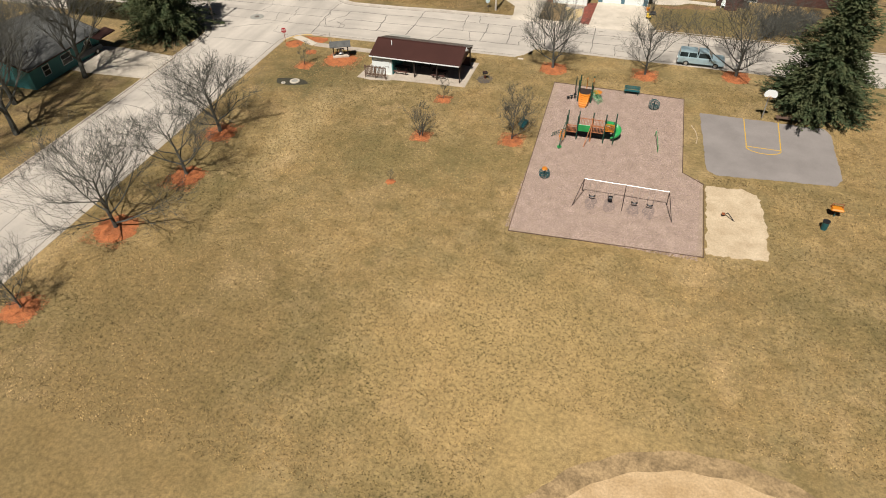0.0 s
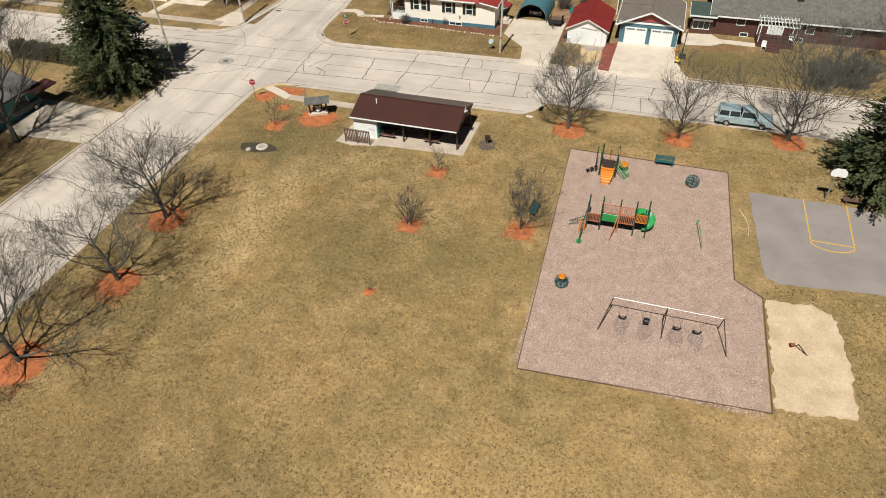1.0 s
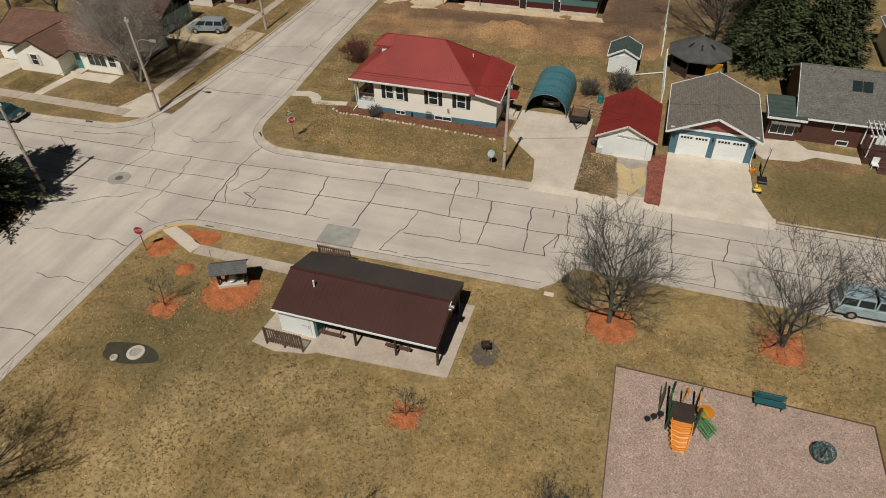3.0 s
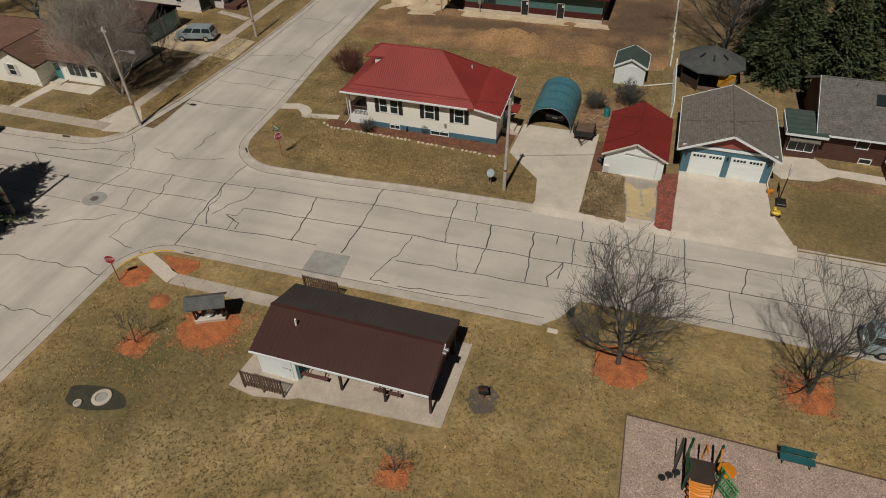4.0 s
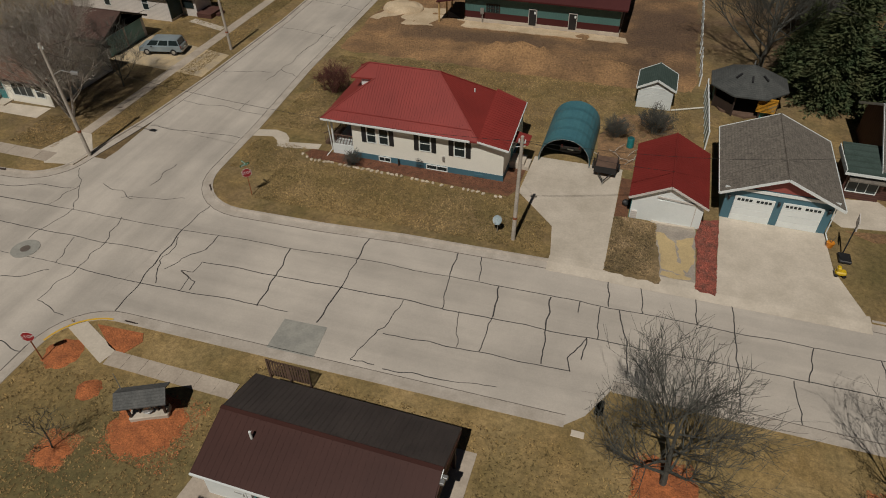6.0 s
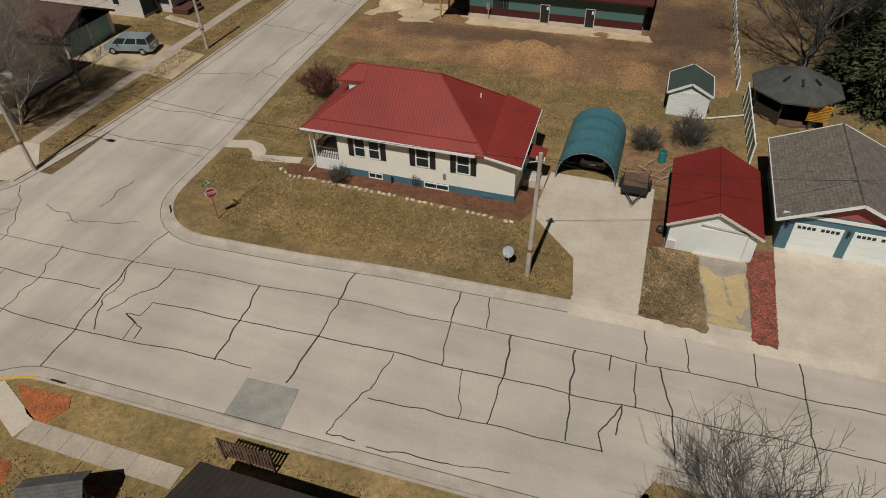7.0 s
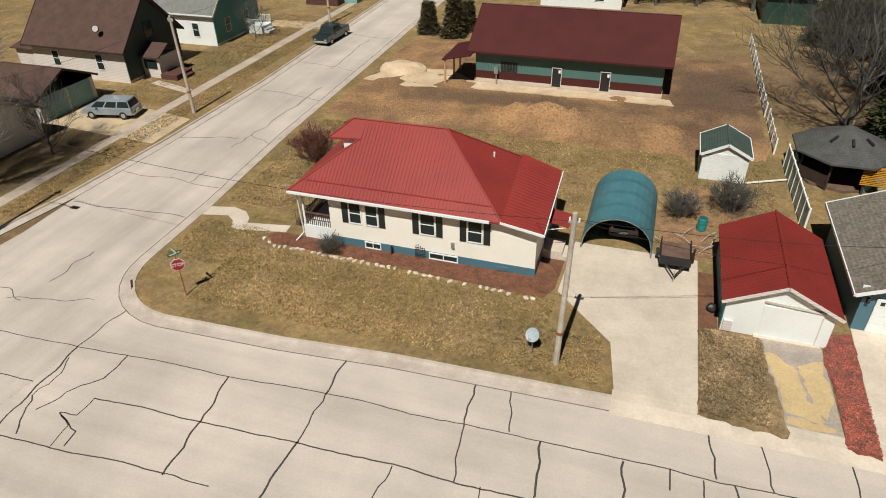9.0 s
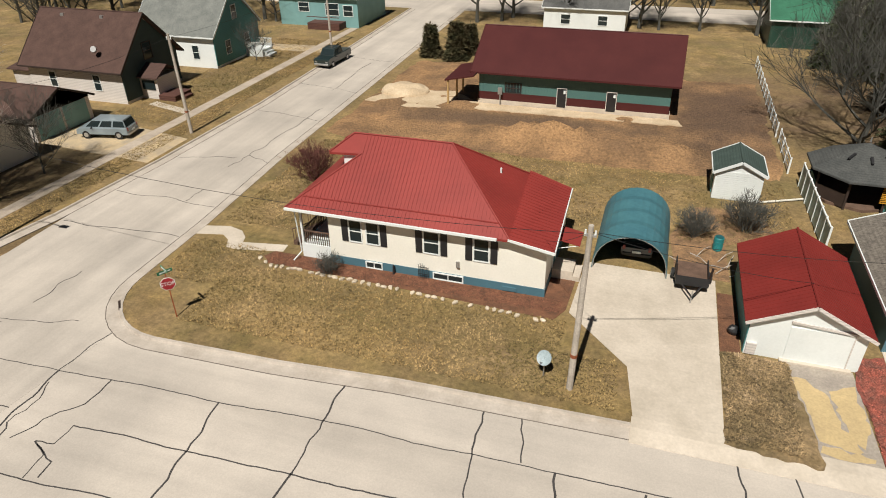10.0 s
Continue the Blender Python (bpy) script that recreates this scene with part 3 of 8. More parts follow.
kerb("kerb_south_west", [(-165, 57.0), (-80, 57.0)] + arc(-54.6, 53.6, 3.4, 90, 0) + [(-51.2, 47.0), (-51.2, 40.0), (-51.2, -60), (-51.2, -140)])

# crack seals: thin raised ribbons of tar
rs = random.Random(4)


def seam(x0, y0, x1, y1, wob=0.22, w=0.045, z=-0.108):
    d = Vector((x1 - x0, y1 - y0))
    n = max(3, int(d.length / 0.35))
    s = Vector((-d.y, d.x)).normalized()
    ph = [rs.uniform(0, 6.3) for _ in range(3)]
    path, amp = [], wob * min(1.0, d.length / 4)
    for k in range(n + 1):
        f = k / n
        o = amp * math.sin(math.pi * f) ** 0.5 * (0.6 * math.sin(2.2 * f * 3.1 + ph[0]) + 0.35 * math.sin(13 * f + ph[1])) + rs.uniform(-0.02, 0.02)
        path.append((x0 + d.x * f + s.x * o, y0 + d.y * f + s.y * o))
    bm = bmesh.new()
    ww = w * rs.uniform(0.65, 1.1)
    sweep(bm, path, [(-ww, z - 0.02), (-ww * 0.8, z), (ww * 0.8, z), (ww, z - 0.02)])
    return solid("crack_seal", bm, TAR, "thin black tar line sealing a crack in the street", "crack seal", "", "sealed street cracks")


# lengthwise joints of the main street
for x0, y0, x1, y1 in ((-70, 66.1, -48.7, 66.7), (-48.7, 66.7, -37.5, 67.1), (-37.5, 67.1, -23.6, 67.9), (-23.6, 67.9, -13.4, 68.1), (-13.4, 68.1, -3.9, 68.3), (-3.9, 68.3, 5.9, 68.4), (5.9, 68.4, 40, 68.8),
                       (-70, 63.7, -46.1, 64.1), (-46.1, 64.1, -37.7, 64.4), (-34, 64.4, -23.6, 64.9), (-23.6, 64.9, -13.1, 65.1), (-13.1, 65.1, -4.7, 65.3), (-4.7, 65.3, 5.5, 65.6), (5.5, 65.6, 40, 65.9)):
    seam(x0, y0, x1, y1, 0.1, 0.036)
for x0, y0, x1, y1 in ((-58, 61.0, -43.3, 61.3), (-43.3, 61.3, -37.2, 61.3), (-37.2, 61.3, -28, 61.8), (-28, 61.8, -25.9, 61.8), (-19.3, 61.9, -14.5, 62.1), (-14.5, 62.1, -7.7, 62.35), (-18.3, 59.3, -14.3, 59.6), (-14.3, 59.6, -11.5, 60)):
    seam(x0, y0, x1, y1, 0.1, 0.03)
# cracks across it
for x0, y0, x1, y1 in ((-37.1, 70.9, -37.5, 67.1), (-37.5, 67.1, -37.1, 63.1), (-37.1, 63.1, -36.7, 58.3), (-28.7, 67.5, -28.3, 64.7), (-28.3, 64.7, -28.1, 61.7), (-23.7, 70.7, -23.6, 67.8), (-23.6, 67.8, -23.5, 65), (-23.5, 65, -23.7, 61.5),
                       (-17, 70.7, -16.9, 68.3), (-16.9, 68.3, -16.4, 65), (-15.3, 70.7, -14.8, 68.2), (-13.4, 68.1, -13.1, 65.3), (-13.1, 65.3, -13.2, 62.2), (-9.9, 68.1, -9.7, 65.3), (-9.7, 65.3, -9.4, 62.4), (-6.7, 68.1, -6.5, 65.3)):
    seam(x0, y0, x1, y1, 0.14, 0.05)
for x0, y0, x1, y1 in ((-8, 68.3, -8, 67.2), (-5.5, 68.2, -4.7, 65.3), (-4.7, 65.3, -4.5, 63.1), (-6.5, 70.9, -6.2, 68.3), (-4.4, 71.1, -4, 68.3), (-0.9, 71, -0.7, 68.4), (1.4, 71.1, 1.5, 68.3), (1.5, 68.3, 1.7, 65.4), (1.7, 65.4, 1.8, 62.2),
                       (-7.1, 65.2, -8, 63.3), (-8, 63.3, -7.7, 62.3), (-7.1, 65.2, -7.2, 63.4), (6, 68.4, 5.5, 65.5), (4.7, 65.4, 4.9, 62.4), (9.7, 68.5, 9.8, 65.7), (14, 71, 14.2, 66), (21, 71, 21.2, 62.5), (29, 68, 29.2, 62.5)):
    seam(x0, y0, x1, y1, 0.14, 0.042)
for x0, y0, x1, y1 in ((-19.1, 65, -19.3, 62.8), (-19.3, 62.8, -19.9, 61.3), (-19.9, 61.3, -20.4, 59.4), (-20.4, 59.4, -18.9, 59.4), (-15.3, 65.1, -14.6, 62.1), (-37.3, 66.3, -36.8, 65.3), (-36.8, 65.3, -37, 63.7), (-37, 63.7, -35.8, 61.6),
                       (-34.5, 67.3, -34.5, 65.6), (-34.5, 65.6, -35.2, 64.9), (-35.2, 64.9, -36.1, 63), (-34, 64.4, -34, 63.3), (-34, 63.3, -34.9, 63.2), (-33.8, 61.5, -33.9, 62.7), (-33.9, 62.7, -34.9, 63.2), (-33.2, 61.7, -33.3, 62.5), (-33.3, 62.5, -34.7, 63.1)):
    seam(x0, y0, x1, y1, 0.25, 0.036)
# the crossing and the side street
for x0, y0, x1, y1 in ((-42.9, 67.1, -42.1, 64.3), (-42.1, 64.3, -42.1, 61.6), (-42.1, 61.6, -42.4, 57.9), (-42.4, 57.9, -39.7, 57.3), (-44.7, 64.1, -44, 61.3), (-50.8, 71.7, -49, 69.6), (-49, 69.6, -47.3, 67.0), (-47.3, 67.0, -47.9, 62.9), (-49, 69.6, -49.6, 66.7),
                       (-57.3, 67.6, -49.2, 69.2), (-48.8, 57.5, -43.9, 60.6), (-49.4, 53.7, -44.3, 54.2), (-44.3, 54.2, -39.4, 54), (-44.9, 49.3, -40.5, 49.4), (-43.4, 71.2, -43.2, 74.6), (-47.3, 70.4, -43.6, 69.3), (-44.6, 69.2, -39.6, 70.6), (-58, 66.5, -54, 64.0)):
    seam(x0, y0, x1, y1, 0.3, 0.032)
for k, y in enumerate((44.5, 39, 33.5, 28, 21.5, 14.5, 7.0, -0.5)):
    seam(-50.8, y + rs.uniform(-1, 1), -39.8, y + rs.uniform(-1, 1), 0.5, 0.04)
    if k % 2:
        seam(-45.3, y, -45.1, y - 7, 0.4, 0.035)
seam(-40.1, 54.5, -40.0, 20, 0.1, 0.02)
for x0, y0, x1, y1 in ((-49.4, 79.5, -40.2, 79.9), (-49.3, 84.5, -40.4, 84.2), (-43.1, 84.4, -43, 86.3), (-49.2, 91.2, -44, 92.4), (-43.6, 90.6, -43.3, 93.2), (-43.3, 93.2, -43.1, 98.5), (-43.1, 98.5, -42.8, 105.6), (-43.3, 93.2, -41.0, 92.2), (-49, 103.5, -41, 102.2), (-49, 112.5, -41.4, 111), (-44.5, 111, -44.8, 122), (-49.3, 124, -42, 123)):
    seam(x0, y0, x1, y1, 0.3, 0.032)

# street furniture set into the street
bm = bmesh.new()
tube(bm, (-47.2, 61.9, -0.2), (-47.2, 61.9, -0.085), 1.0, 1.0, 24)
ob = solid("manhole_surround", bm, PATCH, "round concrete patch round a street manhole", "manhole")
part("manhole_cover", tube(bmesh.new(), (-47.2, 61.9, -0.2), (-47.2, 61.9, -0.078), 0.36, 0.36, 20), mat("worn_iron", (0.16, 0.13, 0.11), None, 0.7, 4.0, 20.0, 0.2, 0.2), ob, "worn iron cover")
solid("street_patch", plate(bmesh.new(), [(-25.72, 58.75), (-22.6, 58.85), (-22.83, 61.32), (-25.76, 61.21)], -0.2, -0.098), PATCH, "square of greyer patched concrete in the street", "street patch")
for x, y, rz in ((-35.0, 57.98, 0), (-38.35, 72.35, -48), (-57.0, 69.7, 5)):
    d = thing("storm_drain", x, y, -0.12, "dark iron storm drain inlet in the kerb", "storm drain", "storm drains", rz)
    part("drain_hood", bevel(B((-0.45, -0.1, 0.0, 0.45, 0.06, 0.15)), 0.03), DARK, d)
    part("grate", bevel(B((-0.4, -0.34, 0.0, 0.4, -0.12, 0.025)), 0.008), RUST, d, "rusty inlet plate")
solid("broken_kerb", bevel(B((-7.0, 57.9, -0.15, -6.2, 58.4, 0.02), (-6.6, 58.6, -0.15, -5.6, 59.4, -0.02), (-6.0, 59.6, -0.15, -5.4, 60.8, 0.0)), 0.06), CONC, "broken pale concrete pieces at the kerb end", "kerb piece")
solid("kerb_yellow_paint", sweep(bmesh.new(), arc(-35.9, 54.5, 3.4, 170, 95), [(-0.12, 0.036), (0.025, 0.036), (0.065, -0.08)]), YEL, "worn yellow paint on the corner kerb", "kerb paint", "structure")

# paved ways
STUBBLE = grass("stubble", ((0.33, 0.235, 0.125), (0.21, 0.145, 0.07), (0.12, 0.09, 0.042)), 0.3)
SANDY = mat("sandy_worn_drive", (0.56, 0.43, 0.255), (0.36, 0.30, 0.22), 0.95, 0.55, 6.0, 0.15, 0.3)
MEWALK = {}


def paving(name, x0, y0, x1, y1, step, label, z=0.035):
    """A concrete way laid in single slabs."""
    root = thing(name, 0, 0, 0, label, "pavement", "", 0, "structure")
    lx, ly = x1 - x0, y1 - y0
    along = abs(lx) > abs(ly)
    n = max(1, round((abs(lx) if along else abs(ly)) / step))
    w, h = (lx / n, ly) if along else (lx, ly / n)
    key = (round(w, 3), round(h, 3))
    if key not in MEWALK:
        MEWALK[key] = mesh_box("slab", WALK, 0.006, 0.006, -0.1, w - 0.006, h - 0.006, z)
    for k in range(n):
        piece("slab", MEWALK[key], root, pose(x0 + (w * k if along else 0), y0 + (0 if along else h * k), random.uniform(-0.006, 0.006)))
    return root


paving("pavement_shelter", -34.4, 54.6, -25.7, 55.7, 1.33, "pale concrete path to the park shelter")
solid("pavement_ramp", plate(bmesh.new(), [(-38.7, 56.5), (-37.9, 57.3), (-34.3, 55.7), (-34.6, 54.6)], -0.1, 0.03), CONC, "pale concrete ramp from street corner to path", "pavement", "structure")
paving("pavement_north_west", -100, 71.6, -54.2, 73.0, 1.5, "concrete pavement along the corner house", 0.03)
paving("pavement_west_side", -54.8, 76.5, -53.6, 150, 1.5, "concrete pavement along the side street", 0.03)
solid("pavement_corner", plate(bmesh.new(), [(-54.2, 71.4), (-51.6, 71.9), (-51.3, 74.0), (-53.5, 76.5), (-55.0, 76.5), (-56.0, 73.0)], -0.1, 0.027), CONC, "concrete pavement at the street corner", "pavement", "structure")
solid("driveway_corner_house", plate(bmesh.new(), [(-10.7, 72.0), (-6.95, 72.0), (-7.0, 84.2), (-14.3, 84.2), (-14.5, 78.8), (-11.2, 75.3)], -0.2, 0.03), CONC, "pale concrete driveway leading to a tarpaulin carport", "driveway", "structure")
solid("driveway_garage", plate(bmesh.new(), [(0.35, 72.0), (9.35, 72.0), (7.9, 76.0), (7.7, 80.0), (0.55, 80.0)], -0.2, 0.03), CONC, "wide pale concrete driveway before a double garage", "driveway", "structure")
solid("driveway_sand", plate(bmesh.new(), [(-3.7, 72.0), (-0.95, 72.0), (-1.1, 77.9), (-4.1, 77.9)], -0.2, 0.025), mat("worn_asphalt_drive", (0.40, 0.35, 0.29), (0.29, 0.255, 0.22), 0.95, 0.8, 8.0, 0.2, 0.3), "sandy worn driveway of the red-roofed garage", "driveway", "structure")
solid("driveway_strip", plate(bmesh.new(), ragged([(-6.93, 71.5), (-3.2, 71.25), (-3.3, 73.2), (-4.15, 77.8), (-6.93, 77.8)], 1), -0.2, 0.05), STUBBLE, "strip of flattened brown stubble between driveways", "ground strip", "structure")
solid("mulch_strip_garage", plate(bmesh.new(), ragged([(-0.95, 71.35), (0.3, 71.2), (0.5, 79.4), (-0.85, 79.0), (-1.2, 77.0), (-0.8, 74.5)], 2), -0.1, 0.055), mat("brick_red_mulch", (0.34, 0.085, 0.06), (0.17, 0.06, 0.045), 0.95, 1.8, 12, 0.6, 0.9, 0, 0.06), "strip of brick-red mulch beside a driveway", "mulch bed", "structure")
solid("mulch_strip_drive", plate(bmesh.new(), [(-6.95, 77.6), (-6.0, 77.6), (-6.0, 83), (-6.95, 83)], -0.1, 0.03), BARK, "strip of dark bark mulch beside the red garage", "mulch bed", "structure")
solid("front_walk", plate(bmesh.new(), [(-39.3, 81.5), (-37.6, 81.9), (-36.5, 81.6), (-35.8, 80.9), (-35.6, 80.3), (-32.6, 80.8), (-32.5, 80.0), (-35.6, 79.4), (-36.3, 79.5), (-36.7, 80.3), (-37.4, 80.8), (-39.2, 80.4)], -0.1, 0.02), CONC, "short concrete walk to the porch steps", "pavement", "structure")
solid("driveway_west", plate(bmesh.new(), [(-50.3, 89.2), (-50.4, 94.6), (-62.4, 97.0), (-62.4, 90.2)], -0.2, 0.022), SANDY, "sandy gravel driveway with a parked van", "driveway", "structure")
solid("driveway_far_west", plate(bmesh.new(), ragged([(-62.5, 124.0), (-52.0, 124.6), (-51.6, 127.4), (-62.5, 127.0)], 14, 0.2, 0.5), -0.2, 0.024), SANDY, "sandy gravel patch beside the side street", "driveway", "structure")
solid("driveway_tan_house", plate(bmesh.new(), [(-75.0, 69.2), (-78.4, 69.2), (-78.2, 79.4), (-73.6, 79.4)], -0.2, 0.034), CONC, "tan concrete driveway of the corner house", "driveway", "structure")
solid("walk_tan_house", plate(bmesh.new(), [(-67.4, 72.9), (-66.3, 72.9), (-65.6, 77.4), (-60.6, 77.4), (-60.6, 79.3), (-66.8, 79.0)], -0.1, 0.026), CONC, "concrete walk and patio before a tan house", "pavement", "structure")
solid("driveway_south_west", plate(bmesh.new(), [(-50.9, 40.2), (-50.9, 46.8), (-59.5, 47.3), (-68, 46.5), (-68, 40.5), (-60, 39.6)], -0.2, 0.022), CONC, "concrete driveway of the shaded house", "driveway", "structure")
solid("front_walk_west", plate(bmesh.new(), [(-60.3, 101.6), (-55.0, 100.2), (-55.0, 101.2), (-60.0, 102.6)], -0.1, 0.02), CONC, "short concrete walk to a porch deck", "pavement", "structure")

SAND_DRIFT = mat("yellow_sand", (0.55, 0.42, 0.22), (0.46, 0.35, 0.19), 0.95, 0.8, 9.0, 0.15, 0.3)
for pts, sd in (([(-3.9, 76.7), (-3.3, 76.9), (-2.5, 75.8), (-2.2, 74.0), (-1.6, 72.6), (-3.2, 72.9), (-3.5, 74.6)], 3), ([(-2.3, 76.3), (-1.3, 76.8), (-1.1, 74.4), (-1.5, 73.0), (-2.0, 73.2)], 4), ([(-3.2, 72.1), (-1.2, 72.15), (-1.1, 72.5), (-3.1, 72.6)], 8)):
    solid("sand_drift", plate(bmesh.new(), ragged(pts, sd, 0.13, 0.3), -0.05, 0.031 + sd * 0.0008), SAND_DRIFT, "drift of yellow sand on a worn driveway", "sand drift", "structure")
STAIN = mat("damp_earth", (0.12, 0.075, 0.042), (0.085, 0.055, 0.032), 0.95, 0.6, 5.0, 0.4, 0.6)

# disturbed earth behind the corner house
bm = bmesh.new()
ny, nx = 28, 70
vs = {}
for j in range(ny + 1):
    for i in range(nx + 1):
        x, y = -40.2 + 39.2 * i / nx, 98.2 + 27 * j / ny
        e = min(1, i / 5, (nx - i) / 5, j / 4, (ny - j) / 4)
        z = 0.012 - 0.1 * (1 - min(1, e * 3)) + e * (0.5 * max(0, noise.noise((x * 0.25, y * 0.3, 2))) + 0.2 * noise.noise((x * 0.9, y * 0.9, 5)))
        z += (1.9 * math.exp(-((x + 20) / 5) ** 2) + 1.25 * math.exp(-((x + 11.5) / 4) ** 2)) * math.exp(-((y - 101.9) / 1.7) ** 2) * e * (1 + 0.45 * noise.noise((x * 0.8, y * 0.8, 9)) + 0.2 * noise.noise((x * 2.1, y * 2.1, 4)))
        z -= 0.12 * math.exp(-((y - 106.2 - 0.3 * math.sin(x * 0.4)) / 0.35) ** 2) + 0.12 * math.exp(-((y - 107.6 - 0.3 * math.sin(x * 0.4)) / 0.35) ** 2) if e > 0.5 else 0
        if e > 0.45:
            z = max(z, 0.035 + 0.03 * noise.noise((x * 1.3, y * 1.3, 3)))
        if -29.5 < x < -9 and y > 109.8:
            z = min(z, 0.06)
        vs[i, j] = bm.verts.new((x, y, z))
for j in range(ny):
    for i in range(nx):
        bm.faces.new((vs[i, j], vs[i + 1, j], vs[i + 1, j + 1], vs[i, j + 1]))
ob = solid("bare_earth_lot", bm, DIRT, "graded bare brown earth round a new metal building", "earth", "structure")
for p in ob.data.polygons:
    p.use_smooth = True
solid("gravel_apron", plate(bmesh.new(), ragged([(-39.5, 108.6), (-36, 107.6), (-31, 108.3), (-29.5, 108.8), (-9.0, 109.2), (-9.5, 110.7), (-28.4, 110.7), (-31.5, 113.5), (-38, 112.5)], 7, 0.12, 0.5), -0.1, 0.12), SAND, "pale sand apron round the metal building", "gravel", "structure")
bm = bmesh.new()
bmesh.ops.create_icosphere(bm, subdivisions=4, radius=1.0)
for v in bm.verts:
    v.co = Vector((v.co.x * 2.6, v.co.y * 1.9, max(-0.1, v.co.z * 0.9 + 0.25 * noise.noise(v.co * 2.3)))) + Vector((-36.6, 112.2, 0.0))
ob = solid("sand_mound", bm, SAND, "low rounded mound of pale sand", "sand mound")
for p in ob.data.polygons:
    p.use_smooth = True

for nm, xa, xb, m in (("apron_corner_house", -10.75, -6.9, CONC), ("apron_garage", 0.3, 9.55, CONC), ("apron_sand", -3.75, -0.92, CONC), ("apron_strip", -6.9, -3.75, CONC), ("apron_mulch", -0.92, 0.3, CONC)):
    solid(nm, sheet(bmesh.new(), [(xa, 70.6, -0.1), (xb, 70.6, -0.1), (xb, 71.4, 0.031), (xb, 72.02, 0.034), (xa, 72.02, 0.034), (xa, 71.4, 0.031)], 0.2), m, "sloping driveway apron at the kerb", "driveway", "structure")

# playground surfaces
solid("playground_surface", plate(bmesh.new(), [(-1.2, 52.8), (13.9, 52.6), (14.3, 37.3), (16.3, 35.8), (16.45, 24.9), (-0.2, 23.8)], -0.1, 0.03), CHIPS, "pinkish grey wood-chip playground surface", "play surface", "structure")
solid("sand_pit", plate(bmesh.new(), ragged([(16.6, 35.6), (19.9, 36.0), (21.3, 35.3), (21.85, 31.0), (21.8, 25.8), (16.75, 25.4)], 5, 0.14), -0.1, 0.03), SAND, "pale yellow sand play area", "sand pit", "structure")
solid("basketball_court", plate(bmesh.new(), ragged([(15.75, 49.9), (28.6, 49.9), (29.1, 48.4), (29.2, 40.2), (28.6, 39.0), (17.4, 37.8), (16.6, 38.6)], 6, 0.07), -0.1, 0.03), ASPH, "worn grey asphalt half court", "court", "structure")
bm = bmesh.new()
for a, b in (((20.4, 50.0), (20.5, 44.1)), ((23.95, 50.0), (23.85, 44.1)), ((20.5, 44.1), (23.85, 44.1))):
    bar(bm, (*a, 0.034), (*b, 0.034), 0.09, 0.012)
pth = [(22.17 + 1.7 * math.cos(radians(a)), 44.0 + 0.95 * math.sin(radians(a))) for a in range(180, 361, 15)]
for a, b in zip(pth[:-1], pth[1:]):
    bar(bm, (*a, 0.036), (*b, 0.036), 0.09, 0.012)
solid("court_lines", bm, YEL, "yellow painted free-throw lane on the court", "court marking", "structure")
bd = thing("playground_border", 0, 0, 0, "low dark timber edging round the wood chips", "edging", "", 0, "structure")
bme = {}
pts = [(-0.2, 23.8), (-1.2, 52.85), (13.95, 52.65), (14.35, 37.3), (16.4, 35.8), (16.55, 24.9)]
for (ax, ay), (bx, by) in zip(pts, pts[1:] + pts[:1]):
    L = math.hypot(bx - ax, by - ay)
    n = max(1, round(L / 2.4))
    s = round(L / n, 2)
    if s not in bme:
        bme[s] = mesh_box("timber", WOOD, 0.01, -0.035, -0.05, s - 0.01, 0.035, 0.07)
    for k in range(n):
        piece("timber", bme[s], bd, pose(ax + (bx - ax) * k / n, ay + (by - ay) * k / n, 0, 0, 0, math.degrees(math.atan2(by - ay, bx - ax))))
solid("ball_field_edge", plate(bmesh.new(), [(18 + (13.7 + 0.1 * math.sin(9 * k) + 0.15 * math.sin(0.9 * k)) * math.cos(radians(a)), -8.2 + (13.7 + 0.1 * math.sin(5 * k + 1)) * math.sin(radians(a))) for k, a in enumerate(range(0, 360, 3))], -0.1, 0.006), mat("worn_edge", (0.42, 0.29, 0.15), (0.22, 0.15, 0.075), 0.95, 1.1, 5.0, 0.4, 0.6), "trodden mix of grass and dirt round the infield", "infield", "structure")
solid("ball_field", plate(bmesh.new(), [(18 + (12.3 + 0.1 * math.sin(7 * k) + 0.15 * math.sin(0.8 * k)) * math.cos(radians(a)), -8.2 + (12.3 + 0.1 * math.sin(5 * k + 1)) * math.sin(radians(a))) for k, a in enumerate(range(0, 360, 3))], -0.1, 0.012), INFIELD, "pale dirt infield of a ball field", "infield", "structure")
solid("sewer_dirt", plate(bmesh.new(), [(-32.6 + (2.1 + 0.2 * math.sin(3 * radians(a) + 1) + 0.04 * math.sin(5 * k)) * math.cos(radians(a)), 44.5 + (0.9 + 0.15 * math.sin(2 * radians(a))) * math.sin(radians(a))) for k, a in enumerate(range(0, 360, 12))], -0.1, 0.012), mat("dark_damp_soil", (0.055, 0.05, 0.032), None, 0.95, 1.5, 14, 0.35, 0.6), "patch of dark damp soil round manhole covers", "soil patch", "structure")
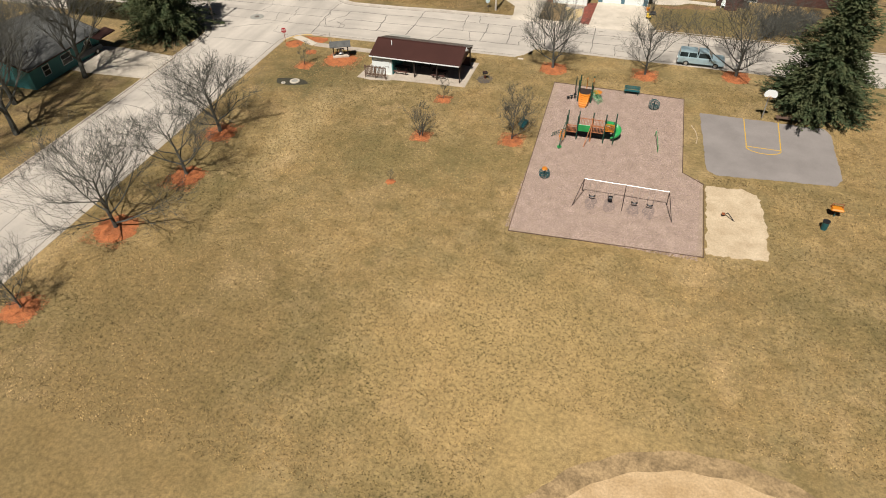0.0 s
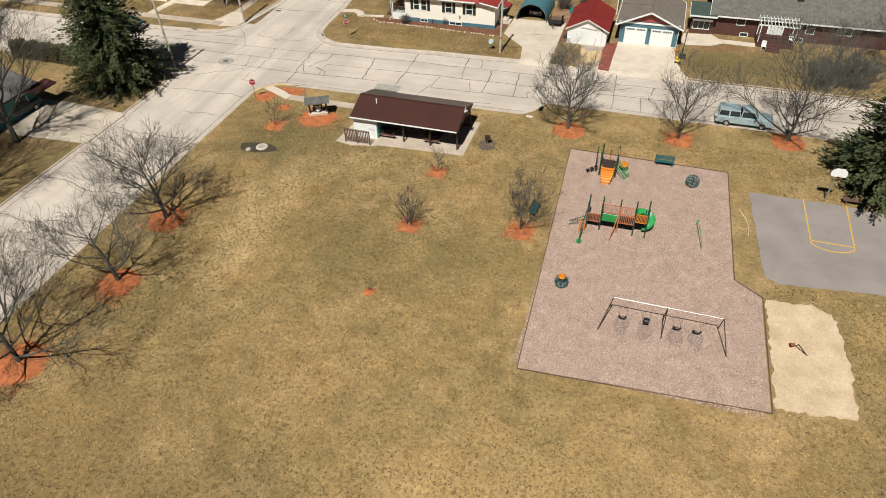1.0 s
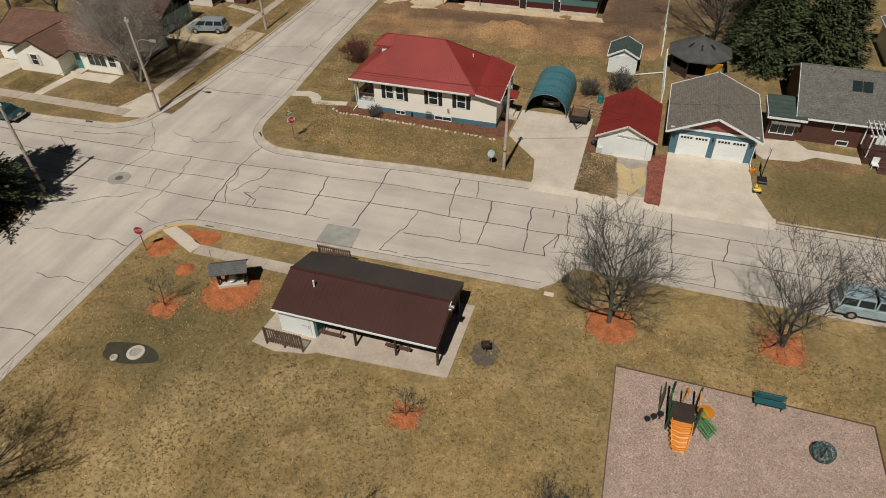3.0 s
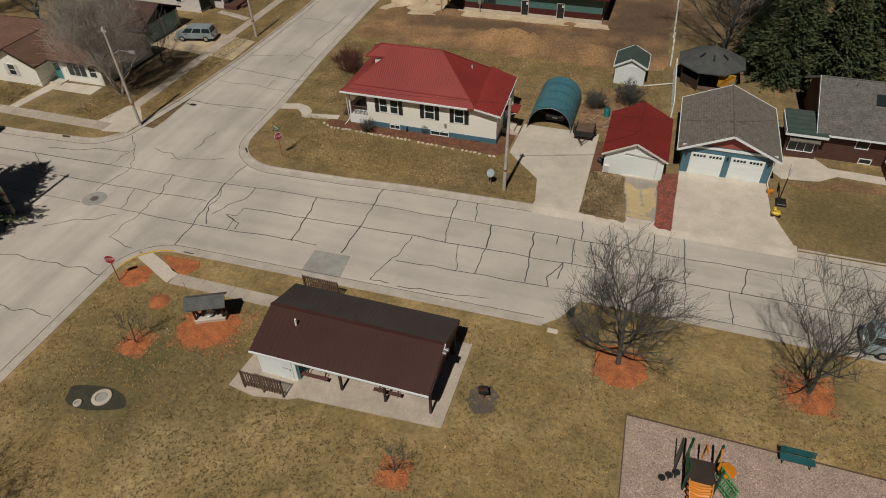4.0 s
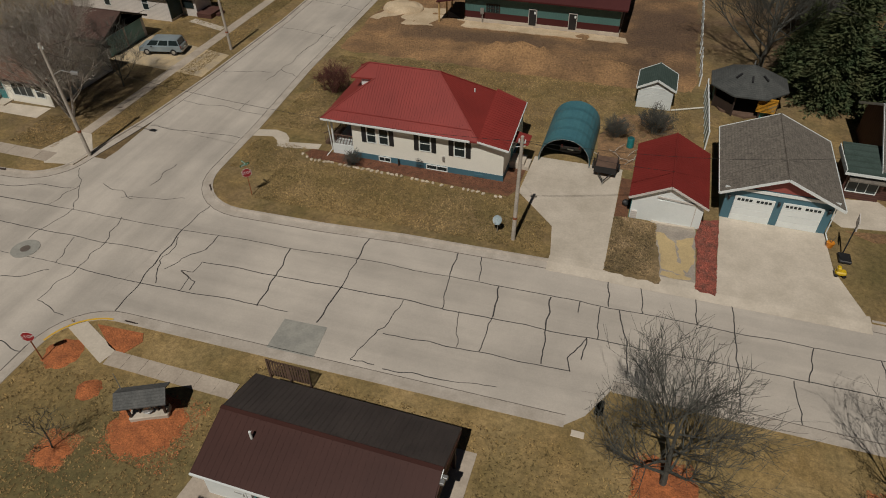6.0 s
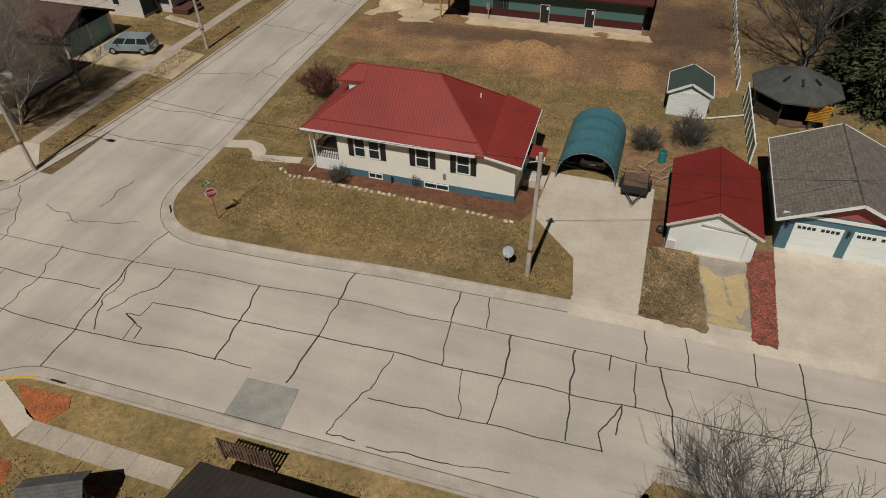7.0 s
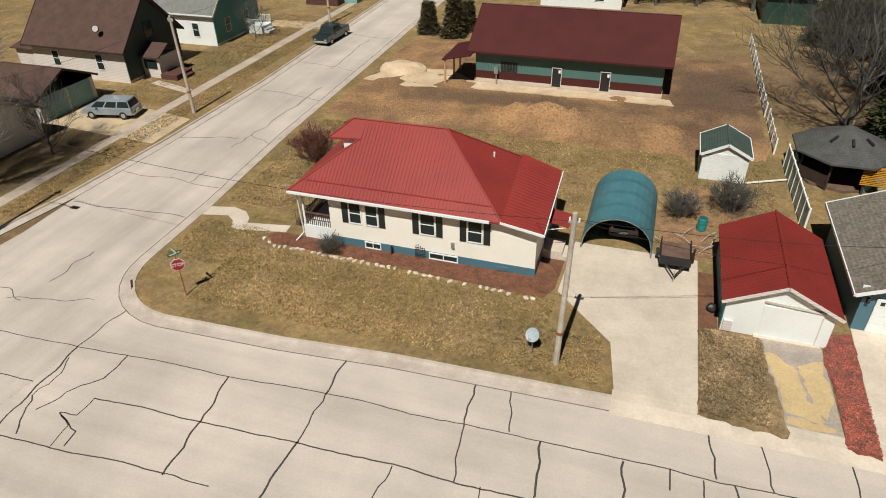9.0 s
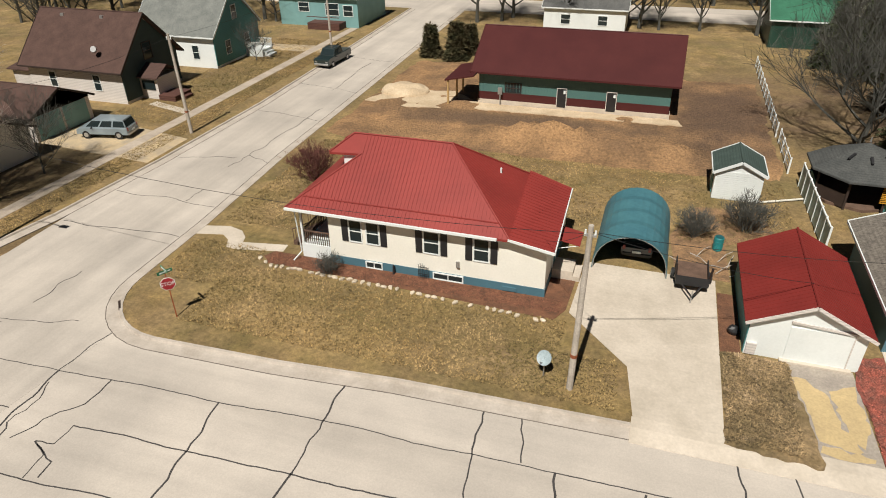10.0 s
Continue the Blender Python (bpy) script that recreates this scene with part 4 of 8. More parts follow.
for x, y, r in ((-32.15, 44.65, 0.62), (-33.3, 43.85, 0.27)):
    m = thing("manhole", x, y, 0, "pale concrete manhole ring set in dark soil", "manhole", "park manholes")
    bm = bmesh.new()
    rings = [[bm.verts.new((c * math.cos(6.28318 * k / 24), c * math.sin(6.28318 * k / 24), z)) for k in range(24)] for c, z in ((r * 0.62, 0.0), (r * 0.62, 0.11), (r * 0.66, 0.12), (r * 0.95, 0.11), (r, 0.08), (r, 0.0))]
    for p_, q_ in zip(rings[:-1], rings[1:]):
        for k in range(24):
            bm.faces.new((p_[k], p_[(k + 1) % 24], q_[(k + 1) % 24], q_[k]))
    part("ring", bm, CONC, m)
    part("manhole_cover", tube(bmesh.new(), (0, 0, 0), (0, 0, 0.07), r * 0.6, r * 0.6, 16), PATCH, m)
solid("fire_pit_soil", plate(bmesh.new(), [(-9.6 + (0.95 + 0.15 * math.sin(4 * k)) * math.cos(radians(a)), 51.4 + (1.1 + 0.15 * math.sin(3 * k)) * math.sin(radians(a))) for k, a in enumerate(range(0, 360, 15))], -0.1, 0.012), mat("ashy_soil", (0.13, 0.105, 0.085), None, 0.95, 1.5, 14, 0.35, 0.6), "grey ash-stained ground below a grill", "soil patch", "structure")
# ---- buildings ----
SHINGLE_T = mat("blue_grey_shingles", (0.19, 0.20, 0.185), (0.14, 0.15, 0.14), 0.95, 1.0, 9.0, 0.3, 0.4)
SLATEROOF = mat("grey_brown_roofing", (0.075, 0.062, 0.056), (0.055, 0.046, 0.042), 0.32, 0.5, 8.0, 0.2, 0.05)


def shelter():
    h = thing("park_shelter", 0, 0, 0, "open park shelter with a brown metal roof and white storeroom", "shelter")
    part("floor_slab", plate(bmesh.new(), [(-25.1, 47.8), (-23.2, 47.5), (-21.0, 47.9), (-20.4, 48.2), (-11.4, 48.7), (-11.4, 55.4), (-24.4, 55.4)], -0.1, 0.06), WALK, h, "weathered pale concrete slab")
    part("storeroom", B((-23.6, 49.35, 0.06, -21.0, 54.4, 2.45)), WHITE, h, "white-painted storeroom wall")
    part("partition", B((-20.98, 49.5, 0.06, -20.9, 54.4, 2.4)), TEAL, h)
    part("back_wall", B((-20.9, 54.3, 0.06, -12.4, 54.42, 1.2)), BROWN, h)
    d = part("storeroom_door", B((-22.1, 49.3, 0.06, -21.25, 49.36, 2.05)), WHITE, h)
    part("hinge", B((-21.9, 49.28, 1.1, -21.5, 49.31, 1.16), (-21.4, 49.26, 0.95, -21.34, 49.31, 1.2)), GALV, d)
    for x in (-18.1, -15.2, -12.3):
        p = part("post", bevel(B((x - 0.075, 49.45, 0.06, x + 0.075, 49.6, 2.4)), 0.01), DARK, h)
        part("brace", bar(bmesh.new(), (x, 49.52, 1.75), (x, 50.3, 2.4), 0.09, 0.09), DARK, p)
    for x in (-18.1, -15.2, -12.3):
        part("post", bevel(B((x - 0.075, 54.2, 0.06, x + 0.075, 54.35, 2.5)), 0.01), DARK, h)
    bm = bmesh.new()
    ye, yr, yb, ze, zr, xa, xb = 48.95, 52.1, 55.1, 2.5, 3.5, -23.75, -12.15
    sheet(bm, [(xa, ye, ze), (xb, ye, ze), (xb, yr, zr), (xa, yr, zr)], 0.12)
    part("rear_roof", sheet(bmesh.new(), [(xa, yb, ze), (xb, yb, ze), (xb, yr, zr), (xa, yr, zr)], 0.12), SLATEROOF, h, "greyer rear roof slope")
    for k in range(37):
        x = xa + 0.03 + k * (xb - xa - 0.06) / 36
        stick("rib", h, (x, ye, ze + 0.008), (x, yr, zr + 0.008), 0.02, 0.012, BROWN_METAL)
        stick("rib", h, (x, yb, ze + 0.008), (x, yr, zr + 0.008), 0.02, 0.012, SLATEROOF)
    part("roof", bm, BROWN_METAL, h)
    part("ridge_cap", bar(bmesh.new(), (xa, yr, zr + 0.03), (xb, yr, zr + 0.015), 0.22, 0.03), BROWN_METAL, h)
    part("gutter", bar(bmesh.new(), (xa, ye - 0.04, ze - 0.06), (xb, ye - 0.04, ze - 0.06), 0.1, 0.1), WHITE, h, "white eaves trim")
    for x in (xa, xb):
        g = bmesh.new()
        a = [g.verts.new((x + s * 0.04, y, z)) for s in (-1, 1) for y, z in ((ye + 0.15, ze - 0.12), (yb - 0.15, ze - 0.12), (yr, zr - 0.13))]
        g.faces.new(a[:3])
        g.faces.new(a[3:])
        for i in range(3):
            j = (i + 1) % 3
            g.faces.new((a[i], a[j], a[3 + j], a[3 + i]))
        part("gable", g, BROWN, h)
    v = bmesh.new()
    tube(v, (-21.5, 51.1, 3.2), (-21.5, 51.1, 3.75), 0.07, 0.07, 10)
    part("vent_pipe", v, WHITE, h)
    lamp = part("floodlight", bevel(B((xb + 0.02, 51.4, 3.3, xb + 0.25, 51.65, 3.5), (xb + 0.05, 51.75, 3.2, xb + 0.3, 51.95, 3.4)), 0.03), GALV, h)
    part("rake_trim", bar(bmesh.new(), (xb + 0.03, yr - 0.5, zr - 0.2), (xb + 0.03, yr, zr), 0.04, 0.16), WHITE, h)
    return h


shelter()


def screen_fence(x0, x1, y, label):
    f = thing("screen_fence", x0, y, 0, label, "fence", "shelter screens")
    L = x1 - x0
    for px in (0.0, L / 2, L):
        part("post", B((px - 0.05, -0.05, -0.05, px + 0.05, 0.05, 1.6)), WOOD, f)
    part("rail", B((0, -0.03, 0.55, L, 0.02, 0.64)), WOOD, f)
    part("rail", B((0, -0.03, 1.5, L, 0.02, 1.59)), WOOD, f)
    n = int(L / 0.17)
    me = mesh_box("slat", WOOD, -0.055, -0.055, 0.35, 0.055, -0.032, 1.75)
    for k in range(n + 1):
        piece("slat", me, f, pose(k * L / n, 0, 0))


screen_fence(-24.0, -21.3, 47.95, "dark slatted wooden screen on the shelter slab")
screen_fence(-24.2, -21.6, 56.7, "dark slatted wooden screen behind the shelter")


def corner_house():
    h = thing("corner_house", 0, 0, 0, "cream cottage with a red ribbed metal hip roof", "house")
    xw, xe, ys, yn = -29.0, -16.05, 79.8, 87.0
    part("wall", B((xw, ys, 0.55, -18.6, yn, 3.75), (-18.6, ys, 0.55, xe, yn, 3.3)), CREAM, h)
    part("foundation", B((xw - 0.03, ys - 0.03, -0.1, xe + 0.03, yn + 0.03, 0.55)), BLUE, h, "slate-blue painted foundation")
    # main hip roof
    x0, x1, y0, y1, ze, zr, r0, r1, yr = -31.45, -18.0, 79.3, 87.5, 3.62, 7.0, -28.5, -22.4, 83.4
    bm = bmesh.new()
    S = [(x0, y0, ze), (x1, y0, ze), (r1, yr, zr), (r0, yr, zr)]
    PS, PN, WS, WN = (-27.7, 82.4, 6.17), (-27.7, 84.4, 6.17), (-29.75, 82.3, 6.09), (-29.75, 84.5, 6.09)
    sheet(bm, [S[0], S[1], S[2], S[3], WS, PS], 0.14)
    sheet(bm, [(x1, y1, ze), (x0, y1, ze), PN, WN, S[3], S[2]], 0.14)
    sheet(bm, [(x1, y0, ze), (x1, y1, ze), (r1, yr, zr)], 0.14)
    sheet(bm, [(x0, y1, ze), (x0, y0, ze), PS, PN], 0.14)
    sheet(bm, [WN, WS, S[3]], 0.1)
    n = 60
    for k in range(1, n):
        x = x0 + (x1 - x0) * k / n
        f = min(1.0, 0.756 * (x - x0) / 3.75 if x < -27.75 else 1.0, (x1 - x) / (x1 - r1))
        for ya in (y0, y1):
            stick("rib", h, (x, ya, ze + 0.012), (x, ya + (yr - ya) * f, ze + (zr - ze) * f + 0.012), 0.04, 0.036, RED_METAL)
    for k in range(1, 34):
        y = y0 + (y1 - y0) * k / 34
        f = min((y - y0) / (yr - y0), (y1 - y) / (y1 - yr), 1.0)
        stick("rib", h, (x1, y, ze + 0.012), (x1 + (r1 - x1) * f, y, ze + (zr - ze) * f + 0.012), 0.04, 0.036, RED_METAL)
    rf = part("roof", bm, RED_METAL, h)
    cap = bmesh.new()
    for a, b in ((S[0], PS), (S[1], S[2]), (S[3], S[2]), ((x1, y1, ze), S[2]), ((x0, y1, ze), PN), (S[3], WS), (S[3], WN)):
        tube(cap, Vector(a) + Vector((0, 0, 0.03)), Vector(b) + Vector((0, 0, 0.03)), 0.055, 0.055, 6)
    part("ridge_cap", cap, RED_METAL, rf)
    # break line where the porch-pitch starts
    kk = 0.16
    part("seam_flashing", bar(bmesh.new(), (x0 + 0.95, y0 + (yr - y0) * kk, ze + (zr - ze) * kk + 0.03), (x1 + (r1 - x1) * kk, y0 + (yr - y0) * kk, ze + (zr - ze) * kk + 0.03), 0.07, 0.04), RED_METAL, rf)
    # low east roof
    bm = bmesh.new()
    A, Bq, C, D = (-18.05, 79.3, 3.72), (-15.6, 79.3, 3.28), (-15.85, 87.0, 3.42), (-18.55, 87.4, 4.1)
    sheet(bm, [A, Bq, C, D], 0.12)
    for k in range(1, 24):
        f = k / 24
        p = Vector(A).lerp(Vector(D), f)
        q = Vector(Bq).lerp(Vector(C), f)
        stick("rib", h, p + Vector((0, 0, 0.012)), q + Vector((0, 0, 0.012)), 0.09, 0.08, RED_METAL)
    part("side_roof", bm, RED_METAL, h, "low ribbed red roof over the side room")
    # west dormer
    part("gablet_wall", B((-28.95, 82.55, 5.1, -27.6, 84.25, 6.1)), WHITE, h, "small white gablet wall under the ridge")
    g = bmesh.new()
    bar(g, (x0, y0 - 0.05, ze - 0.06), (x1 - 0.7, y0 - 0.05, ze - 0.06), 0.12, 0.14)
    bar(g, (-18.1, 79.3, 3.62), (-15.6, 79.25, 3.2), 0.1, 0.14)
    bar(g, (-15.56, 79.25, 3.2), (-15.81, 87.0, 3.34), 0.06, 0.16)
    part("gutter", g, WHITE, h, "white eaves gutter")
    # windows on the street side with black shutters
    for x, w, b in ((-27.25, 0.72, (1, 2)), (-26.17, 0.72, (1, 2)), (-22.58, 0.85, (1, 2)), (-19.66, 0.8, (1, 2))):
        wn_ = window(h, x, ys, 1.75, "S", w, 1.35, WHITE, b)
        for s in ((-1,) if x < -27 else (1,) if x < -26 else (-1, 1)):
            sx = x + s * (w / 2 + 0.32)
            part("shutter", bevel(B((sx - 0.2, ys - 0.05, 1.68, sx + 0.2, ys + 0.01, 3.14)), 0.01), BLACK, h, "black louvred shutter")
    for x, w in ((-26.2, 0.95), (-21.6, 1.7)):
        window(h, x, ys - 0.03, 0.12, "S", w, 0.34, WHITE, (2 if w < 1.2 else 2, 1), "cellar_window")
    # porch at the west end
    part("porch_floor", B((-31, 79.9, 0.0, -29.03, 84.5, 0.95)), WHITE, h, "white-skirted porch floor")
    part("porch_back", B((-29.06, 80.3, 0.95, -29.01, 84.5, 3.5)), TEAL, h)
    door(h, -29.06, 82.0, 0.97, "W", 0.9, 2.0, BLACK, "front_door")
    part("porch_post", B((-30.95, 79.9, 0.95, -30.82, 80.03, 3.5)), WHITE, h)
    part("downspout", pipe(bmesh.new(), [(-31.05, 79.6, 3.5), (-31.05, 79.85, 0.4), (-31.3, 79.2, 0.08)], 0.04), WHITE, h)
    rl = part("porch_rail", B((-30.8, 79.95, 1.8, -29.1, 80.02, 1.87), (-30.95, 80.1, 1.8, -30.88, 84.4, 1.87)), WOOD, h, "brown wooden porch railing")
    me = mesh_box("baluster", WOOD, -0.02, -0.02, 0.0, 0.02, 0.02, 0.85)
    for k in range(18):
        piece("baluster", me, rl, pose(-30.7 + k * 0.14, 79.985, 0.96))
    for k in range(28):
        piece("baluster", me, rl, pose(-30.915, 80.2 + k * 0.15, 0.96))
    st = part("porch_steps", B(*[(-31.4 - 0.3 * k, 81.0, 0.0, -31 - 0.3 * k, 83.0, 0.8 - 0.18 * k) for k in range(4)]), WOOD, h)
    for y in (81.0, 83.0):
        hr = bar(bmesh.new(), (-31, y, 1.8), (-32.3, y, 1.1), 0.05, 0.06)
        for k in range(7):
            x = -31.1 - k * 0.19
            bar(hr, (x, y, 0.4 - k * 0.03), (x, y, 1.72 - k * 0.1), 0.03, 0.03)
        part("step_rail", hr, WOOD, h)
    part("roof_vent", tube(bmesh.new(), (-19.8, 84.6, 4.6), (-19.8, 84.6, 5.3), 0.06, 0.06, 8), WHITE, h)
    # east entry
    e = part("side_awning", sheet(bmesh.new(), [(-15.95, 81.8, 2.7), (-14.55, 81.8, 2.45), (-14.55, 83.4, 2.45), (-15.95, 83.4, 2.7)], 0.06), RED_METAL, h, "small red awning over the side steps")
    part("awning_brace", pipe(bmesh.new(), [(-16.0, 81.85, 2.0), (-14.6, 81.85, 2.4)], 0.025), WHITE, e)
    part("side_steps", B((-16.0, 81.9, 0, -14.8, 83.3, 0.6), (-14.8, 81.9, 0, -14.4, 83.3, 0.3)), CONC, h)
    door(h, -16.05, 82.6, 0.6, "E", 0.9, 2.0, TEAL, "side_door")
    part("meter_box", B((-21.1, ys - 0.12, 1.1, -20.9, ys, 1.5)), GALV, h)
    part("foundation_vent", B((-18.4, ys - 0.1, 0.1, -17.6, ys - 0.03, 0.35)), BLUE, h)
    return h


corner_house()
solid("foundation_bed", plate(bmesh.new(), [(-33.4, 79.2), (-32.6, 78.6), (-28, 78.5), (-21, 78.2), (-15.2, 77.9), (-14.7, 79.0), (-14.6, 82.0), (-16.05, 82.0), (-16.05, 79.8), (-33.0, 79.9)], -0.1, 0.03), BARK, "dark red-brown bark mulch bed along the house", "mulch bed", "structure")
rk = random.Random(8)
stones = []
for k in range(3):
    bm = bmesh.new()
    bmesh.ops.create_icosphere(bm, subdivisions=1, radius=0.17)
    for v in bm.verts:
        v.co = Vector((v.co.x * 1.25, v.co.y * 0.85, v.co.z * 0.6)) * rk.uniform(0.8, 1.2)
    me = bpy.data.meshes.new("edging_stone")
    bm.to_mesh(me)
    bm.free()
    me.materials.append(STONE)
    stones.append(me)
edge = thing("bed_edging", 0, 0, 0, "row of rough pale stones edging the bark bed", "edging stones")
pth = [(-33.7, 79.6), (-33.4, 78.9), (-32.4, 78.35), (-28, 78.3), (-24.5, 78.15), (-21, 77.95), (-17.5, 77.75), (-15.2, 77.6)]
for (ax, ay), (bx, by) in zip(pth[:-1], pth[1:]):
    n = max(1, int(math.hypot(bx - ax, by - ay) / 0.4))
    for k in range(n):
        if rk.random() < 0.88:
            f = (k + rk.uniform(-0.2, 0.2)) / n
            piece("edging_stone", rk.choice(stones), edge, pose(ax + (bx - ax) * f, ay + (by - ay) * f + rk.uniform(-0.08, 0.08), 0.05, 0, 0, rk.uniform(0, 180)))


def red_garage():
    h = thing("red_roofed_garage", 0, 0, 0, "small white garage with a red ribbed metal roof", "garage")
    gable(h, -5.9, 78.0, -0.9, 85.0, 2.1, 3.4, "y", RED_DARK, WHITE, 0.28, None, 0.1, 0.3)
    fr = bmesh.new()
    bar(fr, (-6.18, 77.7, 1.98), (-3.4, 77.7, 3.38), 0.05, 0.16)
    bar(fr, (-0.62, 77.7, 1.98), (-3.4, 77.7, 3.38), 0.05, 0.16)
    part("rake_board", fr, GREYSID, h)
    # thin teal sheet over the white west wall, painting its shaded side
    part("side_panel", B((-5.94, 78.05, 0, -5.9, 85, 2.1)), TEAL, h, "side wall coloured teal for its shade")
    d = part("garage_door", B((-4.15, 77.95, 0.12, -1.45, 78.0, 2.0)), WHITE, h)
    part("door_panel_line", B((-1.5, 77.93, 0.12, -1.44, 77.99, 2.0), (-4.15, 77.93, 0.1, -1.45, 77.98, 0.13)), GREYSID, d)
    part("drip_rail", bar(bmesh.new(), (-4.2, 77.93, 2.3), (-1.4, 77.93, 2.1), 0.08, 0.12), GREYSID, h, "grey track above the door")
    part("sill", B((-4.3, 77.75, 0, -1.2, 78.0, 0.11)), CONC, h)
    part("meter_cabinet", B((-5.85, 77.86, 0.1, -5.4, 77.99, 0.75)), GREYSID, h)
    return h


red_garage()


def big_garage():
    h = thing("double_garage", 0, 0, 0, "double garage with grey shingles and slate-blue trim", "garage")
    gable(h, 0.5, 80.0, 7.7, 88.4, 2.7, 4.3, "y", SHINGLE, BLUE, 0.55, REDWOOD, 0.16, 0, WHITE)
    part("frieze", B((0.3, 79.9, 2.62, 7.9, 79.97, 2.84)), WHITE, h)
    for x in (1.15, 4.4):
        d = part("garage_door", bevel(B(*[(x, 79.93, 0.03 + 0.53 * k, x + 2.72, 80.0, 0.03 + 0.53 * k + 0.515) for k in range(4)]), 0.012), WHITE, h, "white panelled overhead door with small panes")
        for k in range(8):
            xa = x + 0.2 + (k % 4) * 0.27 + (1.3 if k > 3 else 0)
            part("pane", B((xa, 79.91, 1.78, xa + 0.2, 79.935, 1.98)), GLASS, d)
    for x in (0.75, 4.13, 7.4):
        l = part("wall_lamp", bevel(B((x - 0.08, 79.78, 1.85, x + 0.08, 79.95, 2.15)), 0.02), BLACK, h)
    part("downspout", pipe(bmesh.new(), [(7.75, 79.85, 2.6), (7.75, 79.85, 0.2), (7.85, 79.0, 0.06)], 0.045), WHITE, h)
    return h


big_garage()


def ranch():
    h = thing("ranch_house", 0, 0, 0, "brown-sided ranch house with a weathered grey shingle roof", "house")
    gable(h, 11.9, 85.6, 34.0, 96.0, 2.8, 5.3, "x", SHINGLE_R, BROWN, 0.55, None, 0.16, 0, WHITE)
    part("entry_roof", sheet(bmesh.new(), [(8.9, 84.6, 2.6), (12.3, 84.6, 2.6), (12.3, 88.3, 3.1), (8.9, 88.3, 3.1)], 0.12), SHINGLE_G, h, "green-grey shingled entry roof")
    part("entry_fascia", B((8.85, 84.53, 2.42, 12.3, 84.59, 2.62), (8.8, 84.55, 2.44, 8.86, 88.3, 2.9)), WHITE, h)
    part("entry_wall", B((9.2, 85.2, 0, 11.9, 88.2, 2.5)), BROWN, h)
    window(h, 10.5, 85.2, 0.7, "S", 2.0, 1.3, WHITE, (3, 1), "bay_window")
    part("bay_roof", sheet(bmesh.new(), [(9.3, 84.5, 2.0), (11.8, 84.5, 2.0), (11.8, 85.25, 2.35), (9.3, 85.25, 2.35)], 0.08), SHINGLE, h, "small shingled roof over the bay window")
    window(h, 15.3, 85.6, 1.5, "S", 0.95, 1.05, WHITE)
    window(h, 23.6, 85.6, 1.2, "S", 0.9, 1.35, WHITE, (1, 2))
    window(h, 27.5, 85.6, 1.4, "S", 1.6, 1.1, WHITE, (2, 1))
    for x in (16.0, 22.6):
        window(h, x, 85.6, 0.08, "S", 0.9, 0.4, WHITE, (1, 1), "cellar_window")
    door(h, 19.6, 85.6, 0.65, "S", 1.7, 2.0, WHITE, "patio_door", True)
    sk = lambda x, y: part("skylight", sheet(bmesh.new(), [(x, y, 2.95 + (y - 85.6) * 0.481 + 0.1), (x + 0.8, y, 2.95 + (y - 85.6) * 0.481 + 0.1), (x + 0.8, y + 1.0, 2.95 + (y - 84.6) * 0.481 + 0.1), (x, y + 1.0, 2.95 + (y - 84.6) * 0.481 + 0.1)], 0.12), GLASS, h)
    sk(15.9, 88.4), sk(16.8, 88.4), sk(21.5, 88.2)
    part("deck", B((17.4, 82.9, 0.0, 21.8, 85.57, 0.62)), BROWN, h, "reddish brown timber deck")
    bm = bmesh.new()
    for x in (17.5, 21.7):
        for y in (83.0, 85.4):
            bar(bm, (x, y, 0.6), (x, y, 2.75), 0.1, 0.1)
    for y in (83.0, 85.4):
        bar(bm, (17.2, y, 2.75), (22.0, y, 2.75), 0.08, 0.16)
    pg = part("pergola", bm, WHITE, h, "white timber pergola over the deck")
    me = mesh_box("slat", WHITE, -0.03, -1.5, -0.07, 0.03, 1.5, 0.07)
    for k in range(12):
        piece("slat", me, pg, pose(17.35 + k * 0.41, 84.2, 2.92))
    for k in range(5):
        part("step", B((18.5, 82.9 - 0.28 * (k + 1), 0, 20.2, 82.9 - 0.28 * k, 0.5 - 0.1 * k)), BROWN, h)
    me = mesh_box("baluster", BROWN, -0.02, -0.02, 0, 0.02, 0.02, 0.9)
    rl = part("deck_rail", B((17.4, 82.9, 1.5, 18.4, 82.97, 1.57), (20.3, 82.9, 1.5, 21.8, 82.97, 1.57), (21.74, 82.97, 1.5, 21.8, 85.5, 1.57)), BROWN, h)
    for k in range(7):
        piece("baluster", me, rl, pose(17.45 + 0.15 * k, 82.93, 0.62))
    for k in range(10):
        piece("baluster", me, rl, pose(20.35 + 0.15 * k, 82.93, 0.62))
    part("chimney_pipe", tube(bmesh.new(), (14.4, 90.0, 4.8), (14.4, 90.0, 5.6), 0.1, 0.1, 8), GALV, h)
    return h


ranch()
solid("ranch_walk", plate(bmesh.new(), [(8.2, 82.2), (9.0, 81.2), (12.0, 81.6), (13.6, 82.8), (17.4, 82.6), (17.4, 83.8), (13.0, 84.0), (12.0, 85.3), (8.6, 84.8)], -0.1, 0.025), CONC, "curved concrete walk and patio by a brown house", "pavement", "structure")
solid("ranch_bed", plate(bmesh.new(), [(9.2, 80.8), (12.3, 81.2), (13.9, 82.3), (17.4, 81.9), (17.2, 81.0), (13.6, 80.6), (11.0, 79.9)], -0.1, 0.02), DIRT, "stony planting bed beside a curved walk", "planting bed", "structure")


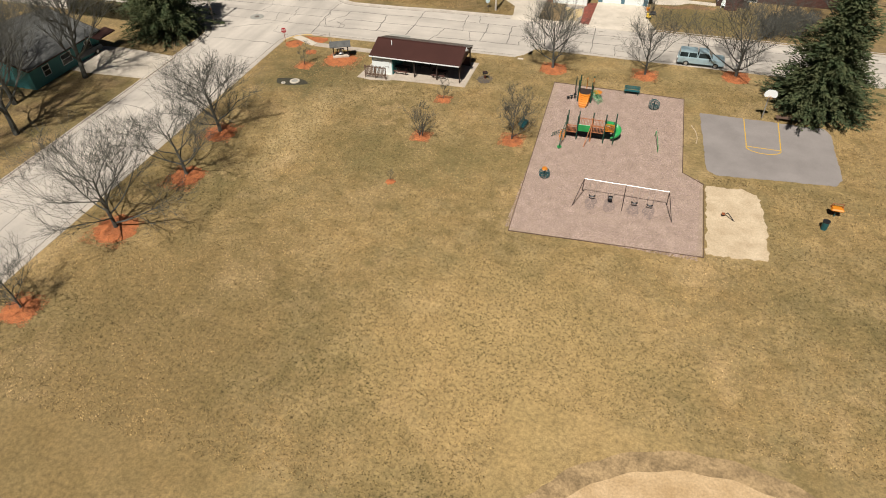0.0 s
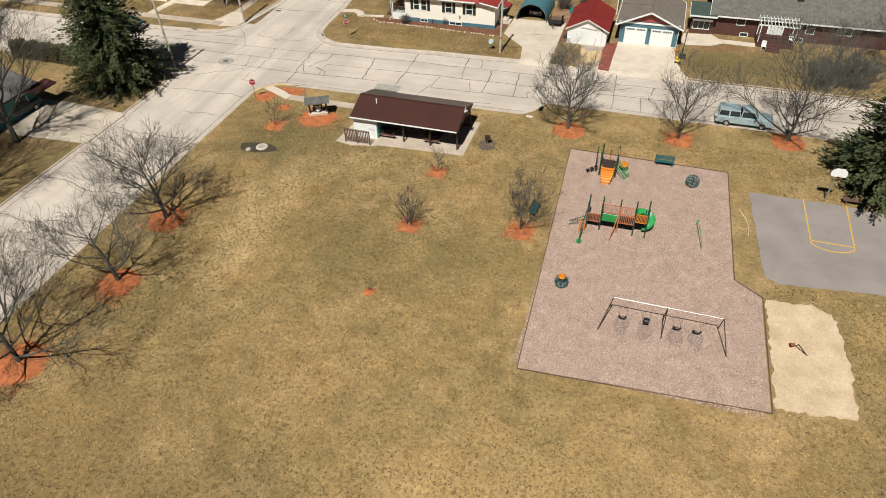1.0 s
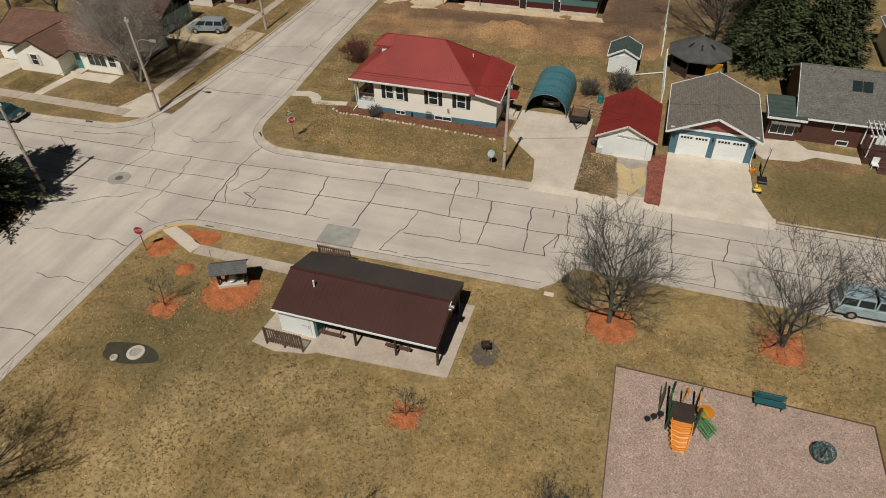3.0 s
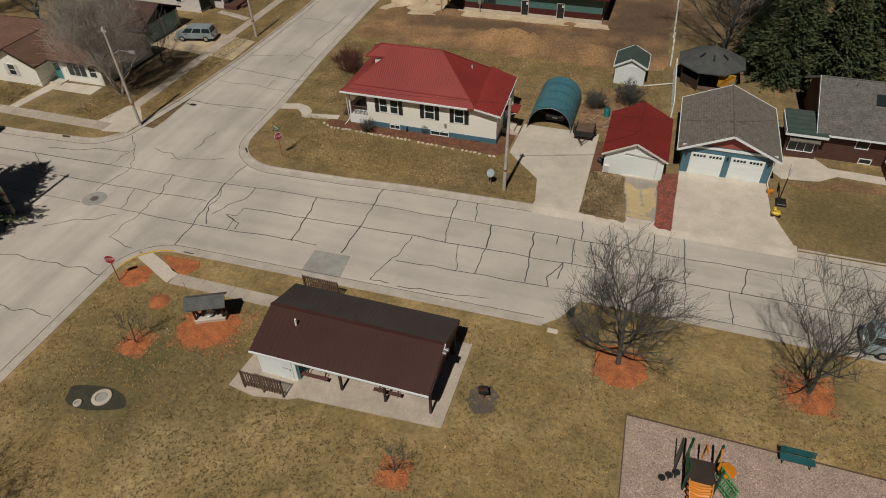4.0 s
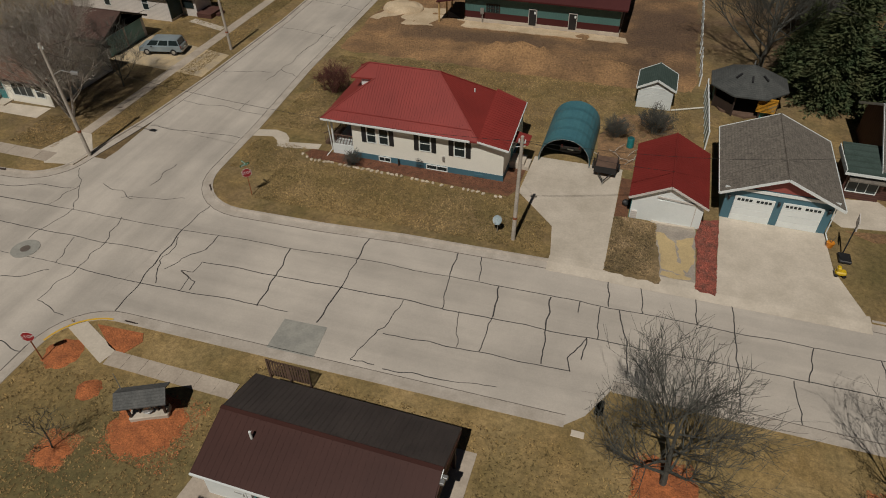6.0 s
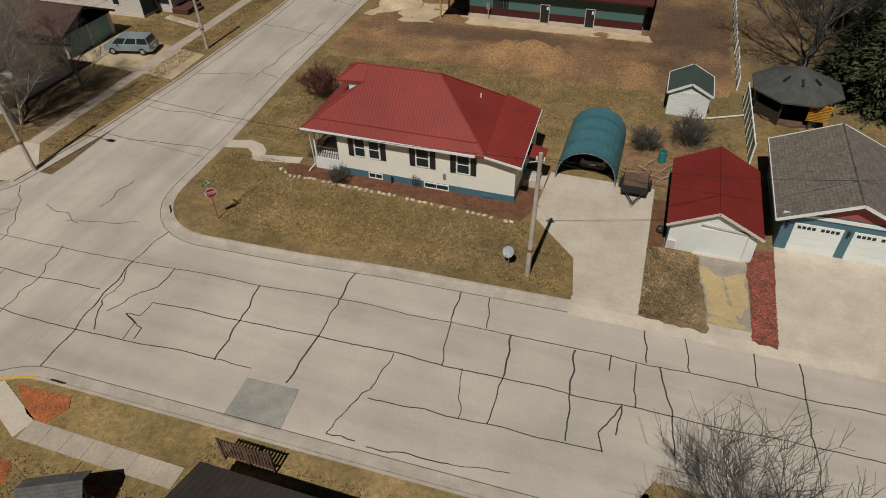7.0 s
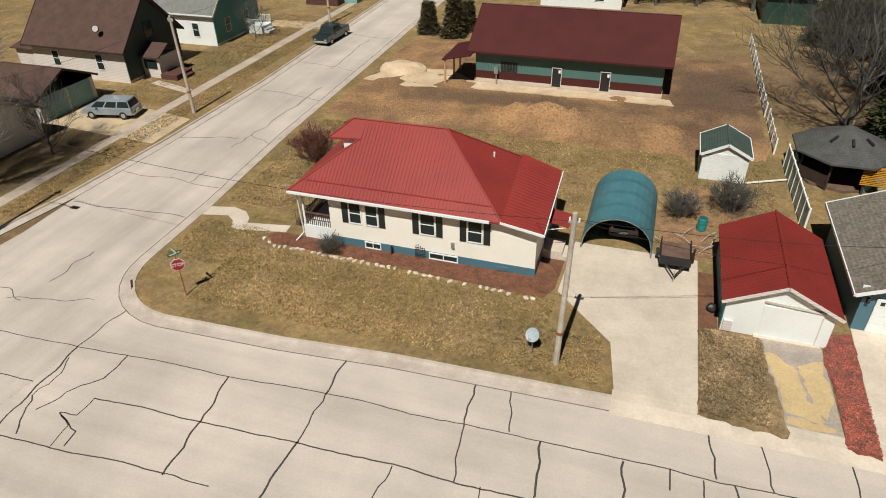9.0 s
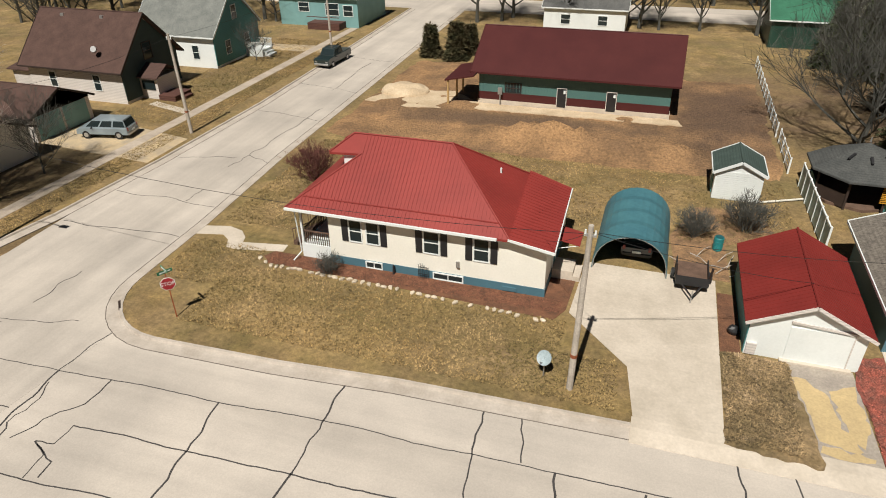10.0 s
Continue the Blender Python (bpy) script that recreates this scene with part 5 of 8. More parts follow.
def barn():
    h = thing("metal_building", 0, 0, 0, "grey-green metal building with maroon roof and wainscot", "metal building")
    gable(h, -28.3, 110.9, -10.4, 120.6, 3.6, 6.4, "x", MAROON, TEAL_METAL, 0.7, None, 0.14, 0.0, MAROON)
    part("wainscot", B((-28.34, 110.86, 0.5, -10.36, 110.9, 1.25), (-10.4, 110.86, 0.5, -10.36, 120.6, 1.25)), MAROON, h, "maroon lower wall panels")
    part("footing", B((-28.4, 110.82, -0.1, -10.3, 120.7, 0.5)), CONC, h)
    bm = bmesh.new()
    for k in range(60):
        x = -28.2 + k * 0.3
        stick("siding_rib", h, (x, 110.885, 1.36), (x, 110.885, 3.5), 0.04, 0.03, TEAL_METAL)
    bm.free()
    window(h, -24.9, 110.9, 1.3, "S", 1.5, 0.9, DARK, (2, 2))
    for x in (-20.2, -15.6):
        d = part("service_door", B((x - 0.42, 110.8, 0.3, x + 0.42, 110.87, 2.1)), BLACK, h, "dark door with a pale frame and notice")
        part("door_frame", B((x - 0.48, 110.78, 0.3, x - 0.42, 110.88, 2.16), (x + 0.42, 110.78, 0.3, x + 0.48, 110.88, 2.16), (x - 0.42, 110.78, 2.1, x + 0.42, 110.88, 2.16)), GREYSID, d)
        part("notice", B((x + 0.16, 110.77, 1.65, x + 0.36, 110.795, 1.95)), WHITE, d)
    part("meter_post", B((-26.15, 110.5, 0, -26.05, 110.6, 1.8), (-26.3, 110.42, 1.2, -25.9, 110.62, 1.85)), GALV, h)
    p = part("porch_roof", sheet(bmesh.new(), [(-31.2, 108.9, 2.7), (-28.3, 108.9, 3.3), (-28.3, 114.5, 3.3), (-31.2, 114.5, 2.7)], 0.14), MAROON, h)
    for y in (109.1, 112.0, 114.2):
        part("porch_post", B((-31.0, y - 0.08, 0, -30.84, y + 0.08, 2.65)), mat("new_pine", (0.55, 0.36, 0.15), None, 0.8), p, "unpainted pine post")
    return h


barn()


def carport():
    h = thing("tarpaulin_carport", -11.8, 83.6, 0, "teal tarpaulin carport on a hooped frame, front open", "carport")
    prof = [(2.15 * math.cos(radians(a)) , 2.45 * max(0.0, math.sin(radians(a))) ** 0.82) for a in range(180, -1, -12)]
    bm = bmesh.new()
    rows = []
    for k in range(13):
        y = 6.7 * k / 12
        sag = 0.07 * math.sin(math.pi * (k % 3) / 3) + 0.02 * math.sin(k * 2.1)
        rows.append([bm.verts.new((x, y, z - (sag if z > 1.0 else 0))) for x, z in prof])
    for r, s in zip(rows[:-1], rows[1:]):
        for i in range(len(prof) - 1):
            bm.faces.new((r[i], r[i + 1], s[i + 1], s[i]))
    back = rows[-1]
    bm.faces.new(back)
    ob = part("cover", bm, TARP, h)
    md = ob.modifiers.new("thick", "SOLIDIFY")
    md.thickness = 0.03
    for k in range(5):
        part("hoop", pipe(bmesh.new(), [(x * 0.97, 0.05 + 6.5 * k / 4, z * 0.965) for x, z in prof], 0.025), GALV, h)
    return h


carport()


def shed():
    h = thing("garden_shed", 0, 0, 0, "white lap-sided shed with green-grey shingles", "shed")
    gable(h, -7.0, 95.3, -3.9, 98.6, 2.1, 2.9, "y", SHINGLE_G, WHITE, 0.2, None, 0.1, 0, WHITE)
    for k in range(14):
        stick("lap_board", h, (-7.02, 95.285, 0.11 + 0.15 * k), (-3.88, 95.285, 0.11 + 0.15 * k), 0.03, 0.12, WHITE)
    part("side_door", B((-7.05, 96.2, 0.05, -7.0, 97.6, 1.95)), TEAL, h)


shed()


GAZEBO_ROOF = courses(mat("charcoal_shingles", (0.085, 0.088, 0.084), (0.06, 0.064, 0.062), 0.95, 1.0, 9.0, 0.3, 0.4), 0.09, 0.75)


def gazebo():
    h = thing("gazebo", 2.6, 98.7, 0, "octagonal gazebo with a dark grey shingled roof", "gazebo")
    R = 3.6
    P = [(R * math.cos(radians(22.5 + 45 * k)), R * math.sin(radians(22.5 + 45 * k))) for k in range(8)]
    for k in range(8):
        a, b = P[k], P[(k + 1) % 8]
        rf = part("roof_panel", sheet(bmesh.new(), [(a[0], a[1], 2.25), (b[0], b[1], 2.25), (0, 0, 3.9)], 0.12), GAZEBO_ROOF, h)
    part("finial", tube(bmesh.new(), (0, 0, 3.95), (0, 0, 4.3), 0.07, 0.03, 8), GALV, h)
    for k in range(8):
        a = Vector((P[k][0], P[k][1], 0)) * 0.83
        part("post", B((a.x - 0.07, a.y - 0.07, 0, a.x + 0.07, a.y + 0.07, 2.3)), DARK, h)
        b = Vector((P[(k + 1) % 8][0], P[(k + 1) % 8][1], 0)) * 0.83
        if k not in (5,):
            part("panel", bar(bmesh.new(), (a.x, a.y, 0.6), (b.x, b.y, 0.6), 0.06, 1.0), DARK if k % 3 else TEAL, h)
    for x in (225, 270, 315):
        part("hip_vent", bar(bmesh.new(), (1.3 * math.cos(radians(x)), 1.3 * math.sin(radians(x)), 3.36), (1.9 * math.cos(radians(x)), 1.9 * math.sin(radians(x)), 3.1), 0.16, 0.1), BLACK, rf)
    part("floor", tube(bmesh.new(), (0, 0, 0), (0, 0, 0.2), 3.0, 3.0, 8), WOOD, h)
    ys = mat("yellow_slats", (0.62, 0.30, 0.03), None, 0.6)
    bl = part("slatted_blind", B((0.8, -2.97, 2.08, 2.4, -2.86, 2.16)), ys, h, "yellow-orange slatted blind")
    sm = mesh_box("slat", ys, 0.8, -2.95, 0.0, 2.4, -2.88, 0.06)
    for k in range(10):
        piece("slat", sm, bl, pose(0, 0, 0.82 + 0.13 * k))


gazebo()


# white vinyl panels, tinted pale teal to carry their shade
SHADED_VINYL = mat("shaded_white_vinyl", (0.42, 0.55, 0.56), (0.36, 0.49, 0.50), 0.6, 0.6, 9.0, 0.06, 0.03)


def white_fence(x0, y0, x1, y1, h, solid_panels, label):
    f = thing("vinyl_fence", x0, y0, 0, label, "fence", "white fences", math.degrees(math.atan2(y1 - y0, x1 - x0)))
    L = math.hypot(x1 - x0, y1 - y0)
    n = max(1, round(L / (1.5 if solid_panels else 2.2)))
    s = L / n
    mp = mesh_box("post", WHITE, -0.06, -0.06, -0.05, 0.06, 0.06, h + 0.1)
    mr = mesh_box("panel" if solid_panels else "rail", SHADED_VINYL if solid_panels else WHITE, 0.06, -0.02, 0.1 if solid_panels else h - 0.15, s - 0.06, 0.02, h)
    for k in range(n + 1):
        piece("post", mp, f, pose(s * k, 0, 0))
    for k in range(n):
        piece("panel" if solid_panels else "rail", mr, f, pose(s * k, 0, 0))
        if not solid_panels:
            for d in (0.4, 0.8):
                piece("rail", mr, f, pose(s * k, 0, -d * h * 0.9))
        else:
            part("top_rail", B((s * k + 0.06, -0.045, h - 0.08, s * (k + 1) - 0.06, 0.045, h + 0.02)), WHITE, f)
    return f


white_fence(-1.5, 131, -1.5, 109, 1.2, False, "white vinyl rail fence along a lot line")
white_fence(-1.4, 107.6, -1.4, 101.2, 1.2, False, "white vinyl rail fence along a lot line")
white_fence(-0.9, 99.0, -0.7, 89.2, 1.8, True, "tall white-framed privacy fence, panels tinted pale teal for shade")


PALE_TEAL_H = mat("pale_teal_siding", (0.20, 0.38, 0.38), (0.17, 0.33, 0.33), 0.65, 0.6, 9.0, 0.06, 0.03)


def simple_house(name, label, x0, y0, x1, y1, eave, ridge, axis, roof, wall, wins=(), trim=WHITE, over=0.4, group=""):
    h = thing(name, 0, 0, 0, label, "house", group)
    gable(h, x0, y0, x1, y1, eave, ridge, axis, roof, wall, over, None, 0.14, 0, trim)
    for side, u, z, w, hh in wins:
        x, y = {"S": (u, y0), "N": (u, y1), "E": (x1, u), "W": (x0, u)}[side]
        window(h, x, y, z, side, w, hh, WHITE, (1, 2))
    return h


h = simple_house("tan_house", "low tan-sided house with a brown shingle roof", -78.0, 79.6, -60.4, 88.0, 2.6, 4.6, "x", SHINGLE_W, CREAM, [("S", -61.5, 0.9, 0.9, 1.2)], DARK)
gable(h, -73.3, 77.6, -67.2, 84.0, 2.6, 4.1, "y", SHINGLE_W, CREAM, 0.4, None, 0.14, 0, DARK)
window(h, -70.6, 77.6, 1.0, "S", 0.9, 1.2, WHITE, (1, 2))
for s in (-1, 1):
    part("shutter", B((-70.6 + s * 0.72 - 0.2, 77.55, 0.95, -70.6 + s * 0.72 + 0.2, 77.6, 2.25)), GREYSID, h)
window(h, -63.6, 79.6, 0.8, "S", 2.4, 1.4, WHITE, (3, 1), "picture_window")
door(h, -66.3, 79.6, 0.15, "S", 0.9, 2.05, TEAL, "front_door", True)
part("garage_door", B((-76.9, 79.53, 0.05, -74.2, 79.6, 2.1)), WHITE, h)
part("front_step", B((-67.0, 78.4, 0, -65.4, 79.6, 0.16)), CONC, h)

h = simple_house("west_garage", "dark garage with brown shingles and teal doors", -70.5, 90.2, -62.6, 96.8, 2.4, 3.9, "x", SHINGLE_B, GREYSID, [("S", -65.3, 1.0, 0.9, 0.9)], DARK)
part("garage_door", B((-62.62, 90.6, 0.05, -62.54, 93.3, 2.15)), PALE_TEAL_H, h)
part("garage_door", B((-62.62, 93.6, 0.05, -62.54, 96.3, 2.15)), PALE_TEAL_H, h)
part("gable_cladding", sheet(bmesh.new(), [(-62.57, 90.2, 2.2), (-62.57, 96.8, 2.2), (-62.57, 96.8, 2.42), (-62.57, 93.5, 3.75), (-62.57, 90.2, 2.42)], 0.02), DARK, h)

# the east gable lies in shade; its dark teal colour paints that in
SHADED_TEAL = mat("shaded_teal_siding", (0.028, 0.055, 0.055), (0.022, 0.045, 0.045), 0.7, 0.6, 9.0, 0.1, 0.05)
h = simple_house("two_storey_house", "pale two-storey house with a steep brown shingle roof", -74.0, 101.0, -62.2, 109.5, 3.8, 8.0, "x", SHINGLE_B, GREYSID, [("S", -71.0, 1.2, 0.8, 1.5), ("S", -65.4, 1.2, 0.8, 1.5)], DARK, 0.6)
bm = bmesh.new()
a = [bm.verts.new((x, y, z)) for x in (-62.18, -62.1) for y, z in ((101.0, 0.3), (109.5, 0.3), (109.5, 3.8), (105.25, 7.8), (101.0, 3.8))]
bm.faces.new(a[:5])
bm.faces.new(a[5:])
for i in range(5):
    bm.faces.new((a[i], a[(i + 1) % 5], a[5 + (i + 1) % 5], a[5 + i]))
part("gable_wall", bm, SHADED_TEAL, h, "gable wall coloured dark teal for its shade")
window(h, -62.1, 105.2, 3.6, "E", 1.2, 1.6, DARK, (1, 2), "gable_window")
pr = part("porch", B((-62.1, 103.2, 0, -60.0, 106.2, 2.2)), GREYSID, h)
part("porch_roof", sheet(sheet(bmesh.new(), [(-62.1, 102.8, 2.3), (-59.6, 102.8, 2.3), (-59.6, 104.7, 3.3), (-62.1, 104.7, 3.3)], 0.12), [(-62.1, 106.6, 2.3), (-59.6, 106.6, 2.3), (-59.6, 104.7, 3.3), (-62.1, 104.7, 3.3)], 0.12), SHINGLE_B, pr)
part("porch_window", B((-61.8, 103.12, 1.0, -60.3, 103.2, 1.9)), GLASS, pr)
part("porch_deck", B((-60.0, 103.0, 0, -58.0, 105.6, 0.55), (-58.0, 104.0, 0, -57.5, 105.2, 0.3)), BROWN, h, "reddish brown deck with steps")
part("rear_wing", B((-77.5, 102.0, 0, -74.0, 107.0, 2.3)), GREYSID, h)
part("rear_wing_roof", sheet(bmesh.new(), [(-77.8, 101.6, 2.4), (-74.0, 101.6, 2.4), (-74.0, 107.3, 3.4), (-77.8, 107.3, 3.4)], 0.12), SHINGLE_B, h)
part("roof_vent", B((-71.5, 104.6, 7.2, -71.1, 105.0, 7.7), (-66.5, 104.6, 7.2, -66.1, 105.0, 7.7)), GALV, h)
dsh = part("satellite_dish", tube(bmesh.new(), (-65.0, 101.4, 5.2), (-64.95, 101.2, 5.3), 0.32, 0.3, 14), GALV, h)

h = simple_house("teal_house", "teal-gabled house with a grey shingle roof", -71.5, 114.6, -61.0, 124.0, 3.9, 8.4, "x", SHINGLE_T, WHITE, [("S", -63.6, 1.0, 0.8, 1.5), ("S", -67.5, 1.0, 0.8, 1.5)], WHITE, 0.4)
bm = bmesh.new()
a = [bm.verts.new((x, y, z)) for x in (-60.98, -60.9) for y, z in ((114.6, 0.3), (124.0, 0.3), (124.0, 3.9), (119.3, 8.2), (114.6, 3.9))]
bm.faces.new(a[:5])
bm.faces.new(a[5:])
for i in range(5):
    bm.faces.new((a[i], a[(i + 1) % 5], a[5 + (i + 1) % 5], a[5 + i]))
part("gable_wall", bm, TEAL, h, "teal gable wall")
for y, z in ((117.2, 1.2), (121.2, 1.2), (119.3, 4.8)):
    window(h, -60.9, y, z, "E", 0.9, 1.5, WHITE, (1, 2))
st = part("entry_deck", B((-60.9, 120.6, 0, -58.6, 123.0, 0.8), (-58.6, 121.0, 0, -58.2, 122.6, 0.5), (-58.2, 121.0, 0, -57.8, 122.6, 0.25)), WHITE, h)
rl = part("deck_rail", B((-60.8, 120.55, 1.7, -58.6, 120.6, 1.78), (-60.8, 123.0, 1.7, -58.6, 123.05, 1.78)), WHITE, h, "white picket railing")
me = mesh_box("baluster", WHITE, -0.025, -0.025, 0, 0.025, 0.025, 0.9)
for k in range(14):
    piece("baluster", me, rl, pose(-60.75 + 0.16 * k, 120.58, 0.8))
    piece("baluster", me, rl, pose(-60.75 + 0.16 * k, 123.02, 0.8))

h = simple_house("far_teal_house", "far pale teal house with a brown deck", -66, 138, -53.5, 148, 4.2, 7.0, "x", SHINGLE, PALE_TEAL_H, [("S", -62, 2.0, 1.6, 1.2), ("S", -57.5, 1.6, 2.0, 1.6), ("S", -55.0, 1.6, 1.4, 1.4)], WHITE)
part("deck", B((-60.5, 135.8, 0, -55.5, 138, 0.9), (-60.5, 135.8, 1.7, -55.5, 135.9, 1.8)), BROWN, h)
simple_house("green_barn", "dark green metal barn with white trim", 0.5, 141.0, 8.8, 150.0, 3.4, 5.4, "x", mat("green_metal_roof", (0.05, 0.18, 0.11), None, 0.45), mat("green_metal_wall", (0.018, 0.06, 0.042), None, 0.5), (), WHITE, 0.35)
simple_house("white_far_house", "white house with a grey roof behind the spruces", 23.0, 103.5, 33.0, 112, 3.0, 5.6, "y", SHINGLE_D, WHITE, [("S", 26, 1.0, 1.0, 1.2)], WHITE)
simple_house("far_white_house", "far white house half hidden by trees", -28, 143.5, -17, 151, 3.2, 5.4, "x", SHINGLE_D, WHITE, [("S", -25, 1, 1.2, 1.2), ("S", -20, 1, 1.2, 1.2)], WHITE, 0.3, "far houses")
simple_house("far_blue_house", "far blue-grey house half hidden by trees", -76, 168, -62, 177, 3.2, 5.6, "x", SHINGLE_D, TEAL, [("S", -70, 1, 1.2, 1.2)], WHITE, 0.3, "far houses")
simple_house("far_tan_house", "far tan house half hidden by trees", 14, 168, 26, 177, 3.2, 5.4, "x", SHINGLE_B, CREAM, [("S", 18, 1, 1.2, 1.2)], WHITE, 0.3, "far houses")
h = simple_house("shaded_house", "dark shingled house in the shade of bare trees", -76.0, 34.0, -62.0, 46.0, 2.7, 4.8, "y", SHINGLE_D, TEAL, [("E", 36.5, 0.9, 1.0, 1.2), ("E", 40.0, 0.9, 1.6, 1.2), ("E", 44.0, 0.9, 1.0, 1.2)], DARK)
part("shed_roof_porch", sheet(bmesh.new(), [(-62.0, 44.5, 2.5), (-60.4, 44.5, 2.2), (-60.4, 47.8, 2.2), (-62.0, 47.8, 2.5)], 0.1), BROWN, h)
# ---- trees and shrubs ----
class Tubes:
    """Vertices and faces of many tapered limbs."""

    def __init__(self):
        self.v, self.f = [], []

    def limb(self, pts, radii, n):
        base = len(self.v)
        for i, (p, r) in enumerate(zip(pts, radii)):
            d = (pts[min(i + 1, len(pts) - 1)] - pts[max(i - 1, 0)]).normalized()
            a = d.orthogonal().normalized()
            b = d.cross(a)
            for k in range(n):
                t = 2 * math.pi * k / n
                self.v.append(p + (a * math.cos(t) + b * math.sin(t)) * r)
        for i in range(len(pts) - 1):
            for k in range(n):
                j = (k + 1) % n
                self.f.append((base + i * n + k, base + i * n + j, base + (i + 1) * n + j, base + (i + 1) * n + k))

    def data(self):
        return ([tuple(v) for v in self.v], self.f)


def grow(T, rg, p, d, length, r, level, kids, droop, out):
    steps = 5 if level < 2 else 3
    pts, radii = [p.copy()], [r]
    q, e = p.copy(), d.copy()
    for i in range(steps):
        e = (e + Vector((rg.gauss(0, 0.09), rg.gauss(0, 0.09), rg.gauss(0.05, 0.06) - droop))).normalized()
        q = q + e * length / steps
        pts.append(q.copy())
        radii.append(r * (1 - 0.75 * (i + 1) / steps) + 0.004)
    T[0 if level < 2 else 1].limb(pts, radii, 6 if level == 0 else (4 if level == 1 else 3))
    if level >= len(kids):
        return
    for k in range(kids[level]):
        f = rg.uniform(0.3 if level else 0.35, 1.0)
        i = min(steps - 1, int(f * steps))
        b = pts[i].lerp(pts[i + 1], f * steps - i)
        side = e.orthogonal().normalized()
        side.rotate(Matrix.Rotation(rg.uniform(0, 6.283), 3, e))
        nd = (e * (1 - out[level]) + side * out[level] + Vector((0, 0, 0.12))).normalized()
        grow(T, rg, b, nd, length * rg.uniform(0.5, 0.75), max(0.009, r * (1 - 0.7 * f) * 0.62), level + 1, kids, droop, out)


def tree_data(seed, height, spread, stems=1, trunk=0.2, limbs=9, kids=(8, 6, 4), r=0.16, rise=1.0):
    """A leafless tree: trunk, then rising limbs, then twigs."""
    rg = random.Random(seed)
    T = (Tubes(), Tubes())
    for s in range(stems):
        lean = Vector((rg.gauss(0, 0.05), rg.gauss(0, 0.05), 1)) if stems == 1 else Vector((math.cos(6.28 * s / stems) * 0.3, math.sin(6.28 * s / stems) * 0.3, 1))
        base = Vector((0, 0, -0.1)) if stems == 1 else Vector((math.cos(6.28 * s / stems) * 0.12, math.sin(6.28 * s / stems) * 0.12, -0.1))
        pts, radii = [base], [r * 1.25]
        n = 6
        top = height * 0.72
        for i in range(n):
            pts.append(pts[-1] + (lean.normalized() + Vector((rg.gauss(0, 0.05), rg.gauss(0, 0.05), 0))) * top / n)
            radii.append(r * (1 - 0.8 * (i + 1) / n) + 0.015)
        T[0].limb(pts, radii, 7)
        for k in range(limbs):
            f = trunk + (1 - trunk) * (k / max(1, limbs - 1)) ** 1.1
            i = min(n - 1, int(f * n))
            b = pts[i].lerp(pts[i + 1], min(1, f * n - i))
            az = k * 2.4 + rg.uniform(-0.4, 0.4) + s
            up = rg.uniform(0.5, 0.95) + 0.5 * f
            d = Vector((math.cos(az), math.sin(az), up * rise)).normalized()
            L = spread * (1.2 - 0.45 * f) * rg.uniform(0.85, 1.15)
            grow(T, rg, b, d, L, r * (0.62 - 0.35 * f), 1, (0,) + tuple(kids), -0.02, (0, 0.38, 0.46, 0.52, 0.55))
    return T[0].data(), T[1].data()


TREE_ME = {}


def tree_mesh(key, *a, bark=None, **k):
    limbs, twigs = tree_data(*a, **k)
    out = []
    for nm, d in (("trunk", limbs), ("crown", twigs)):
        me = bpy.data.meshes.new(nm)
        me.from_pydata(d[0], [], d[1])
        me.materials.append(bark or BRANCH)
        out.append(me)
    TREE_ME[key] = out


tree_mesh("wide", 11, 8.5, 4.6, limbs=14, kids=(7, 6, 3), r=0.17, trunk=0.12, rise=0.75)
tree_mesh("vase", 12, 8.5, 4.2, limbs=11, kids=(7, 5, 3), r=0.16, trunk=0.2, rise=0.85)
tree_mesh("round", 13, 8.0, 4.0, limbs=14, kids=(8, 5, 3), r=0.17, trunk=0.16, rise=0.75)
tree_mesh("young", 14, 5.0, 2.4, limbs=10, kids=(7, 5, 2), r=0.07, trunk=0.15)
tree_mesh("stems", 15, 4.6, 1.5, stems=4, limbs=6, kids=(5, 3), r=0.045, trunk=0.2)
tree_mesh("sapling", 16, 3.0, 1.1, limbs=7, kids=(5, 3), r=0.03, trunk=0.2)
tree_mesh("tall", 17, 13.0, 5.5, limbs=14, kids=(9, 6, 4), r=0.28, trunk=0.25)
tree_mesh("birch", 18, 11.5, 3.8, stems=4, limbs=10, kids=(8, 6, 3), r=0.13, trunk=0.2, bark=BIRCH)
tree_mesh("shrub", 19, 2.1, 1.2, stems=7, limbs=7, kids=(6, 4), r=0.025, trunk=0.05)
tree_mesh("redshrub", 20, 2.1, 1.1, stems=7, limbs=7, kids=(6, 4), r=0.022, trunk=0.05, bark=REDTWIG)


def bare_tree(key, x, y, h, label, rz=0.0, name="bare_tree", cat="tree", group="park trees", sx=1.0):
    t = thing(name, x, y, 0, label, cat, group)
    ref = {"wide": 8.5, "vase": 8.5, "round": 8.0, "young": 5.0, "stems": 4.6, "sapling": 3.0, "tall": 13.0, "birch": 11.5, "shrub": 2.1, "redshrub": 2.1}[key]
    s = h / ref
    m = pose(0, 0, 0, 0, 0, rz) @ Matrix.Diagonal((s * sx, s * sx, s, 1))
    piece("trunk", TREE_ME[key][0], t, m)
    tagged(piece("crown", TREE_ME[key][1], t, m), kind="stuff")
    return t


MULCH_ME = None


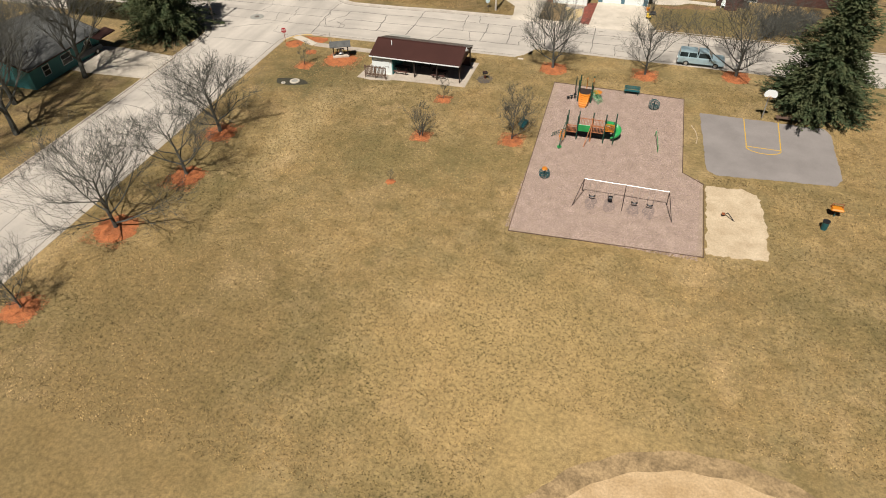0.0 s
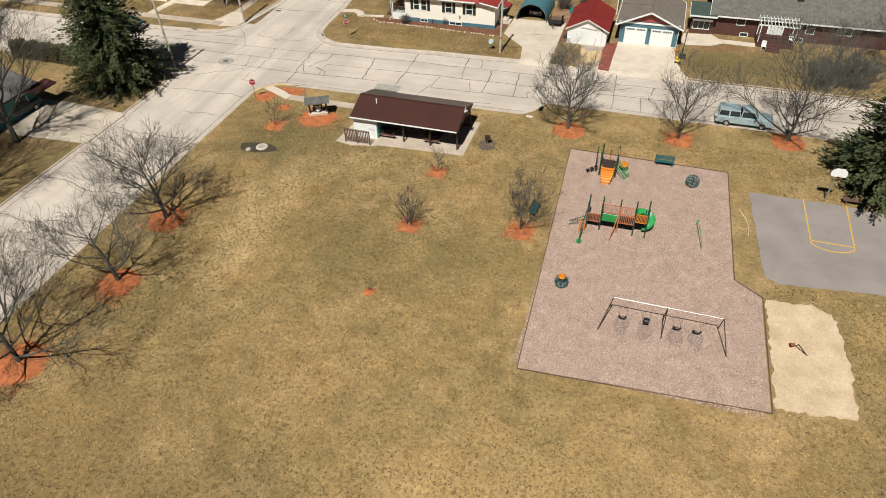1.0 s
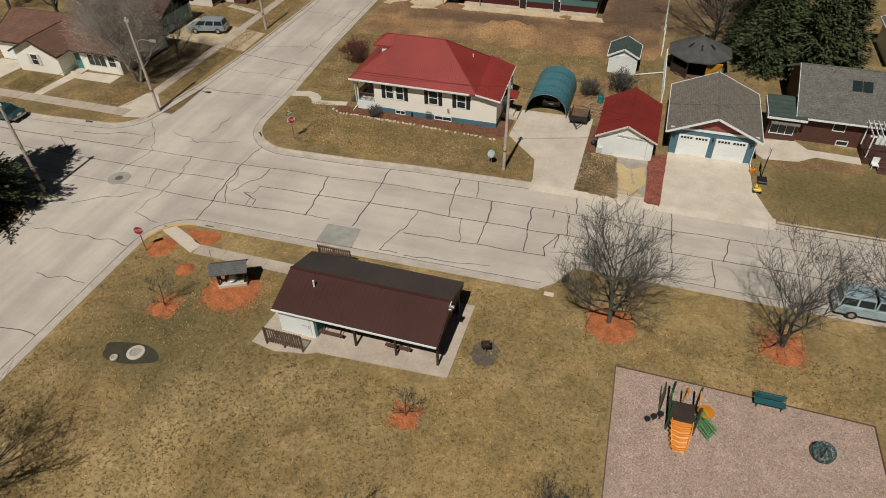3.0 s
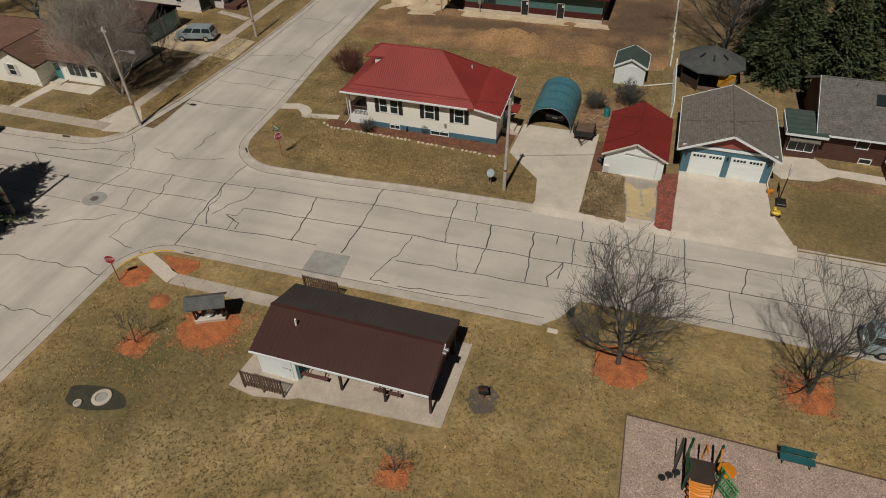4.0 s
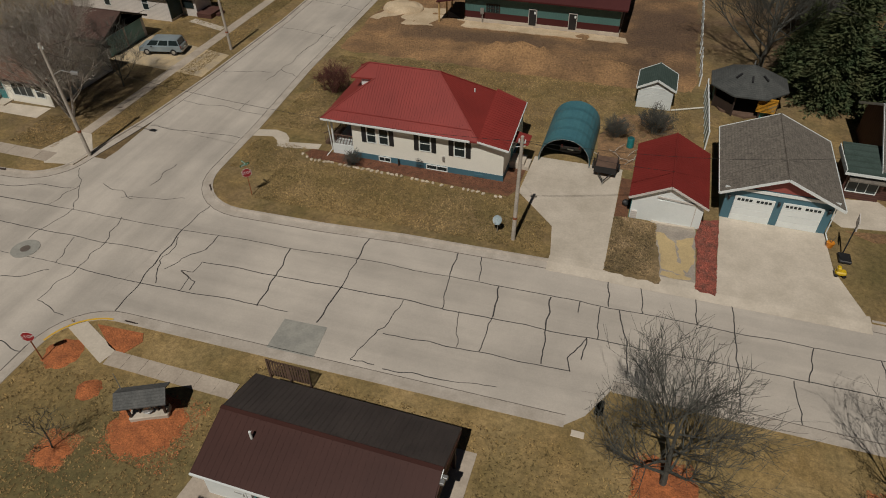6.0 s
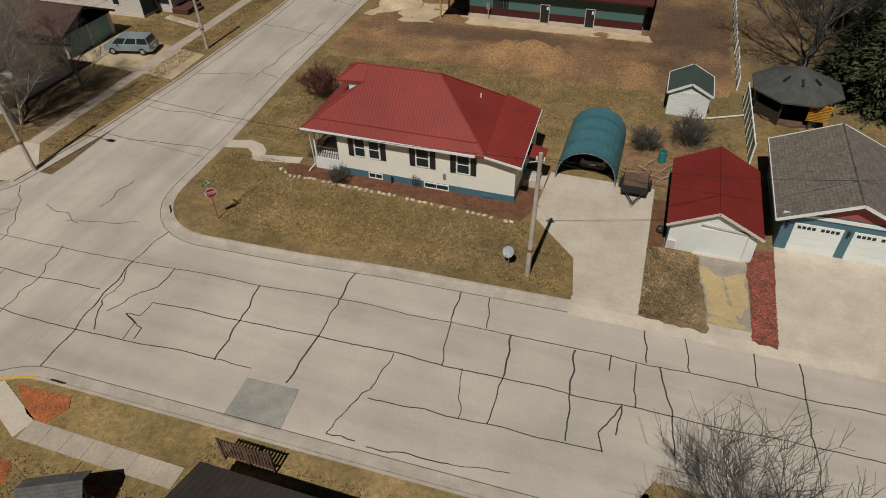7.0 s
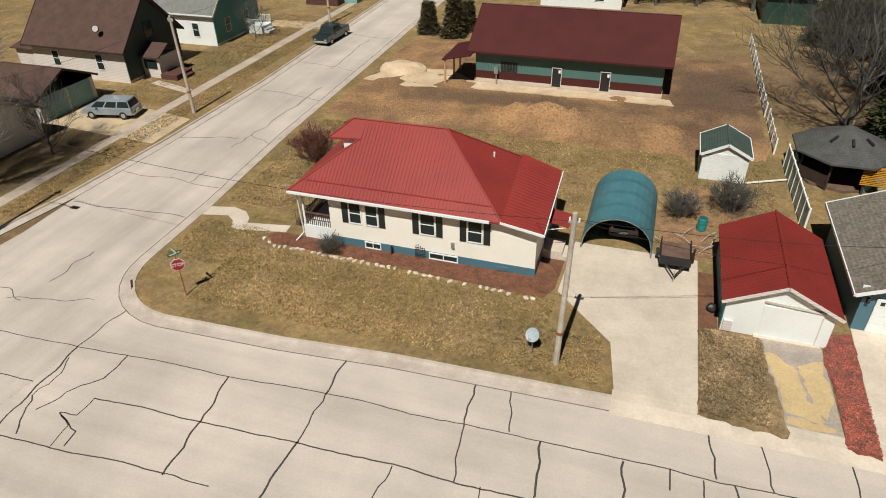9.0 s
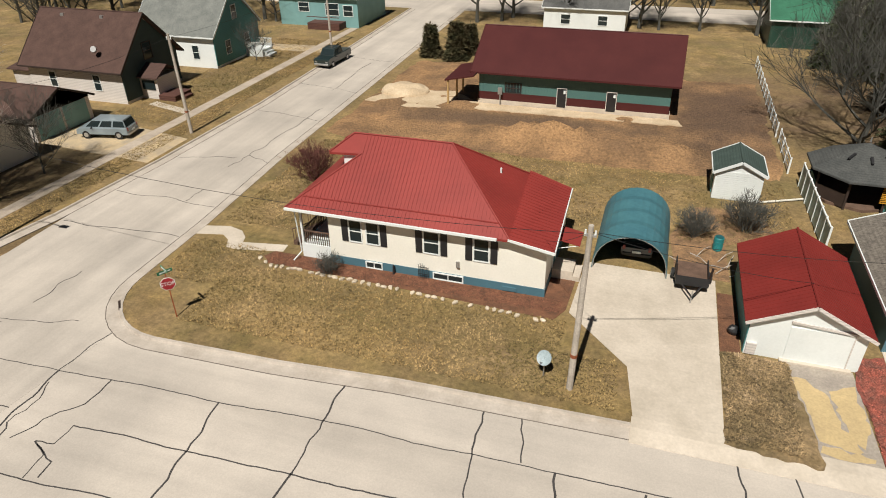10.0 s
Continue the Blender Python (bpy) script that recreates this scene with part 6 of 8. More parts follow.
def mulch_ring(x, y, r, seed):
    global MULCH_ME
    rg = random.Random(seed)
    pts = [(x + r * (1 + rg.uniform(-0.12, 0.12)) * math.cos(a), y + r * (1 + rg.uniform(-0.12, 0.12)) * math.sin(a)) for a in [6.283 * k / 26 for k in range(26)]]
    bm = bmesh.new()
    c = bm.verts.new((x, y, 0.16))
    mid = [bm.verts.new((x + (px - x) * 0.6, y + (py - y) * 0.6, 0.10 + rg.uniform(-0.02, 0.03))) for px, py in pts]
    rim = [bm.verts.new((px, py, 0.004)) for px, py in pts]
    low = [bm.verts.new((px, py, -0.05)) for px, py in pts]
    for i in range(26):
        j = (i + 1) % 26
        bm.faces.new((c, mid[i], mid[j]))
        bm.faces.new((mid[i], rim[i], rim[j], mid[j]))
        bm.faces.new((rim[i], low[i], low[j], rim[j]))
    solid("mulch_ring", bm, MULCH, "ring of orange-red mulch on the lawn", "mulch ring", "", "mulch rings")


for k, (key, x, y, h, r, lab) in enumerate((
        ("wide", -34.8, 14.2, 8.6, 2.0, "broad leafless tree in a red mulch ring by the street"),
        ("vase", -33.4, 23.4, 8.2, 1.7, "leaning leafless tree in a red mulch ring"),
        ("round", -34.6, 31.6, 8.6, 1.7, "round-crowned leafless tree in a red mulch ring"),
        ("young", -35.5, 3.4, 5.4, 1.5, "young leafless tree in a red mulch ring"),
        ("stems", -12.9, 36.8, 4.0, 0.9, "upright many-stemmed leafless shrub tree"),
        ("sapling", -13.2, 28.1, 1.3, 0.5, "tiny leafless sapling in orange mulch"),
        ("young", -3.3, 38.7, 4.5, 1.15, "leafless tree beside a teal bench"),
        ("round", -2.1, 56.5, 7.4, 1.7, "dense leafless tree by the street kerb"),
        ("vase", 9.1, 57.6, 7.0, 1.4, "leafless tree with a dark trunk by the street"),
        ("wide", 19.7, 60.0, 8.6, 1.7, "leafless tree beside the parked pickup"),
        ("sapling", -13.0, 45.2, 2.9, 0.75, "thin leafless sapling in orange mulch"),
        ("sapling", -33.0, 49.0, 3.2, 0.9, "thin crooked leafless sapling near the corner"))):
    bare_tree(key, x, y, h * (0.88 if x < -33.2 else 1), lab, 57 * k, sx=1.2 if x < -33.2 and h > 4 else 1.0)
    mulch_ring(x + 0.1, y - 0.15, r, k)
mulch_ring(-33.9, 52.8, 0.75, 40)
mulch_ring(-37.3, 54.6, 1.2, 41)
solid("mulch_corner", plate(bmesh.new(), [(-36.9, 57.2), (-33.6, 57.4), (-33.2, 56.8), (-33.8, 55.5), (-35.0, 55.9)], -0.1, 0.03), MULCH, "orange mulch wedge at the street corner", "mulch bed", "structure")
mulch_ring(-29.1, 51.8, 2.1, 42)

for k, (key, x, y, h, nm) in enumerate((
        ("birch", -57.5, 78.6, 11.5, "tall pale-barked leafless tree with several stems"), ("young", -56.8, 85.2, 5.0, "small leafless tree by the pavement"),  
        ("tall", -38.2, 146.0, 12.0, "tall leafless tree by the far corner"), ("tall", -34.9, 147.5, 11.0, "tall leafless tree by the far corner"), ("wide", 9.0, 112.0, 8.5, "spreading leafless tree in a back yard"), ("round", 6.0, 123.0, 8.0, "leafless tree in a back yard"), ("tall", -58.5, 38.5, 13.0, "tall leafless tree shading a house"), ("tall", -56.5, 25.0, 14.0, "tall leafless tree by the side street"), ("tall", -60, 14, 15.0, "tall leafless tree by the side street"),
        ("tall", -67, 24, 15, "tall leafless tree behind the side street"), ("tall", -62, 30.5, 13, "tall leafless tree shading a house"), ("tall", -64, 3, 15, "tall leafless tree by the side street"), ("wide", 4.4, 107.0, 11.0, "spreading leafless tree behind a white fence"), 
        ("tall", 13, 124, 12, "leafless tree in a back yard"), ("wide", 16.5, 116, 9, "spreading leafless tree in a back yard"), ("young", -58.5, 119.0, 4.0, "leafless shrub tree by a teal house"), ("vase", 25.5, 71.0 + 4.5, 6.0, "dense leafless shrub tree in a front yard"), ("round", 33.0, 78.0, 8.0, "leafless tree in a front yard"))):
    bare_tree(key, x, y, h, nm, 41 * k, group="yard trees")
rt = random.Random(21)
for k in range(64):
    x = rt.choice((rt.uniform(-36, 40), rt.uniform(-30, 20), rt.uniform(-120, -56)))
    y = rt.uniform(166, 186) if k % 2 else rt.uniform(136 if x > 12 else 146, 151) if x > -40 else rt.uniform(128, 151)
    bare_tree(rt.choice(("tall", "vase", "round")), x, y, rt.uniform(8, 13), "far leafless tree at the end of the yards", rt.uniform(0, 360), group="far trees")
for k in range(6):
    bare_tree(rt.choice(("round", "wide")), rt.uniform(11, 22), rt.uniform(133, 150), rt.uniform(5, 9), "leafless thicket tree behind the yards", rt.uniform(0, 360), group="thicket trees")
for k in range(24):
    bare_tree("tall", rt.uniform(-110, -74), rt.uniform(60, 150), rt.uniform(9, 13), "leafless tree behind the western houses", rt.uniform(0, 360), group="western trees")
for key, x, y, h, lab in (("shrub", -8.2, 89.2, 1.5, "dense leafless shrub behind the carport"), ("shrub", -5.0, 90.8, 1.9, "broad leafless shrub before a white shed"),                           ("redshrub", -35.6, 90.0, 2.3, "reddish leafless shrub on the corner lawn"), ("shrub", -28.6, 78.6, 1.0, "leafless shrub against the porch"),                           ("shrub", 27.5, 74.0, 3.0, "large leafless shrub in a front yard"), ("shrub", 24.2, 73.0, 2.6, "leafless shrub in a front yard")):
    bare_tree(key, x, y, h, lab, x * 40, "bare_shrub", "shrub", "bare shrubs", 1.2)


def conifer_data(seed, h, rad, dens=1.7, skirt=0.06):
    """Whorls of drooping boughs, each carrying many short needle sprays."""
    rg = random.Random(seed)
    v, f = [], []

    def spray(p, d, L, w):
        s = d.cross(Vector((0, 0, 1)))
        s = s.normalized() if s.length > 1e-3 else Vector((1, 0, 0))
        u = s.cross(d).normalized()
        s = (s + u * rg.uniform(-0.8, 0.8)).normalized()
        b = len(v)
        v.extend([p - s * w * 0.35, p + s * w * 0.35, p + d * L * 0.6 + s * w, p + d * L, p + d * L * 0.6 - s * w])
        f.append((b, b + 1, b + 2, b + 3, b + 4))

    z = h * skirt
    while z < h * 0.985:
        fr = z / h
        R = rad * (1 - fr) ** 0.75 * (0.86 + 0.25 * noise.noise((seed, z * 0.8, 0)))
        nb = max(4, int((5 + 9 * (1 - fr)) * dens))
        a0 = rg.uniform(0, 6.28)
        for k in range(nb):
            a = a0 + 6.283 * k / nb + rg.uniform(-0.25, 0.25)
            Lb = max(0.3, R * (1 + 0.55 * noise.noise((1.4 * math.cos(a) + seed, 1.4 * math.sin(a), z * 0.45))) * rg.uniform(0.65, 1.15))
            d = Vector((math.cos(a), math.sin(a), rg.uniform(-0.22, 0.12) + 0.35 * fr))
            n = max(4, int(Lb / 0.28))
            for i in range(n):
                t = (i + 0.6) / n
                p = Vector((0, 0, z)) + d * Lb * t + Vector((0, 0, -0.16 * Lb * t * t))
                for sg in (-1, 1, -0.4, 0.5, 0.1):
                    dd = Vector((math.cos(a + sg * rg.uniform(0.4, 1.1)), math.sin(a + sg * rg.uniform(0.4, 1.1)), rg.uniform(-0.5, 0.45))).normalized()
                    spray(p + Vector((rg.gauss(0, 0.1), rg.gauss(0, 0.1), rg.gauss(0, 0.12))), dd, rg.uniform(0.4, 0.95) * (0.6 + 0.5 * (1 - t)), rg.uniform(0.035, 0.085))
            spray(Vector((0, 0, z)) + d * Lb * 0.9, d.normalized(), 0.5, 0.12)
        z += h * 0.026 / max(0.6, dens) + 0.05
    return [tuple(q) for q in v], f


CON = {}


def conifer(key, x, y, h, rad, label, seed=1, material=None, rz=0, name="spruce", group="evergreens"):
    t = thing(name, x, y, 0, label, "tree", group)
    if key not in CON:
        d = conifer_data(seed, h, rad)
        tr = tube(bmesh.new(), (0, 0, -0.1), (0, 0, h * 0.95), 0.03 * h / 1.6, 0.03, 8)
        mt = bpy.data.meshes.new("trunk")
        tr.to_mesh(mt)
        tr.free()
        mt.materials.append(BRANCH)
        mc = bpy.data.meshes.new("crown")
        mc.from_pydata(d[0], [], d[1])
        mc.materials.append(material or NEEDLE)
        CON[key] = (mt, mc, h)
    mt, mc, h0 = CON[key]
    m = pose(0, 0, 0, 0, 0, rz) @ Matrix.Scale(h / h0, 4)
    piece("trunk", mt, t, m)
    piece("crown", mc, t, m)
    return t


conifer("big", 28.0, 54.0, 14.5, 6.8, "large dark spruce with drooping boughs by the court", 3)
conifer("tall", -56.2, 53.2, 17.0, 7.2, "dark spruce beside the street corner", 5)
conifer("mid", 9.6, 101.0, 10.5, 4.0, "dark spruce behind the garages", 5, None, 50)
conifer("mid", 14.2, 100.5, 11.5, 4.2, "dark spruce behind the ranch house", 5, None, 140)
conifer("mid", 17.0, 103.0, 11.0, 4.0, "dark spruce behind the ranch house", 5, None, 250)
conifer("mid", 11.5, 107.0, 11.0, 3.8, "dark spruce in a back yard", 5, None, 310)
for x, y, h, rz in ((7.6, 105.6, 7.5, 20), (9.0, 131.0, 9.0, 80), (13.0, 129.0, 10.0, 170), (6.5, 133.5, 8.0, 260), (17.0, 132.0, 10.5, 30), (21.0, 128.0, 11.0, 120)):
    conifer("mid", x, y, h, 4.0, "dark spruce in a back yard", 5, None, rz)
LARCH = mat("brown_dry_needles", (0.085, 0.058, 0.036), (0.055, 0.045, 0.026), 0.9, 0.8, 6.0, 0.4, 0.3)
conifer("larch", 10.5, 119.0, 9.5, 4.2, "dense brown cone-shaped tree behind a white fence", 11, LARCH, 0, "larch", "evergreens")
conifer("cedar", -38.6, 126.4, 3.6, 1.35, "small cone-shaped cedar at the street edge", 7, CEDAR, 0, "cedar", "cedars")
conifer("cedar", -35.2, 126.0, 4.2, 1.35, "small cone-shaped cedar at the street edge", 7, CEDAR, 90, "cedar", "cedars")
conifer("cedar", -34.3, 128.8, 3.4, 1.35, "small cone-shaped cedar at the street edge", 7, CEDAR, 200, "cedar", "cedars")
for k in range(22):
    conifer("hedge", -75.0 + 0.72 * k, 56.2 + 0.04 * (k % 3), 1.75 + 0.2 * math.sin(k * 2.1), 0.42, "brown-green upright cedar in a clipped row", 9, CEDAR, 37 * k, "hedge_cedar", "cedar hedge row")
# ---- vehicles ----
def vehicle(x, y, rz, paint, label, category, L, W, H, prof, cabin, group="parked vehicles", z=0.0, name="car", chrome=None):
    """prof: body outline (along, up); cabin: glasshouse outline, narrower at the top."""
    v = thing(name, x, y, z, label, category, group, rz)
    bm = bmesh.new()
    rows = []
    for yy, s in ((-W / 2, 0.96), (-W / 2 + 0.1, 1.0), (W / 2 - 0.1, 1.0), (W / 2, 0.96)):
        rows.append([bm.verts.new((px * (1 if s == 1 else 0.985), yy, 0.55 + (pz - 0.55) * (1 if s == 1 else 0.93))) for px, pz in prof])
    n = len(prof)
    for r, q in zip(rows[:-1], rows[1:]):
        for i in range(n):
            bm.faces.new((r[i], r[(i + 1) % n], q[(i + 1) % n], q[i]))
    bm.faces.new(rows[0])
    bm.faces.new(rows[-1][::-1])
    part("body", bm, paint, v)
    for c0, c1, t0, t1, zb, zt, tag in cabin:
        bm = bmesh.new()
        lo = [bm.verts.new((px, py, zb)) for px, py in ((c0, -W / 2 + 0.06), (c1, -W / 2 + 0.06), (c1, W / 2 - 0.06), (c0, W / 2 - 0.06))]
        hi = [bm.verts.new((px, py, zt)) for px, py in ((t0, -W / 2 + 0.22), (t1, -W / 2 + 0.22), (t1, W / 2 - 0.22), (t0, W / 2 - 0.22))]
        bm.faces.new(lo)
        bm.faces.new(hi)
        for i in range(4):
            bm.faces.new((lo[i], lo[(i + 1) % 4], hi[(i + 1) % 4], hi[i]))
        cab = part("cabin", bm, paint, v)
        # panes let into sides and ends
        for sg in (-1, 1):
            a = Vector(((c0 + t0) / 2, sg * (W / 2 - 0.12), (zb + zt) / 2))
            nn = max(1, round((t1 - t0) / 0.95))
            for k in range(nn):
                f0, f1 = (k + 0.06) / nn, (k + 0.94) / nn
                bp = bmesh.new()
                q = []
                for f, zz in ((f0, 0.14), (f1, 0.14), (f1, 0.86), (f0, 0.86)):
                    px = (c0 + (c1 - c0) * f) * (1 - zz) + (t0 + (t1 - t0) * f) * zz
                    py = sg * ((W / 2 - 0.06) * (1 - zz) + (W / 2 - 0.22) * zz + 0.012)
                    q.append(bp.verts.new((px, py, zb + (zt - zb) * zz)))
                r = [bp.verts.new((w.co.x, w.co.y - sg * 0.02, w.co.z)) for w in q]
                bp.faces.new(q)
                for i in range(4):
                    bp.faces.new((q[i], q[(i + 1) % 4], r[(i + 1) % 4], r[i]))
                part("side_window", bp, GLASS, cab)
        for nm, b0, b1, sg in (("windscreen", c1, t1, 1), ("rear_window", c0, t0, -1)):
            bp = bmesh.new()
            q = []
            for hy, zz in ((-1, 0.12), (1, 0.12), (1, 0.88), (-1, 0.88)):
                q.append(bp.verts.new((b0 + (b1 - b0) * zz + sg * 0.014, hy * (W / 2 - 0.16 - 0.12 * zz), zb + (zt - zb) * zz)))
            r = [bp.verts.new((w.co.x - sg * 0.02, w.co.y, w.co.z)) for w in q]
            bp.faces.new(q)
            for i in range(4):
                bp.faces.new((q[i], q[(i + 1) % 4], r[(i + 1) % 4], r[i]))
            part(nm, bp, GLASS, cab)
    R = 0.36 if H > 1.65 else 0.32
    for px in (-L * 0.31, L * 0.32):
        for sg in (-1, 1):
            w = part("wheel", tube(bmesh.new(), (px, sg * (W / 2 - 0.24), R), (px, sg * (W / 2 + 0.01), R), R, R, 18), RUBBER, v)
            part("rim", tube(bmesh.new(), (px, sg * (W / 2 - 0.02), R), (px, sg * (W / 2 + 0.025), R), R * 0.62, R * 0.55, 12), GALV, w)
    for sg in (-1, 1):
        part("headlight", bevel(B((L / 2 - 0.12, sg * (W / 2 - 0.32) - 0.16, 0.68, L / 2 + 0.005, sg * (W / 2 - 0.32) + 0.16, 0.84)), 0.02), GALV, v)
        part("tail_light", bevel(B((-L / 2 - 0.005, sg * (W / 2 - 0.16) - 0.09, 0.75, -L / 2 + 0.1, sg * (W / 2 - 0.16) + 0.09, 1.05)), 0.02), REDWOOD, v)
        part("mirror", bevel(B((L * 0.16, sg * (W / 2 + 0.1) - 0.09, 0.98, L * 0.16 + 0.1, sg * (W / 2 + 0.1) + 0.09, 1.12)), 0.02), BLACK, v)
    part("bumper", bevel(B((L / 2 - 0.1, -W / 2 + 0.08, 0.38, L / 2 + 0.06, W / 2 - 0.08, 0.6)), 0.03), chrome or GALV, v)
    part("bumper", bevel(B((-L / 2 - 0.06, -W / 2 + 0.08, 0.38, -L / 2 + 0.1, W / 2 - 0.08, 0.6)), 0.03), chrome or GALV, v)
    part("number_plate", B((-L / 2 - 0.075, -0.26, 0.62, -L / 2 - 0.005, 0.26, 0.76)), WHITE, v)
    return v


def body(L, hood, belt, cow):
    return [(-L / 2, 0.42), (-L / 2, belt), (cow, belt), (L / 2 - 0.25, hood), (L / 2, hood - 0.14), (L / 2, 0.42)]


SILVER = carpaint("silver_blue_paint", (0.38, 0.51, 0.56))
vehicle(15.5, 62.75, 0, SILVER, "silver-blue pickup with a matching topper, parked at the kerb", "pickup", 5.6, 1.95, 1.85, body(5.6, 1.08, 1.12, 1.15), [(-2.72, -0.52, -2.6, -0.6, 1.1, 1.82, "t"), (-0.48, 1.35, -0.4, 0.75, 1.1, 1.86, "c")], name="pickup", z=-0.11)
vehicle(-57.8, 93.4, 192, carpaint("pale_blue_grey_paint", (0.27, 0.33, 0.36)), "blue-grey minivan on a sandy driveway", "minivan", 4.8, 1.85, 1.72, body(4.8, 0.95, 1.02, 1.55), [(-2.3, 1.6, -2.1, 0.75, 1.0, 1.7, "c")], name="minivan", z=0.02)
vehicle(-49.2, 121.0, -92, carpaint("black_green_paint", (0.02, 0.035, 0.035)), "black pickup truck parked on the side street", "pickup", 5.7, 2.0, 1.9, body(5.7, 1.15, 1.18, 1.2), [(-0.9, 1.4, -0.75, 0.8, 1.15, 1.9, "c")], name="pickup", z=-0.11)
vehicle(-66.6, 68.0, 180, carpaint("dark_teal_paint", (0.015, 0.075, 0.09)), "dark teal saloon car parked in spruce shade", "car", 4.7, 1.8, 1.42, body(4.7, 0.85, 0.92, 1.0), [(-1.75, 1.2, -1.05, 0.35, 0.9, 1.42, "c")], z=-0.11)
vehicle(-11.5, 87.3, 90, carpaint("black_paint_car", (0.015, 0.017, 0.018)), "black car parked nose-in under the tarpaulin carport", "car", 4.6, 1.8, 1.45, body(4.6, 0.85, 0.92, 1.0), [(-1.75, 1.2, -1.05, 0.35, 0.9, 1.43, "c")], z=0.03, chrome=BLACK)
vehicle(-62.8, 43.2, 80, carpaint("dark_blue_paint", (0.015, 0.03, 0.05)), "dark pickup on a shaded driveway", "pickup", 5.5, 1.95, 1.85, body(5.5, 1.1, 1.12, 1.15), [(-0.9, 1.35, -0.75, 0.75, 1.1, 1.85, "c")], name="pickup", z=0.02)


# ---- poles, signs and wires ----
def utility_pole(x, y, h, lean, label, arm=False):
    p = thing("utility_pole", x, y, 0, label, "utility pole", "utility poles")
    part("pole", tube(bmesh.new(), (0, 0, -0.3), (lean[0], lean[1], h), 0.16, 0.11, 10), POLEWOOD, p)
    part("band", tube(bmesh.new(), (lean[0] * 0.25, lean[1] * 0.25, h * 0.22), (lean[0] * 0.26, lean[1] * 0.26, h * 0.24), 0.165, 0.165, 10), RUST, p)
    bk = part("bracket", B((lean[0] - 0.25, lean[1] - 0.05, h - 0.5, lean[0] + 0.25, lean[1] + 0.05, h - 0.4)), GALV, p)
    for s in (-1, 1):
        part("insulator", tube(bmesh.new(), (lean[0] + s * 0.2, lean[1], h - 0.4), (lean[0] + s * 0.2, lean[1], h - 0.22), 0.05, 0.035, 8), WHITE, bk)
    if arm:
        part("lamp_arm", pipe(bmesh.new(), [(lean[0] * 0.75, lean[1] * 0.75, h * 0.74), (0.9, -0.1, h * 0.80), (2.2, -0.3, h * 0.80)], 0.04), GALV, p)
        part("lamp_head", bevel(B((2.1, -0.42, h * 0.79, 2.8, -0.18, h * 0.82)), 0.04), GALV, p)
    return p


utility_pole(-13.6, 73.0, 8.6, (0.15, 0.0), "tall weathered wooden utility pole on the corner lawn")
utility_pole(-51.3, 73.6, 10.0, (-0.3, 0.0), "leaning wooden utility pole with a street lamp arm", True)
utility_pole(-51.0, 96.0, 8.7, (-0.2, 0.0), "wooden utility pole beside the side street")
utility_pole(-52.0, 58.0, 9.0, (-0.3, 0.1), "leaning wooden utility pole beside a spruce")
utility_pole(-52.4, 127.0, 9.0, (0, 0), "wooden utility pole far up the side street")


def wire(a, b, sag=0.7):
    bm = bmesh.new()
    a, b = Vector(a), Vector(b)
    pts = [a.lerp(b, k / 14) - Vector((0, 0, sag * 4 * (k / 14) * (1 - k / 14))) for k in range(15)]
    bm.free()
    tb = Tubes()
    tb.limb(pts, [0.012] * 15, 4)
    solid("overhead_wire", tb.data(), BLACK, "thin black overhead wire between poles", "wire", "", "overhead wires")


wire((-13.45, 73.0, 8.3), (-16.2, 80.2, 3.4), 0.2)
wire((-13.45, 73.0, 8.3), (-3.4, 79.5, 3.6), 0.3)
wire((-13.45, 73.0, 8.3), (8.0, 84.0, 4.0), 0.6)
wire((-51.6, 73.6, 9.6), (-52.3, 58.1, 8.6))
wire((-51.6, 73.6, 9.6), (-51.2, 96.0, 8.4))
wire((-51.2, 96.0, 8.4), (-52.4, 127.0, 8.6))
wire((-51.6, 73.6, 9.3), (-13.45, 73.0, 8.2), 1.2)


def stop_sign(x, y, rz, label, street=False):
    s = thing("stop_sign", x, y, 0, label, "stop sign", "stop signs", rz)
    part("post", B((-0.03, -0.025, -0.2, 0.03, 0.025, 2.75 if street else 2.5)), RUST, s)
    rim = part("sign_border", plate_oct(0.40, -0.045, -0.03), WHITE, s)
    part("sign_face", plate_oct(0.37, -0.053, -0.044), mat("sign_red", (0.42, 0.02, 0.03), None, 0.45), rim, "red octagon reading STOP")
    cu = bpy.data.curves.new("lettering", "FONT")
    cu.body, cu.size, cu.align_x, cu.align_y, cu.extrude = "STOP", 0.3, "CENTER", "CENTER", 0.002
    t = bpy.data.objects.new("lettering_source", cu)
    scene.collection.objects.link(t)
    me = bpy.data.meshes.new_from_object(t.evaluated_get(bpy.context.evaluated_depsgraph_get()))
    bpy.data.objects.remove(t)
    me.materials.clear()
    me.materials.append(WHITE)
    ob = new("lettering", me)
    ob.parent = rim
    ob.matrix_basis = pose(0, -0.058, 2.15, 90, 0, 0)
    if street:
        for a in (0, 90):
            n = part("street_name_plate", box(bmesh.new(), -0.4, -0.01, 2.78 + a * 0.002, 0.4, 0.01, 2.96 + a * 0.002, pose(0, 0, 0, 0, 0, a + 20)), mat("sign_green", (0.02, 0.2, 0.1), None, 0.45), s, "green street name plate")
            part("lettering_bar", box(bmesh.new(), -0.3, -0.014, 2.84 + a * 0.002, 0.3, 0.014, 2.9 + a * 0.002, pose(0, 0, 0, 0, 0, a + 20)), WHITE, n)
    return s


